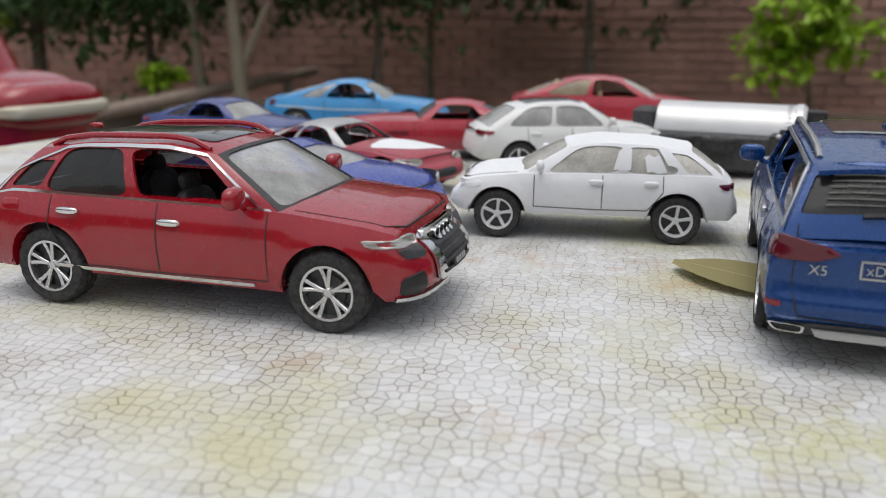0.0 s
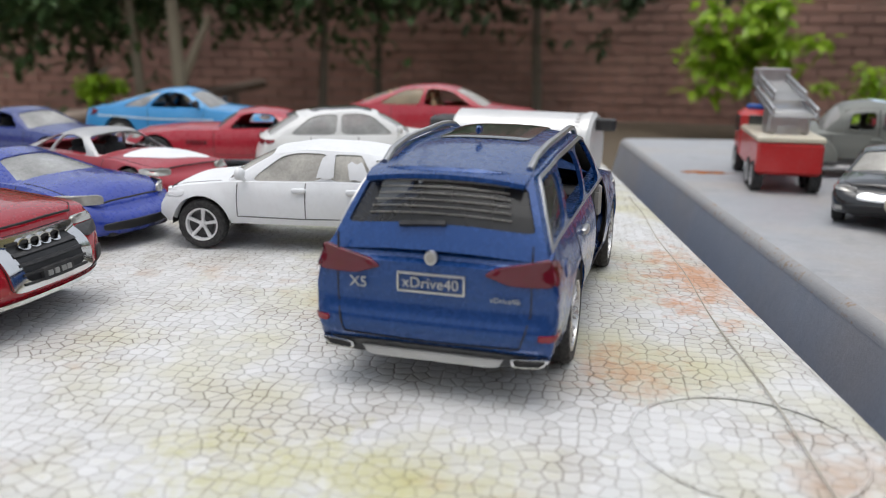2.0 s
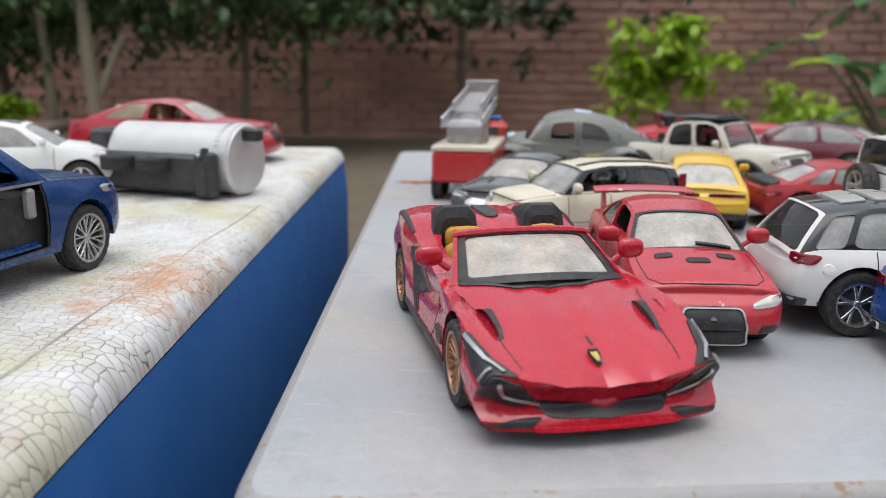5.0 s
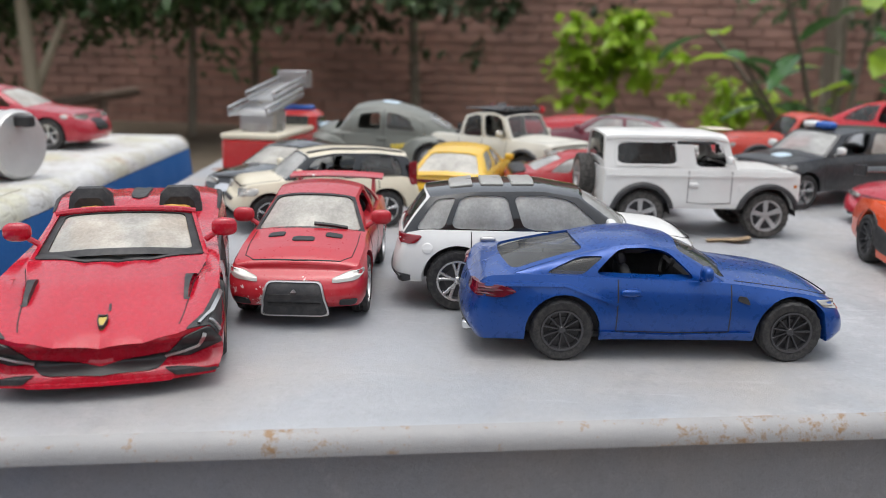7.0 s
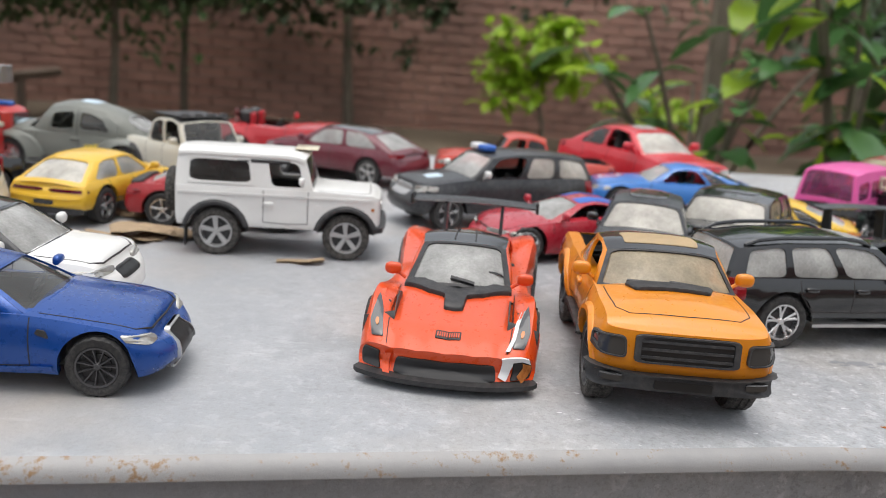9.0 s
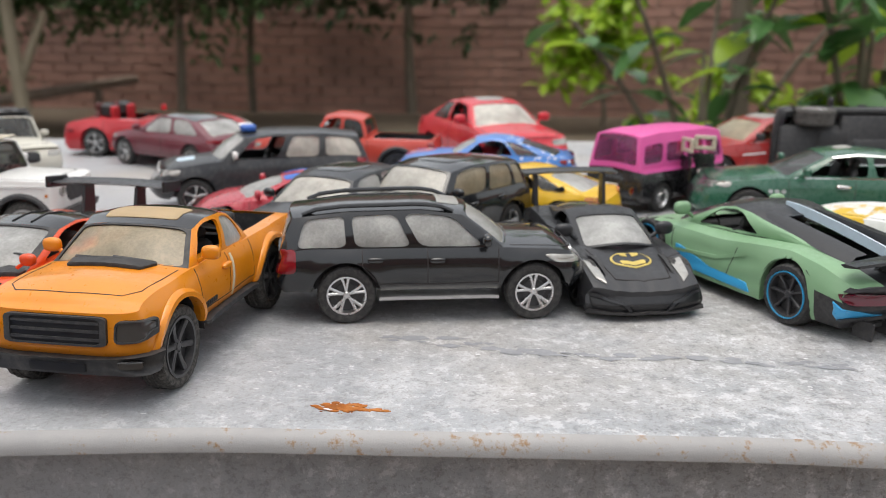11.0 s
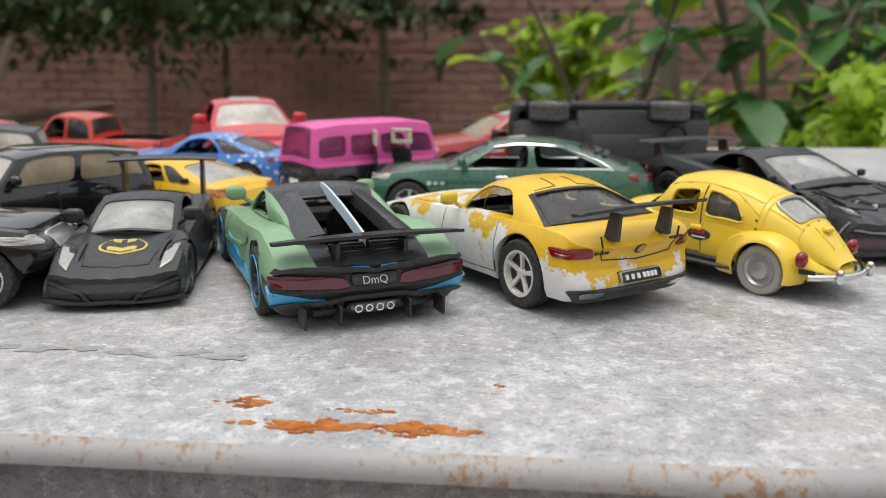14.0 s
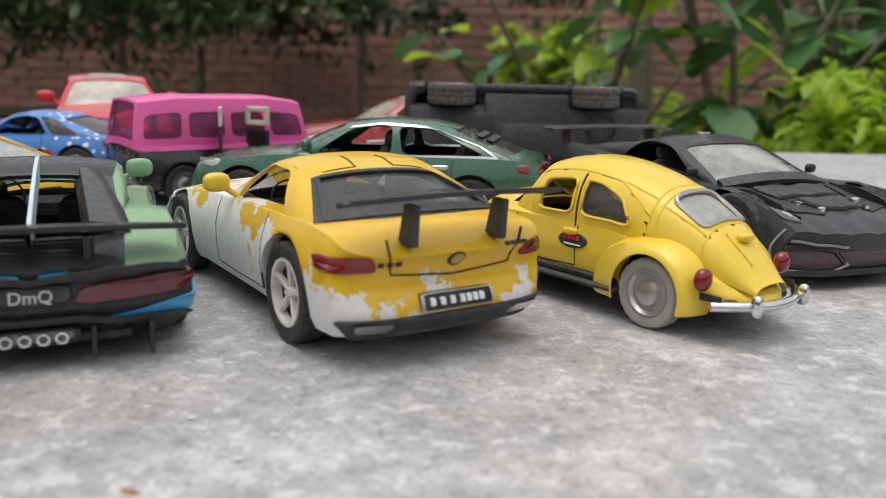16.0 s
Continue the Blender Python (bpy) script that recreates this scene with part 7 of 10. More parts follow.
# ---- on the metal table ----
T = ZT
c = LineCar("toy_car", (0.5185, 0.268, T), -73, "bright red open-topped toy supercar with gold-trimmed seats", **dict(
    WEDGE, L=0.148, W=0.064, H=0.0388, wr=0.0115, ww=0.0085, fx=0.2, rx=0.8, paint="bright_red", open_top=True, cab=(0.36, 0.5, 0.62, 0.66), interior="dark_trim", seatmat="gold_seat", wheel="meshlow", rim="bronze_alloy", mirror="bright_red", mirror_at=(0.42, 0.06), mirror_size=1.05,
    nd=0.035, fin=[(0.1, -0.004), (0.17, 0.0), (0.24, 0.026), (0.32, 0.018), (0.4, -0.004)], rw=0.73,
    lines7=[
        [(0, 0, 0.35), (0.06, 0, 0.44), (0.2, 0, 0.6), (0.36, 0, 0.7), (0.62, 0, 0.78), (0.74, 0, 0.9), (0.9, 0, 0.9), (1, 0, 0.78)],
        [(0, 0.34, 0.38), (0.06, 0.34, 0.455), (0.2, 0.3, 0.6), (0.36, 0.3, 0.7), (0.62, 0.35, 0.78), (0.74, 0.35, 0.9), (0.9, 0.35, 0.9), (1, 0.35, 0.78)],
        [(0, 0.6, 0.43), (0.06, 0.65, 0.49), (0.2, 0.7, 0.58), (0.34, 0.84, 0.66), (0.62, 0.8, 0.75), (0.74, 0.6, 0.93), (0.9, 0.55, 0.93), (1, 0.55, 0.8)],
        [(0, 0.87, 0.46), (0.1, 0.93, 0.56), (0.2, 0.95, 0.66), (0.34, 0.94, 0.67), (0.5, 0.9, 0.7), (0.65, 0.9, 0.76), (0.78, 0.93, 0.88), (0.9, 0.92, 0.88), (1, 0.86, 0.76)],
        [(0, 0.96, 0.34), (0.2, 1, 0.5), (0.4, 0.91, 0.5), (0.6, 0.9, 0.52), (0.78, 1, 0.62), (1, 0.94, 0.6)],
        [(0, 0.97, 0.22), (0.2, 0.99, 0.34), (0.45, 0.97, 0.3), (0.6, 0.98, 0.28), (0.78, 1, 0.42), (1, 0.93, 0.4)],
        [(0, 0.9, 0.11), (0.2, 0.95, 0.14), (0.5, 0.97, 0.13), (0.8, 0.97, 0.16), (1, 0.88, 0.22)]],
    decals=[("headlamp", "L", "black_plastic", [(0.0, 2.3), (0.0, 3.7), (0.05, 3.75), (0.14, 3.2), (0.12, 2.9), (0.04, 2.7)], dict(off=0.0005, r=0.1)), ("lamp_base", "f", "black_plastic", [(0.5, 0.26), (0.74, 0.24), (1.0, 0.3), (1.0, 0.46), (0.72, 0.42)], dict(off=0.0006, r=0.1)),
            ("front_grille", "f", "grille", [(-0.46, 0.2), (0.46, 0.2), (0.6, 0.29), (0.4, 0.305), (0, 0.26), (-0.4, 0.305), (-0.6, 0.29)], dict(one=1, off=0.0005, r=0.1)), ("corner_blade", "f", "black_plastic", [(0.52, 0.2), (0.64, 0.135), (0.98, 0.125), (1.04, 0.145), (0.9, 0.15), (0.68, 0.19)], dict(off=0.0004, r=0.06)),
            ("side_scoop", "s", "black_plastic", [(0.555, 0.25), (0.585, 0.25), (0.69, 0.7), (0.625, 0.74)], dict(off=0.0005, r=0.06)), ("scoop_panel", "s", "bumper_black", [(0.485, 0.49), (0.57, 0.41), (0.625, 0.71)], dict(off=0.0007, r=0.06)), ("sill_trim", "s", "black_plastic", q4(0.3, 0.72, 0.14, 0.22), dict(off=0.0006)), ("door_notch", "s", "black_plastic", [(0.29, 0.3), (0.34, 0.28), (0.36, 0.4), (0.31, 0.42)], dict(off=0.0005)),
            ("bonnet_badge", "t", "yellow_emblem", [(0.05, 0.03), (0.05, -0.03), (0.068, -0.065), (0.084, -0.06), (0.084, 0.06), (0.068, 0.065)], dict(one=1, off=0.0008, r=0.12, rim=("dark_trim", 0.2))),
            ("cowl_panel", "t", "black_plastic", [(0.305, 0.3), (0.305, -0.3), (0.34, -0.92), (0.385, -0.96), (0.385, 0.96), (0.34, 0.92)], dict(one=1, off=0.0006)), ("engine_cover", "t", "bumper_black", [(0.74, 0.16), (0.74, -0.16), (0.88, -0.2), (0.88, 0.2)], dict(one=1, off=0.0008)), ("deck_strake", "L", "black_plastic", [(0.7, 2.9), (0.7, 3.06), (0.97, 3.1), (0.97, 2.85)], dict(off=0.0004, r=0.08))],
    strips=[("lamp_blade", "L", "satin", [(0.004, 2.7), (0.04, 2.95), (0.12, 3.08)], 0.001, 0.0012), ("lamp_blade", "f", "satin", [(0.52, 0.27), (0.8, 0.31), (0.92, 0.42)], 0.0009, 0.0013), ("lamp_blade", "L", "satin", [(0.012, 2.95), (0.012, 3.6)], 0.0008, 0.0012), ("front_lip", "f", "bright_red", [(-0.62, 0.125), (0, 0.12), (0.62, 0.125)], 0.0014, 0.0009, 1),
            ("bonnet_gap", "L", "gap", [(0.03, 2.0), (0.15, 2.05), (0.3, 2.1)], 0.0004, 0.0001), ("door_gap", "s", "gap", [(0.37, 0.62), (0.38, 0.3), (0.42, 0.2), (0.58, 0.2)], 0.0004, 0.0001), ("scratch", "L", "black_plastic", [(0.105, 0.12), (0.13, 0.1)], 0.0006, 0.0002, 1)]))
g, pane = Geo(), Geo()
c.pane_set(c.screen, [(1, 0), (-1, 0), (-1, 1), (1, 1)], [(0.84, 0.12), (-0.84, 0.12), (-0.84, 0.94), (0.84, 0.94)], g, pane, 0.08, 1, True)
part("windscreen_frame", g, MAT["black_plastic"], c.ob)
part("windscreen", pane, MAT["dust_glass"], c.ob).visible_shadow = False
g = Geo()
g.tube([c.screen(w, 1.0, 0.0004) for w in np.linspace(1, -1, 13)], 0.0012, 8)
part("windscreen_header", g, MAT["bright_red"], c.ob)
for sg in (1, -1):
    g = Geo()
    rows = []
    for f, k in ((0.655, 0.75), (0.665, 1.0), (0.69, 1.02), (0.76, 0.85), (0.86, 0.6)):
        x, yc, z0 = c.xn - f * c.L, sg * 0.0155, 0.0275
        rows.append([(x, yc + 0.0085 * k, z0), (x, yc + 0.0068 * k, z0 + 0.0105 * k), (x, yc + 0.0042 * k, z0 + 0.0132 * k), (x, yc - 0.0042 * k, z0 + 0.0132 * k), (x, yc - 0.0068 * k, z0 + 0.0105 * k), (x, yc - 0.0085 * k, z0)])
    ids = g.grid(rows)
    g.f.append(tuple(ids[0]))
    g.f.append(tuple(reversed(ids[-1])))
    part("roll_hoop", g, MAT["black_plastic"], c.ob)
    g = Geo()
    g.blob((c.xn - 0.64 * c.L, sg * 0.0155, 0.0305), (0.004, 0.009, 0.0085), 14, 8, 3.5)
    part("headrest", g, MAT["gold_seat"], c.ob)
    c.strip("windscreen_pillar", "w", "bright_red", [(sg * 0.98, 0.0), (sg * 0.975, 0.5), (sg * 0.97, 1.0)], 0.0014, 0.0006)

c = ToyCar("toy_car", (0.574, 0.318, T), -87, "chipped red toy rally saloon with bonnet vents", **dict(
    SEDAN, L=0.12, W=0.0455, H=0.0395, paint="rally_red", screenmat="black_plastic", mirror_size=1.35, screenglass="dust_glass", glass="glass", openw=(0,), mirror="rally_red", wheel="five", rim="alloy", wr=0.0102, nd=0.07, pn=3.0, sh=[(0, 0.46), (0.05, 0.54), (0.28, 0.66), (0.6, 0.69), (0.85, 0.7), (0.97, 0.68), (1, 0.56)],
    decals=[("grille", "f", "bumper_black", [(-0.52, 0.11), (0.52, 0.11), (0.4, 0.42), (-0.4, 0.42)], dict(one=1, off=0.0007, rim=("satin", 0.06), r=0.12)), ("headlamp", "f", "lamp_clear", [(0.55, 0.4), (0.93, 0.42), (1.06, 0.51), (0.85, 0.485), (0.56, 0.44)]), ("air_intake", "f", "grille", q4(0.66, 0.92, 0.2, 0.27)),
            ("bonnet_vent", "t", "grille", [(0.16, 0.18), (0.16, -0.18), (0.19, -0.18), (0.19, 0.18)], dict(one=1)), ("bonnet_vent", "t", "grille", [(0.2, 0.34), (0.2, 0.62), (0.23, 0.62), (0.23, 0.34)]), ("badge", "f", "satin", [(0, 0.36), (0.05, 0.33), (-0.05, 0.33)], dict(one=1, off=0.0016))],
    strips=[("grille_bar", "f", "black_plastic", [(-0.36, 0.3), (0.36, 0.3)], 0.001, 0.0012, 1), ("grille_bar", "f", "black_plastic", [(-0.38, 0.22), (0.38, 0.22)], 0.001, 0.0012, 1), ("wiper", "w", "black_plastic", [(0.7, 0.08), (0.1, 0.12)], 0.0007, 0.0006, 1)]))
c.wing(-0.054, 0.0345, 0.042, 0.01, "rally_red", 0.8)

c = ToyCar("toy_car", (0.6625, 0.312, T), 3, "white toy SUV with a black roof and silver wheels", **dict(
    SUV, L=0.116, W=0.05, H=0.0445, paint="white", roofmat="black", pillar="black", wr=0.0112, ww=0.0066, wheel="twin", rim="alloy", glass="haze_glass", screenglass="haze_glass", mirror="white", handles=((0.5, 0.6), (0.7, 0.6)), handlemat="satin", rearlo=0.1, rearglassmat="tint_glass", cab=(0.27, 0.42, 0.88, 0.97), rw=0.74,
    sh=[(0, 0.5), (0.04, 0.58), (0.1, 0.62), (0.28, 0.66), (0.6, 0.66), (0.9, 0.66), (0.97, 0.62), (1, 0.5)], decals=[("tail_lamp", "r", "lamp_red", [(0.72, 0.56), (1.1, 0.55), (1.22, 0.62), (0.74, 0.635)]), headlamps(0.5, 0.58), ("rear_bumper", "r", "bumper_black", q4(-1.04, 1.04, 0.22, 0.32), dict(one=1, off=0.0006)), ("fuel_cap", "s", "white", [(0.885 + 0.018 * math.cos(t), 0.52 + 0.045 * math.sin(t)) for t in np.linspace(0, 2 * math.pi, 9)[:-1]], dict(off=0.0003, depth=0.0005, r=0.45)),
            ("grille", "f", "grille", q4(-0.4, 0.4, 0.44, 0.53), dict(one=1))], strips=[("door_mould", "s", "white", [(0.3, 0.33), (0.6, 0.33), (0.72, 0.34)], 0.0018, 0.0007)]))
for a in (0.3, 0.5, 0.7):
    c.decal("roof_panel", "q", "dull_glass", [(a, 0.62), (a, -0.62), (a + 0.15, -0.6), (a + 0.15, 0.6)], 0.0007, r=0.08)

c = ToyCar("toy_car", (0.6925, 0.266, T), 5.0, "metallic blue toy coupe with black wheels and open side windows", **dict(
    COUPE, L=0.1215, W=0.049, H=0.0362, paint="coupe_blue", wr=0.0096, sill=0.0065, ww=0.0062, openw=(0,), wheel="multi", rim="dark_alloy", glass="glass", rearglassmat="glass", screenglass="glass", mirror="coupe_blue", mirror_at=(0.41, 0.02), cab=(0.34, 0.47, 0.68, 0.9),
    sh=[(0, 0.42), (0.05, 0.53), (0.15, 0.6), (0.34, 0.68), (0.6, 0.71), (0.85, 0.74), (0.96, 0.72), (1, 0.6)], fx=0.175, rx=0.755, wins=((0.13, 0.62), (0.67, 0.85, 0.08, 0.62)), doors=(0.335, 0.62), handles=((0.59, 0.6),),
    decals=[("tail_lamp", "r", "lamp_wine", [(0.5, 0.58), (1.1, 0.55), (1.3, 0.6), (1.1, 0.66), (0.55, 0.66)], dict(off=0.0007)), ("headlamp", "f", "lamp_clear", [(0.62, 0.45), (0.95, 0.46), (1.12, 0.56), (0.75, 0.52)]), ("grille", "f", "grille", [(-0.5, 0.14), (0.5, 0.14), (0.3, 0.48), (-0.3, 0.48)], dict(one=1, off=0.0007, rim=("satin", 0.08), r=0.12)),
            ("fender_vent", "s", "black_plastic", [(0.285, 0.5), (0.32, 0.54), (0.315, 0.58), (0.295, 0.57)]), ("rear_vent", "r", "bumper_black", q4(-0.7, 0.7, 0.2, 0.3), dict(one=1))],
    strips=[("sill_crease", "s", "coupe_blue", [(0.28, 0.25), (0.5, 0.22), (0.66, 0.25)], 0.0012, 0.0007), ("shoulder_crease", "s", "coupe_blue", [(0.62, 0.5), (0.75, 0.66), (0.95, 0.66)], 0.001, 0.0005)]))
for k in (0.88, 0.95):
    c.box_part("exhaust", (c.xt + 0.002, 0.014 if k < 0.9 else -0.014, 0.0085), (0.004, 0.005, 0.003), "chrome")

c = ToyCar("toy_car", (0.7495, 0.45, T), 5, "white flat-sided toy off-roader with a spare wheel", **dict(
    SUV, L=0.105, W=0.047, H=0.054, paint="white", wr=0.0122, ww=0.0075, fx=0.17, rx=0.8, sill=0.0155, cab=(0.335, 0.385, 0.985, 0.992), roof=[(0, 0.97), (0.1, 1.0), (0.9, 1.0), (1, 0.985)], rw=0.87, nd=0.035, nt=0.02, pn=4, pt=5, bow=0.004, rbow=0.0,
    sh=[(0, 0.6), (0.03, 0.645), (0.3, 0.66), (0.6, 0.66), (1, 0.66)], sin=[(0, 0.03), (0.1, 0.0), (0.5, 0.0), (0.9, 0.0), (1, 0.02)], fin=[(0, 0.01), (0.2, 0), (1, 0.004)], rin=[(0, 0.01), (0.2, 0), (1, 0.0)], wins=((0.06, 0.3, 0.12, 0.8), (0.45, 0.9, 0.18, 0.78)), openw=(0,), glass="tint_glass", wheel="three", rim="silver_paint",
    tyre="dusty_rubber", arch_mat="bumper_black", doors=(0.36, 0.575), handles=((0.55, 0.52),), mirror="white", mirror_at=(0.39, 0.05), cside=0.0, crown=0.0012, seats=4, archgap=0.0018,
    decals=[("headlamp", "f", "lamp_clear", [(0.62 + 0.13 * math.cos(t), 0.54 + 0.05 * math.sin(t)) for t in np.linspace(0, 2 * math.pi, 9)[:-1]], dict(r=0.45, rim=("satin", 0.15))), ("grille", "f", "bumper_black", q4(-0.42, 0.42, 0.42, 0.6), dict(one=1, off=0.0006)), ("front_bumper", "f", "bumper_black", q4(-1.02, 1.02, 0.28, 0.37), dict(one=1, off=0.003, depth=0.004)),
            ("side_vent", "s", "white", q4(0.295, 0.325, 0.46, 0.53)), ("fuel_cap", "s", "white", [(0.93 + 0.015 * math.cos(t), 0.47 + 0.035 * math.sin(t)) for t in np.linspace(0, 2 * math.pi, 9)[:-1]], dict(r=0.45, off=0.0003, depth=0.0006)), ("indicator", "s", "lamp_amber", q4(0.035, 0.05, 0.5, 0.53))],
    strips=[("waist_line", "s", "white", [(0.05, 0.6), (0.5, 0.6), (0.98, 0.6)], 0.0012, 0.0006), ("roof_gutter", "c", "white", [(0.0, 0.93), (0.5, 0.94), (1.0, 0.93)], 0.0011, 0.0009), ("window_rim", "c", "white", [(0.44, 0.14), (0.91, 0.14), (0.91, 0.83), (0.44, 0.83), (0.44, 0.14)], 0.0009, 0.0005)]))
c.box_part("roof_vent", (-0.008, -0.0206, 0.0492), (0.026, 0.0008, 0.0016), "dark_trim", 0.0003)
c.box_part("roof_patch", (0.012, 0.0, 0.0553), (0.012, 0.018, 0.0006), "cream", 0.0002)
sp = wheel_meshes(0.0122, 0.0075, "three", MAT["silver_paint"], MAT["dusty_rubber"])
w = part("spare_wheel", sp[0], None, c.ob, at=pose(c.xt - 0.0045, 0.004, 0.0285, 0, 0, 90))
part("rim", sp[1], None, w)
for sg in (1, -1):
    c.box_part("mud_flap", (c.ax[1] - 0.0155, sg * 0.0205, 0.0095), (0.0008, 0.006, 0.011), "bumper_black", 0.0002)

c = LineCar("toy_car", (0.845, 0.341, T), -95, "orange toy hypercar with a huge black rear wing", **dict(
    WEDGE, L=0.147, W=0.0635, H=0.0365, shieldm=0.12, paint="orange_red", roofmat="black", pillar="orange_red", screenmat="black_plastic", wr=0.0112, ww=0.0085, wheel="multilow", rim="dark_alloy", screenglass="haze_glass", mirror="orange_red", mirror_size=0.8, mirror_at=(0.3, 0.1), openw=(0,), cab=(0.31, 0.5, 0.66, 0.86), rw=0.56,
    nd=0.06, fin=[(0.1, -0.01), (0.2, 0.012), (0.3, 0.008), (0.4, 0.0)], bow=0.03,
    lines7=[
        [(0, 0, 0.36), (0.08, 0, 0.49), (0.2, 0, 0.58), (0.3, 0, 0.64), (0.62, 0, 0.74), (0.8, 0, 0.8), (0.95, 0, 0.76), (1, 0, 0.66)],
        [(0, 0.3, 0.36), (0.08, 0.3, 0.485), (0.2, 0.3, 0.57), (0.3, 0.34, 0.64), (0.62, 0.35, 0.74), (0.8, 0.35, 0.8), (1, 0.35, 0.66)],
        [(0, 0.58, 0.35), (0.08, 0.62, 0.48), (0.2, 0.64, 0.57), (0.3, 0.66, 0.62), (0.62, 0.62, 0.7), (0.8, 0.6, 0.76), (1, 0.6, 0.64)],
        [(0, 0.84, 0.35), (0.06, 0.88, 0.5), (0.15, 0.9, 0.67), (0.22, 0.9, 0.7), (0.34, 0.84, 0.62), (0.5, 0.8, 0.6), (0.65, 0.86, 0.7), (0.8, 0.92, 0.8), (0.95, 0.88, 0.74), (1, 0.85, 0.64)],
        [(0, 0.93, 0.28), (0.15, 1, 0.5), (0.35, 0.9, 0.46), (0.5, 0.84, 0.42), (0.65, 0.92, 0.48), (0.8, 1, 0.6), (1, 0.92, 0.5)],
        [(0, 0.95, 0.2), (0.2, 0.99, 0.3), (0.5, 0.9, 0.24), (0.8, 1, 0.36), (1, 0.9, 0.36)],
        [(0, 0.92, 0.12), (0.2, 0.95, 0.13), (0.5, 0.95, 0.13), (0.8, 0.96, 0.15), (1, 0.88, 0.22)]],
    decals=[("bonnet_panel", "t", "black_plastic", [(0.17, 0.17), (0.17, -0.17), (0.235, -0.2), (0.265, -0.55), (0.295, -0.97), (0.33, -0.97), (0.33, 0.97), (0.295, 0.97), (0.265, 0.55), (0.235, 0.2)], dict(one=1, off=0.0016, depth=0.002, r=0.12)), ("headlamp", "L", "lamp_dark", [(0.025, 2.35), (0.02, 2.85), (0.06, 2.95), (0.17, 2.8), (0.11, 2.5)], dict(off=0.0006, r=0.12)), ("lamp_lens", "L", "lamp_amber", ring_pts(0.06, 2.66, 0.012, 0.08), dict(off=0.0009, r=0.4)),
            ("air_intake", "f", "grille", [(-0.58, 0.13), (0.58, 0.13), (0.54, 0.27), (-0.54, 0.27)], dict(one=1, off=0.0008, r=0.12)), ("side_intake", "f", "grille", [(0.73, 0.14), (0.95, 0.15), (0.97, 0.31), (0.76, 0.29)], dict(off=0.0008, r=0.12)), ("name_plate", "L", "grille", [(0.045, -0.0), (0.045, 0.45), (0.072, 0.45), (0.072, 0.0)], dict(off=0.0003, r=0.1)),
            ("side_scoop", "s", "black_plastic", [(0.5, 0.2), (0.72, 0.24), (0.74, 0.56), (0.6, 0.42)])],
    strips=[("flaked_paint", "L", "rough_white", [(0.015, 2.2), (0.05, 2.35), (0.1, 2.42), (0.15, 2.6)], 0.0016, 0.0008, 1), ("flaked_paint", "f", "rough_white", [(0.64, 0.16), (0.68, 0.26), (0.74, 0.33)], 0.0032, 0.0012, 1), ("flaked_paint", "f", "rough_white", [(0.7, 0.33), (0.9, 0.34), (0.98, 0.3)], 0.0024, 0.0012, 1), ("flaked_paint", "f", "rust", [(0.84, 0.15), (0.9, 0.22), (0.92, 0.28)], 0.003, 0.0014, 1),
            ("intake_pillar", "f", "orange_red", [(0.66, 0.13), (0.66, 0.3)], 0.0026, 0.0016, -1), ("bonnet_gap", "L", "gap", [(0.01, 2.2), (0.12, 2.2), (0.3, 2.1)], 0.0004, 0.0001), ("wiper", "w", "black_plastic", [(0.3, 0.06), (-0.15, 0.14)], 0.0007, 0.0008, 1), ("roof_groove", "q", "black_plastic", [(0.1, 0.25), (0.9, 0.2)], 0.0007, 0.0004)]))
g = Geo()
rows = []
for a in np.linspace(-1.05, 1.05, 25):
    p = c.at("f", a, 0.12)
    k = Vector((1.0, 0.55 * a, 0)).normalized()
    rows.append([(p.x - k.x * 0.008, p.y - k.y * 0.008, 0.0036), (p.x + k.x * 0.0035, p.y + k.y * 0.0035, 0.003), (p.x + k.x * 0.0035, p.y + k.y * 0.0035, 0.0046), (p.x - k.x * 0.008, p.y - k.y * 0.008, 0.0056)])
g.grid(rows, close_v=True)
part("splitter", g, MAT["black_plastic"], c.ob)
c.wing(-0.064, 0.0395, 0.06, 0.014, "soft_black", 0.45, 0.026, True)
for k in range(5):
    for side in (1, -1):
        c.decal("name_bar", "L", "orange_red", [(0.051, 0.03 + 0.08 * k), (0.051, 0.075 + 0.08 * k), (0.066, 0.075 + 0.08 * k), (0.066, 0.03 + 0.08 * k)], 0.0005, side, 0.1)

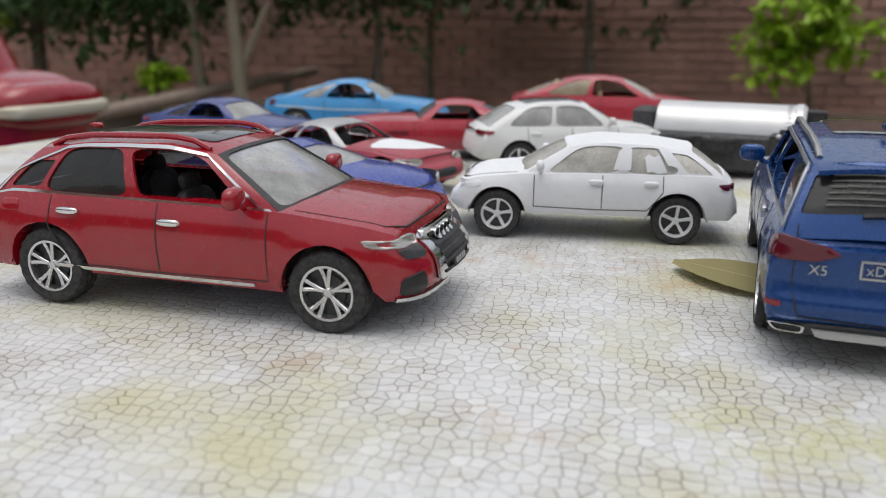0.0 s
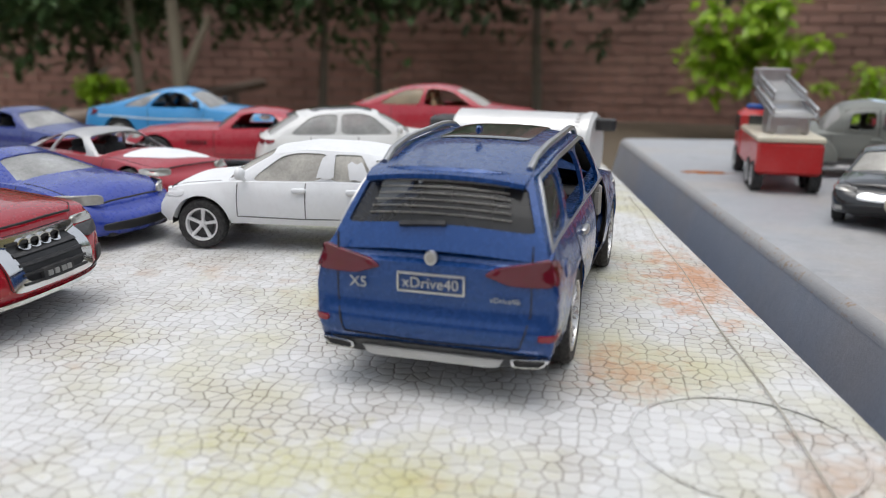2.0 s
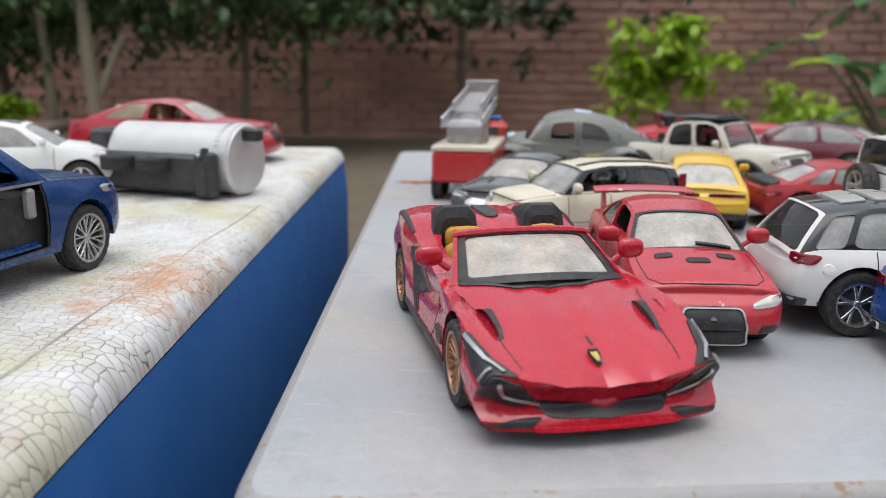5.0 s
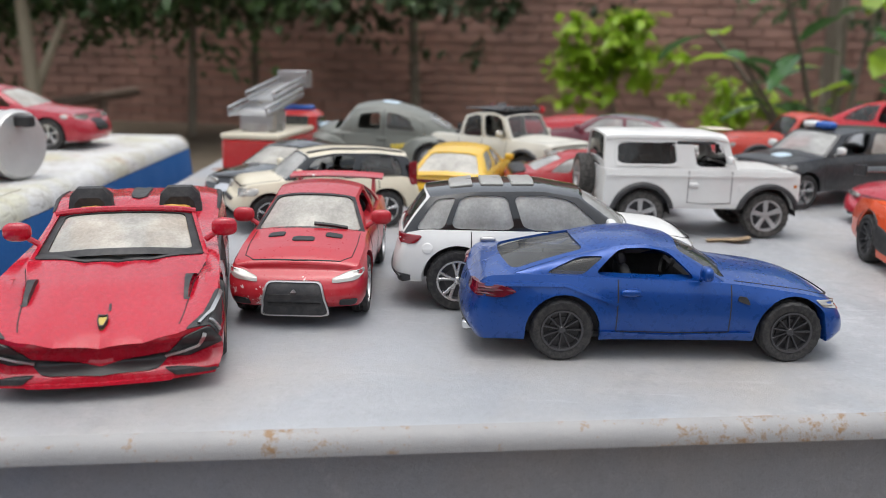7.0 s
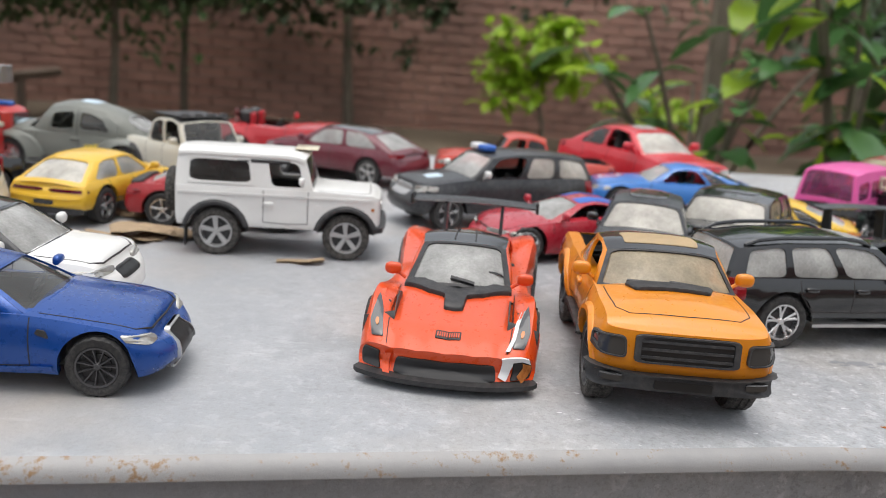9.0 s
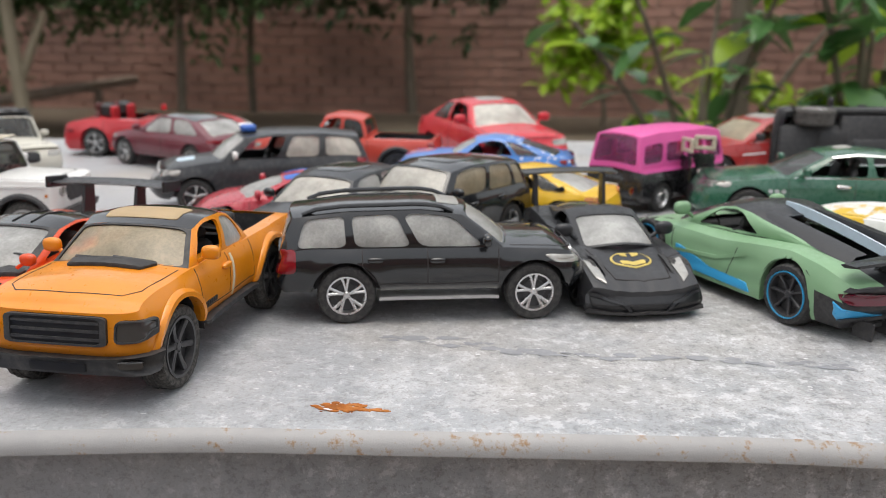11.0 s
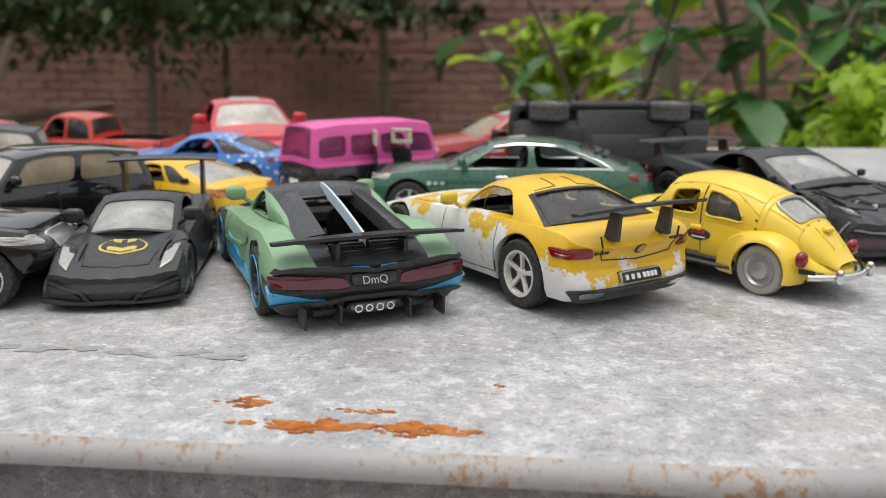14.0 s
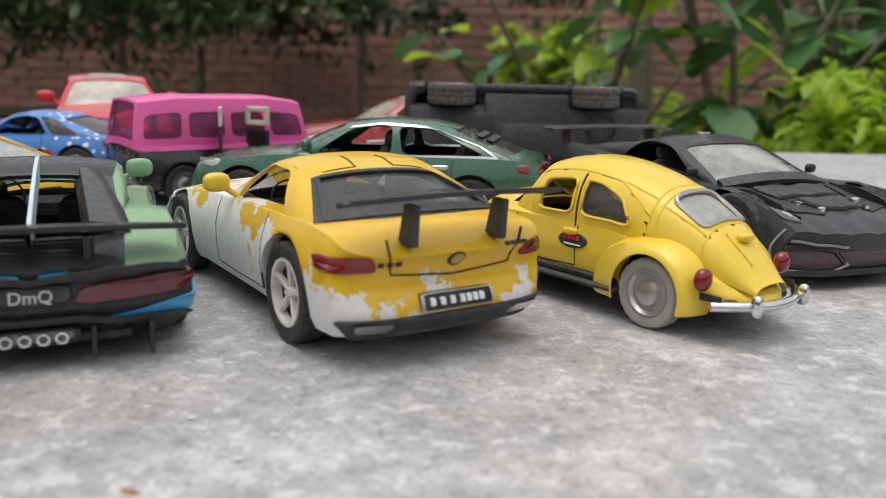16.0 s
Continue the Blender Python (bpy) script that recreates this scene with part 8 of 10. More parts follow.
c = ToyCar("toy_car", (0.915, 0.3185, T), -92.5, "amber yellow toy pickup truck with black bumpers and grille", **dict(
    SUV, L=0.134, W=0.0535, H=0.0485, paint="amber", roofmat="black", wr=0.0135, ww=0.0085, fx=0.17, rx=0.77, sill=0.0165, bed=(0.66, 0.965), cab=(0.27, 0.37, 0.6, 0.645), wins=((0.1, 0.52), (0.58, 0.92)), openw=(0,), screenglass="tan_glass", screenmat="black_plastic", glass="haze_glass", seats=4, nd=0.05, nt=0.03, pn=4, pt=4,
    sh=[(0, 0.62), (0.03, 0.68), (0.1, 0.71), (0.27, 0.72), (0.6, 0.7), (1, 0.7)], rw=0.78, rbow=0.004, wheel="sixlow", rim="dark_alloy", tyre="dusty_rubber", arch_mat="amber", mirror="amber", mirror_size=1.0, doors=(0.29, 0.47, 0.63), handles=((0.45, 0.62),), fin=[(0, 0.02), (0.2, 0.0), (1, 0.008)], flare=0.0012, archgap=0.002,
    decals=[("grille", "f", "grille", [(-0.6, 0.44), (0.6, 0.44), (0.6, 0.62), (-0.6, 0.62)], dict(one=1, off=0.0008, rim=("bumper_black", 0.12), r=0.12)), ("headlamp", "f", "lamp_dark", [(0.68, 0.46), (0.98, 0.47), (1.06, 0.6), (0.7, 0.6)], dict(off=0.0008, rim=("bumper_black", 0.12))), ("front_bumper", "f", "bumper_black", [(-1.05, 0.25), (1.05, 0.25), (1.06, 0.4), (0.6, 0.36), (-0.6, 0.36), (-1.06, 0.4)], dict(one=1, off=0.0032, depth=0.005, r=0.1)),
            ("bumper_recess", "f", "grille", q4(-0.35, 0.35, 0.27, 0.33), dict(one=1, off=0.0036, r=0.1)), ("fog_lamp", "f", "lamp_dark", q4(0.7, 0.95, 0.3, 0.36), dict(off=0.0036)), ("sunroof", "q", "tan_trim", [(0.12, 0.66), (0.12, -0.66), (0.5, -0.66), (0.5, 0.66)], dict(one=1, r=0.08)), ("bonnet_vent", "t", "black_plastic", [(0.2, 0.5), (0.2, -0.5), (0.255, -0.62), (0.255, 0.62)], dict(one=1, off=0.0013, r=0.1)),
            ("running_board", "s", "bumper_black", q4(0.3, 0.64, 0.3, 0.34), dict(off=0.003, depth=0.004)), ("fuel_cap", "s", "amber", [(0.86 + 0.014 * math.cos(t), 0.57 + 0.034 * math.sin(t)) for t in np.linspace(0, 2 * math.pi, 9)[:-1]], dict(r=0.45, off=0.0004)), taillamps(0.5, 0.66, 0.88)],
    strips=[("door_paint_scratch", "s", "cream", [(0.49, 0.36), (0.492, 0.68)], 0.0014, 0.0003, 1), ("wiper", "w", "black_plastic", [(0.6, 0.06), (0.0, 0.12)], 0.0008, 0.0008, 1), ("wiper", "w", "black_plastic", [(-0.1, 0.06), (-0.6, 0.12)], 0.0008, 0.0008, 1)]))
slats(c, "f", "bumper_black", 0.52, (0.48, 0.53, 0.58), 0.0008, 0.0012)
for k in range(6):
    for side in (1, -1):
        c.decal("side_bar", "s", "black_plastic", q4(0.315 + 0.012 * k, 0.323 + 0.012 * k, 0.41, 0.45), 0.0005, side, 0.1)

c = ToyCar("toy_car", (1.006, 0.37, T), 12, "glossy black toy SUV with silver wheels and running boards", **dict(
    SUV, L=0.126, W=0.052, H=0.045, paint="black", wr=0.0115, ww=0.0072, wheel="twin", rim="alloy", glass="haze_glass", screenglass="haze_glass", rearglassmat="haze_glass", fx=0.185, rx=0.77, sill=0.013, wins=((0.08, 0.37), (0.41, 0.66), (0.7, 0.92)), mirror="black", handles=((0.49, 0.56), (0.68, 0.57)), rw=0.76, cab=(0.28, 0.41, 0.93, 0.975),
    sh=[(0, 0.53), (0.04, 0.6), (0.1, 0.635), (0.28, 0.655), (0.6, 0.66), (0.9, 0.66), (0.97, 0.62), (1, 0.5)], rearlo=0.1, doors=(0.3, 0.52, 0.72), roofrails="black", decals=[("tail_lamp", "r", "lamp_red", [(0.78, 0.46), (1.12, 0.46), (1.12, 0.66), (0.84, 0.66)]), ("headlamp", "f", "lamp_clear", [(0.62, 0.5), (1.1, 0.53), (1.3, 0.6), (0.7, 0.585)]), ("grille", "f", "satin", q4(-0.42, 0.42, 0.42, 0.58), dict(one=1)), ("sunroof", "q", "dull_glass", [(0.03, 0.45), (0.03, -0.45), (0.16, -0.45), (0.16, 0.45)], dict(one=1, r=0.08))],
    strips=[("running_board", "s", "satin", [(0.3, 0.235), (0.5, 0.235), (0.67, 0.235)], 0.0013, 0.0032)]))
c = LineCar("toy_car", (1.0805, 0.4155, T), -75, "matt black toy supercar with an oval yellow emblem on its bonnet", **dict(
    WEDGE, L=0.119, W=0.05, H=0.033, paint="soft_black", wr=0.0098, screenglass="haze_glass", openw=(0,), mirror="soft_black", mirror_size=1.3, mirror_at=(0.37, 0.05), cab=(0.3, 0.5, 0.64, 0.86), rw=0.66, wheel="fivelow", bow=0.035, shieldm=0.1,
    lines7=[
        [(0, 0, 0.35), (0.08, 0, 0.46), (0.2, 0, 0.57), (0.31, 0, 0.67), (0.62, 0, 0.8), (0.85, 0, 0.84), (1, 0, 0.7)],
        [(0, 0.3, 0.355), (0.08, 0.3, 0.465), (0.2, 0.32, 0.575), (0.31, 0.36, 0.675), (0.62, 0.36, 0.8), (0.85, 0.34, 0.84), (1, 0.34, 0.7)],
        [(0, 0.55, 0.37), (0.08, 0.58, 0.46), (0.2, 0.64, 0.56), (0.31, 0.72, 0.65), (0.62, 0.72, 0.74), (0.85, 0.6, 0.82), (1, 0.55, 0.7)],
        [(0, 0.88, 0.4), (0.08, 0.9, 0.5), (0.19, 0.92, 0.62), (0.31, 0.9, 0.65), (0.5, 0.88, 0.67), (0.7, 0.94, 0.78), (0.85, 0.94, 0.8), (1, 0.86, 0.68)],
        [(0, 0.97, 0.3), (0.2, 1, 0.46), (0.5, 0.95, 0.46), (0.8, 1, 0.6), (1, 0.92, 0.5)],
        [(0, 0.99, 0.2), (0.2, 1, 0.32), (0.5, 0.97, 0.26), (0.8, 1, 0.4), (1, 0.92, 0.36)],
        [(0, 0.95, 0.09), (0.2, 0.97, 0.13), (0.5, 0.98, 0.13), (0.8, 0.98, 0.15), (1, 0.88, 0.2)]],
    decals=[("headlamp", "L", "lamp_clear", [(0.17, 2.1), (0.175, 2.8), (0.06, 2.7), (0.03, 2.25)], dict(off=0.0005, r=0.1)), ("emblem", "t", "yellow_emblem", ring_pts(0.19, 0, 0.052, 0.58), dict(one=1, r=0.45)), ("emblem_field", "t", "soft_black", ring_pts(0.19, 0, 0.045, 0.53), dict(one=1, off=0.0006, r=0.45)),
            ("emblem_bar", "t", "yellow_emblem", [(0.156, 0.34), (0.148, 0.0), (0.156, -0.34), (0.18, -0.36), (0.172, 0.0), (0.18, 0.36)], dict(one=1, off=0.0008, r=0.2)), ("emblem_bar", "t", "yellow_emblem", [(0.205, 0.06), (0.23, 0.06), (0.228, 0.28), (0.21, 0.24)], dict(off=0.0008, r=0.2)), ("air_intake", "f", "grille", [(0.4, 0.15), (0.92, 0.17), (0.95, 0.29), (0.5, 0.23)], dict(off=0.0006, r=0.1)), ("centre_intake", "f", "grille", [(-0.28, 0.14), (0.28, 0.14), (0.33, 0.22), (-0.33, 0.22)], dict(one=1, off=0.0006, r=0.1))],
    strips=[("bonnet_gap", "t", "gap", [(0.06, 0.0), (0.07, 0.8), (0.29, 0.92)], 0.0005, 0.0001), ("fender_gap", "L", "gap", [(0.2, 2.0), (0.205, 3.0)], 0.0004, 0.0001), ("intake_blade", "f", "soft_black", [(0.3, 0.11), (0.42, 0.24), (0.96, 0.32)], 0.0012, 0.0012), ("splitter", "f", "black_plastic", [(0, 0.12), (0.4, 0.1), (1.0, 0.12)], 0.0014, 0.0018), ("roof_mark", "q", "satin", [(0.4, -0.4), (0.48, -0.2), (0.4, 0), (0.48, 0.2), (0.4, 0.4)], 0.0006, 0.0003, 1)]))
c.wing(-0.054, 0.041, 0.05, 0.011, "soft_black", 0.72, 0.026)

c = LineCar("toy_car", (1.1565, 0.4155, T), 119, "sage green toy hypercar with black deck and wing", **dict(
    WEDGE, L=0.15, W=0.0685, H=0.0392, rimring="blue_rim", paint="sage", tailmat="black_plastic", wr=0.0122, ww=0.009, wheel="starlow", rim="dark_alloy", roofmat="soft_black", cab=(0.24, 0.42, 0.58, 0.9), rw=0.62, openw=(0,), wins=((0.14, 0.56),), mirror="sage", mirror_at=(0.31, 0.08), rearglass=False, rearm=0.2, rearlo=0.02, screenmat="soft_black", rearframe="soft_black", interior="dark_trim",
    rbulge=0.008, rbow=0.0, rin=[(0.14, 0.045), (0.26, 0.02), (0.36, 0.0), (0.48, 0.012), (0.58, -0.004)], zones=(("deck", "soft_black", 0.9, 1.0, 0, 2.0), ("bumper_corner", "black_plastic", 0.9, 1.0, 4.25, 6)),
    lines7=[
        [(0, 0, 0.42), (0.06, 0, 0.52), (0.2, 0, 0.6), (0.28, 0, 0.66), (0.55, 0, 0.74), (0.8, 0, 0.72), (0.95, 0, 0.66), (1, 0, 0.58)],
        [(0, 0.3, 0.42), (0.06, 0.32, 0.52), (0.2, 0.33, 0.6), (0.28, 0.35, 0.66), (0.55, 0.35, 0.74), (0.8, 0.34, 0.72), (0.95, 0.34, 0.66), (1, 0.34, 0.58)],
        [(0, 0.5, 0.42), (0.06, 0.55, 0.52), (0.2, 0.6, 0.6), (0.28, 0.68, 0.65), (0.55, 0.68, 0.7), (0.75, 0.62, 0.76), (0.9, 0.58, 0.7), (1, 0.56, 0.58)],
        [(0, 0.84, 0.42), (0.1, 0.9, 0.56), (0.2, 0.92, 0.64), (0.3, 0.88, 0.62), (0.5, 0.86, 0.62), (0.65, 0.9, 0.7), (0.78, 0.91, 0.75), (0.9, 0.92, 0.69), (1, 0.9, 0.57)],
        [(0, 0.95, 0.34), (0.2, 1, 0.5), (0.45, 0.9, 0.46), (0.6, 0.92, 0.48), (0.78, 1, 0.56), (1, 0.98, 0.47)],
        [(0, 0.97, 0.24), (0.2, 0.99, 0.34), (0.45, 0.94, 0.28), (0.6, 0.95, 0.28), (0.78, 1, 0.36), (1, 0.97, 0.3)],
        [(0, 0.9, 0.12), (0.2, 0.95, 0.14), (0.5, 0.96, 0.14), (0.8, 0.97, 0.15), (1, 0.84, 0.13)]],
    decals=[("tail_lamp", "r", "lamp_wine", [(0.25, 0.37), (0.92, 0.39), (1.08, 0.5), (0.98, 0.51), (0.3, 0.46)], dict(off=0.0008, r=0.15)), ("blue_flash", "r", "sky_accent", [(0.46, 0.27), (0.7, 0.215), (0.98, 0.23), (1.12, 0.3), (1.14, 0.42), (1.0, 0.37), (0.7, 0.31)], dict(off=0.0008, r=0.12)),
            ("side_flash", "s", "sky_accent", [(0.34, 0.2), (0.66, 0.18), (0.64, 0.28), (0.5, 0.27), (0.36, 0.42), (0.33, 0.44)], dict(off=0.0005, r=0.1)), ("exhaust_plate", "r", "satin", q4(-0.3, 0.3, 0.135, 0.235), dict(one=1, off=0.003, rim=("bumper_black", 0.14))), ("name_panel", "r", "black_plastic", q4(-0.24, 0.24, 0.385, 0.475), dict(one=1, off=0.0012)), ("headlamp", "L", "lamp_clear", [(0.03, 2.3), (0.04, 2.9), (0.12, 2.9), (0.1, 2.5)], dict(off=0.0005)),
            ("diffuser_cave", "r", "grille", [(0.34, 0.135), (0.84, 0.14), (0.84, 0.22), (0.4, 0.26)], dict(off=0.0006, r=0.15)), ("oval_pipe", "r", "chrome", ring_pts(0.5, 0.215, 0.07, 0.016, 9), dict(off=0.0014, r=0.45, rim=("bumper_black", 0.25)))],
    strips=[("blue_line", "r", "sky_accent", [(-0.44, 0.535), (-0.06, 0.525)], 0.0012, 0.0008, 1), ("blue_line", "r", "sky_accent", [(0.06, 0.525), (0.44, 0.535)], 0.0012, 0.0008, 1), ("side_crease", "s", "sage", [(0.3, 0.36), (0.5, 0.42), (0.62, 0.56)], 0.0014, 0.0006), ("fascia_edge", "r", "bumper_black", [(-1.04, 0.545), (-0.6, 0.555), (0, 0.5), (0.6, 0.555), (1.04, 0.545)], 0.0018, 0.001, 1), ("bumper_ridge", "r", "bumper_black", [(-1.0, 0.245), (-0.45, 0.255), (-0.3, 0.28), (0.3, 0.28), (0.45, 0.255), (1.0, 0.245)], 0.0016, 0.0018, 1),
            ("door_gap", "s", "gap", [(0.3, 0.6), (0.32, 0.3), (0.38, 0.2), (0.55, 0.2), (0.58, 0.6)], 0.0004, 0.0001), ("window_line", "c", "soft_black", [(0.1, 0.02), (0.6, 0.04)], 0.0008, 0.0004)]))
c.words("DmQ", "r", 0.0, 0.43, 0.0038, "satin", off=0.0016)
for i in range(4):
    g = Geo()
    g.lathe([(0, 0.0012), (0.0016, 0.0014), (0.0016, 0.0009), (0, 0.0008)], 12, axis="x", at=(0, 0, 0))
    p = c.at("r", -0.18 + 0.12 * i, 0.185, 0.003)
    part("exhaust_pipe", g, MAT["chrome"], c.ob, at=pose(p.x, p.y, p.z, 0, 0, 180))
for y in (-0.024, -0.012, 0.012, 0.024):
    c.box_part("diffuser_fin", (c.xt + 0.003, y, 0.006), (0.009, 0.001, 0.007), "black_plastic", 0.0003)
g = Geo()
rows = []
for f in np.linspace(0.54, 0.95, 12):
    x = c.xn - f * c.L
    z = 0.0405 - 0.011 * max(0, (f - 0.56) / 0.39) ** 1.3
    rows.append([(x, -0.0008, z - 0.004), (x, -0.00045, z), (x, 0.00045, z), (x, 0.0008, z - 0.004)])
g.grid(rows)
part("spine_fin", g, MAT["pale_blue"], c.ob)
for sg in (1, -1):
    g = Geo()
    rows = []
    for f in np.linspace(0.54, 0.9, 10):
        x = c.xn - f * c.L
        t = (f - 0.54) / 0.36
        z = 0.0375 - 0.0075 * t ** 1.2
        rows.append([(x, sg * (0.018 + 0.004 * t), z - 0.003), (x, sg * (0.015 + 0.003 * t), z), (x, sg * (0.0105 + 0.002 * t), z + 0.0005), (x, sg * (0.009 + 0.002 * t), z - 0.004)])
    g.grid(rows)
    part("deck_buttress", g, MAT["soft_black"], c.ob)
g = Geo()
for i in range(5):
    g.box((c.xn - (0.93 + 0.011 * i) * c.L, 0, 0.0272 - 0.0007 * i), (0.0009, 0.026, 0.0014), 0.0003)
part("deck_louvres", g, MAT["black_plastic"], c.ob)
c.wing(-0.07, 0.0295, 0.065, 0.011, "soft_black", 0.36, 0.024, False, -4)

c = ToyCar("toy_car", (1.236, 0.432, T), 129, "yellow toy coupe under flaking white paint, black wing", **dict(
    COUPE, L=0.146, W=0.0605, H=0.0432, paint="worn_yellow", wr=0.0127, ww=0.0075, wins=((0.12, 0.72),), openw=(0,), cab=(0.45, 0.55, 0.72, 0.865), doors=(0.44, 0.69), rearlo=0.2, wheel="five", rim="painted_rim", mirror="round_yellow", mirror_at=(0.5, 0.03), mirror_size=1.0, rearglassmat="glass", pillar="worn_yellow", rearframe="black_plastic", rearm=0.1, interior="dark_trim",
    sh=[(0, 0.44), (0.05, 0.54), (0.2, 0.64), (0.45, 0.69), (0.7, 0.71), (0.85, 0.72), (0.96, 0.69), (1, 0.58)], rin=[(0, 0.03), (0.2, 0.0), (0.4, 0.005), (0.6, 0.02), (0.85, 0.015), (1, 0.0)], nt=0.08,
    decals=[("tail_lamp", "r", "lamp_red", [(0.66, 0.52), (1.0, 0.52), (1.12, 0.6), (0.72, 0.61)], dict(off=0.0008)), ("diffuser", "r", "bumper_black", [(-0.9, 0.15), (0.9, 0.15), (0.98, 0.28), (-0.98, 0.28)], dict(one=1, off=0.0006, r=0.12)), ("number_plate", "r", "black_plastic", q4(-0.33, 0.33, 0.3, 0.39), dict(one=1, off=0.001, rim=("satin", 0.07), r=0.1)),
            ("exhaust", "r", "chrome", q4(0.55, 0.85, 0.19, 0.26), dict(off=0.0014)), ("badge", "r", "bumper_black", [(0.075 * math.cos(t), 0.56 + 0.045 * math.sin(t)) for t in np.linspace(0, 2 * math.pi, 11)[:-1]], dict(one=1, off=0.0008, r=0.45)), ("badge_face", "r", "gold", [(0.058 * math.cos(t), 0.56 + 0.034 * math.sin(t)) for t in np.linspace(0, 2 * math.pi, 11)[:-1]], dict(one=1, off=0.001, r=0.45)),
            headlamps(0.46, 0.56, 0.62)],
    strips=[("boot_gap", "r", "gap", [(-0.62, 0.7), (-0.55, 0.5), (0, 0.47), (0.55, 0.5), (0.62, 0.7)], 0.0004, 0.0002, 1), ("roof_line", "q", "bumper_black", [(0.95, 0.8), (0.92, 0.3), (0.6, 0.26)], 0.0005, 0.0002), ("screen_seal", "b", "black_plastic", [(-0.9, 0.1), (0, 0.08), (0.9, 0.1), (0.92, 0.96), (0, 0.98), (-0.92, 0.96), (-0.9, 0.1)], 0.0013, 0.0003, 1)]))
for y in (-0.22, -0.16, -0.1, -0.04, 0.05, 0.14, 0.23):
    c.decal("plate_bar", "r", "white_mark", q4(y - 0.022, y + 0.022, 0.325, 0.365), 0.0014, r=0.1)
for y in (-0.66, -0.6, -0.54, -0.48):
    c.decal("model_bar", "r", "bumper_black", q4(y - 0.018, y + 0.018, 0.605, 0.625), 0.0006, r=0.1)
for y in (0.5, 0.57, 0.64):
    c.decal("model_bar", "r", "bumper_black", q4(y - 0.022, y + 0.022, 0.545, 0.57), 0.0006, r=0.1)
c.wing(-0.0715, 0.0375, 0.058, 0.0095, "bumper_black", 0.42, 0.029, False, -3)


class RoundCar(ToyCar):
    """A toy saloon whose cabin is one dome running down to the tail."""
    TOP = [(0.26, 0.5), (0.285, 0.6), (0.33, 0.81), (0.36, 0.905), (0.41, 0.965), (0.5, 1.0), (0.58, 0.985), (0.68, 0.925), (0.77, 0.83), (0.85, 0.71), (0.92, 0.56), (0.97, 0.41), (1.0, 0.3)]
    LOW = [(0.26, 0.5), (0.4, 0.54), (0.65, 0.53), (0.8, 0.46), (0.9, 0.38), (1.0, 0.27)]
    WIDE = [(0.26, 0.7), (0.4, 0.79), (0.6, 0.8), (0.75, 0.74), (0.87, 0.6), (0.95, 0.44), (1.0, 0.3)]

    def dome(self, t, w, off=0.0):
        f = lerp(0.27, 0.995, t)
        lo, hi = curve(self.LOW, f) * self.H, curve(self.TOP, f) * self.H
        wide = curve(self.WIDE, f) * self.W / 2
        a = math.pi / 2 * max(-1.0, min(1.0, w))
        y = math.copysign(abs(math.sin(a)) ** 0.78, w) * wide
        z = lo + (hi - lo) * math.cos(a) ** 0.78
        slope = (curve(self.TOP, f + 0.02) - curve(self.TOP, f - 0.02)) * self.H / (0.04 * self.L)
        n = Vector((slope * math.cos(a), math.sin(a) * 1.15, math.cos(a))).normalized()
        return Vector((self.xn - f * self.L, y, z)) + n * off

    def roof(self, t, w, off=0.0):
        return self.dome(0.2 + 0.4 * t, w * 0.5, off)

    def side(self, t, v, off=0.0):
        return self.dome(0.06 + 0.75 * t, 1 - 0.55 * v, off)

    def cabin(self):
        s = self.s
        shell = Geo()
        flat = lambda u, v, o: self.dome(u, v, o)
        g = Geo()
        cuts = (0.0, 0.155, 0.37, 0.66, 0.71, 0.86, 1.0)
        for sg in (1, -1):
            for (a, b), win, is_open in (((0.155, 0.37), [(0.185, 0.93), (0.352, 0.93), (0.352, 0.58), (0.2, 0.6)], True), ((0.37, 0.66), [(0.388, 0.93), (0.6, 0.91), (0.55, 0.66), (0.46, 0.57), (0.395, 0.57)], False)):
                pane = None if is_open else Geo()
                rect = [(a, 1.0), (b, 1.0), (b, 0.45), (a, 0.45)] if len(win) == 4 else [(a, 1.0), (b, 1.0), (b, 0.7), (lerp(a, b, 0.5), 0.45), (a, 0.45)]
                self.pane_set(flat, rect, win, shell, pane, 0.22, sg, flip=sg < 0)
                rim = Geo()
                pts, _ = rounded(win, 0.22, 3, 4)
                rim.tube([self.dome(p[0], p[1] * sg, 0.0003) for p in pts + pts[:1]], 0.0005, 6, cap=False)
                part("window_rim", rim, self.paint, self.ob)
                if pane:
                    part("side_window", pane, MAT["glass"], self.ob).visible_shadow = False
            shell.grid([[self.dome(lerp(lerp(0.37, 0.66, 0.5), 0.66, u), sg * lerp(lerp(0.45, 0.7, u), 0.45, v)) for v in (0, 0.5, 1)] for u in np.linspace(0, 1, 7)], flip=sg < 0)
        shell.grid([[self.dome(t, w) for w in np.linspace(0.45, -0.45, 15)] for t in np.linspace(0.155, 0.66, 24)])
        shell.grid([[self.dome(t, w) for w in np.linspace(1, -1, 33)] for t in (0.66, 0.668, 0.676, 0.685)])
        shell.grid([[self.dome(t, w) for w in np.linspace(1, -1, 33)] for t in np.linspace(0.835, 1.0, 12)])
        for sg in (1, -1):
            shell.grid([[self.dome(t, sg * w) for w in np.linspace(1.0, 0.5, 10)] for t in np.linspace(0.685, 0.835, 9)], flip=sg < 0)
        pane = Geo()
        self.pane_set(flat, [(0.685, 0.5), (0.685, -0.5), (0.835, -0.5), (0.835, 0.5)], [(0.695, 0.36), (0.695, -0.36), (0.82, -0.42), (0.82, 0.42)], shell, pane, 0.2, 1, True)
        part("rear_window", pane, MAT["haze_glass"], self.ob).visible_shadow = False
        rim = Geo()
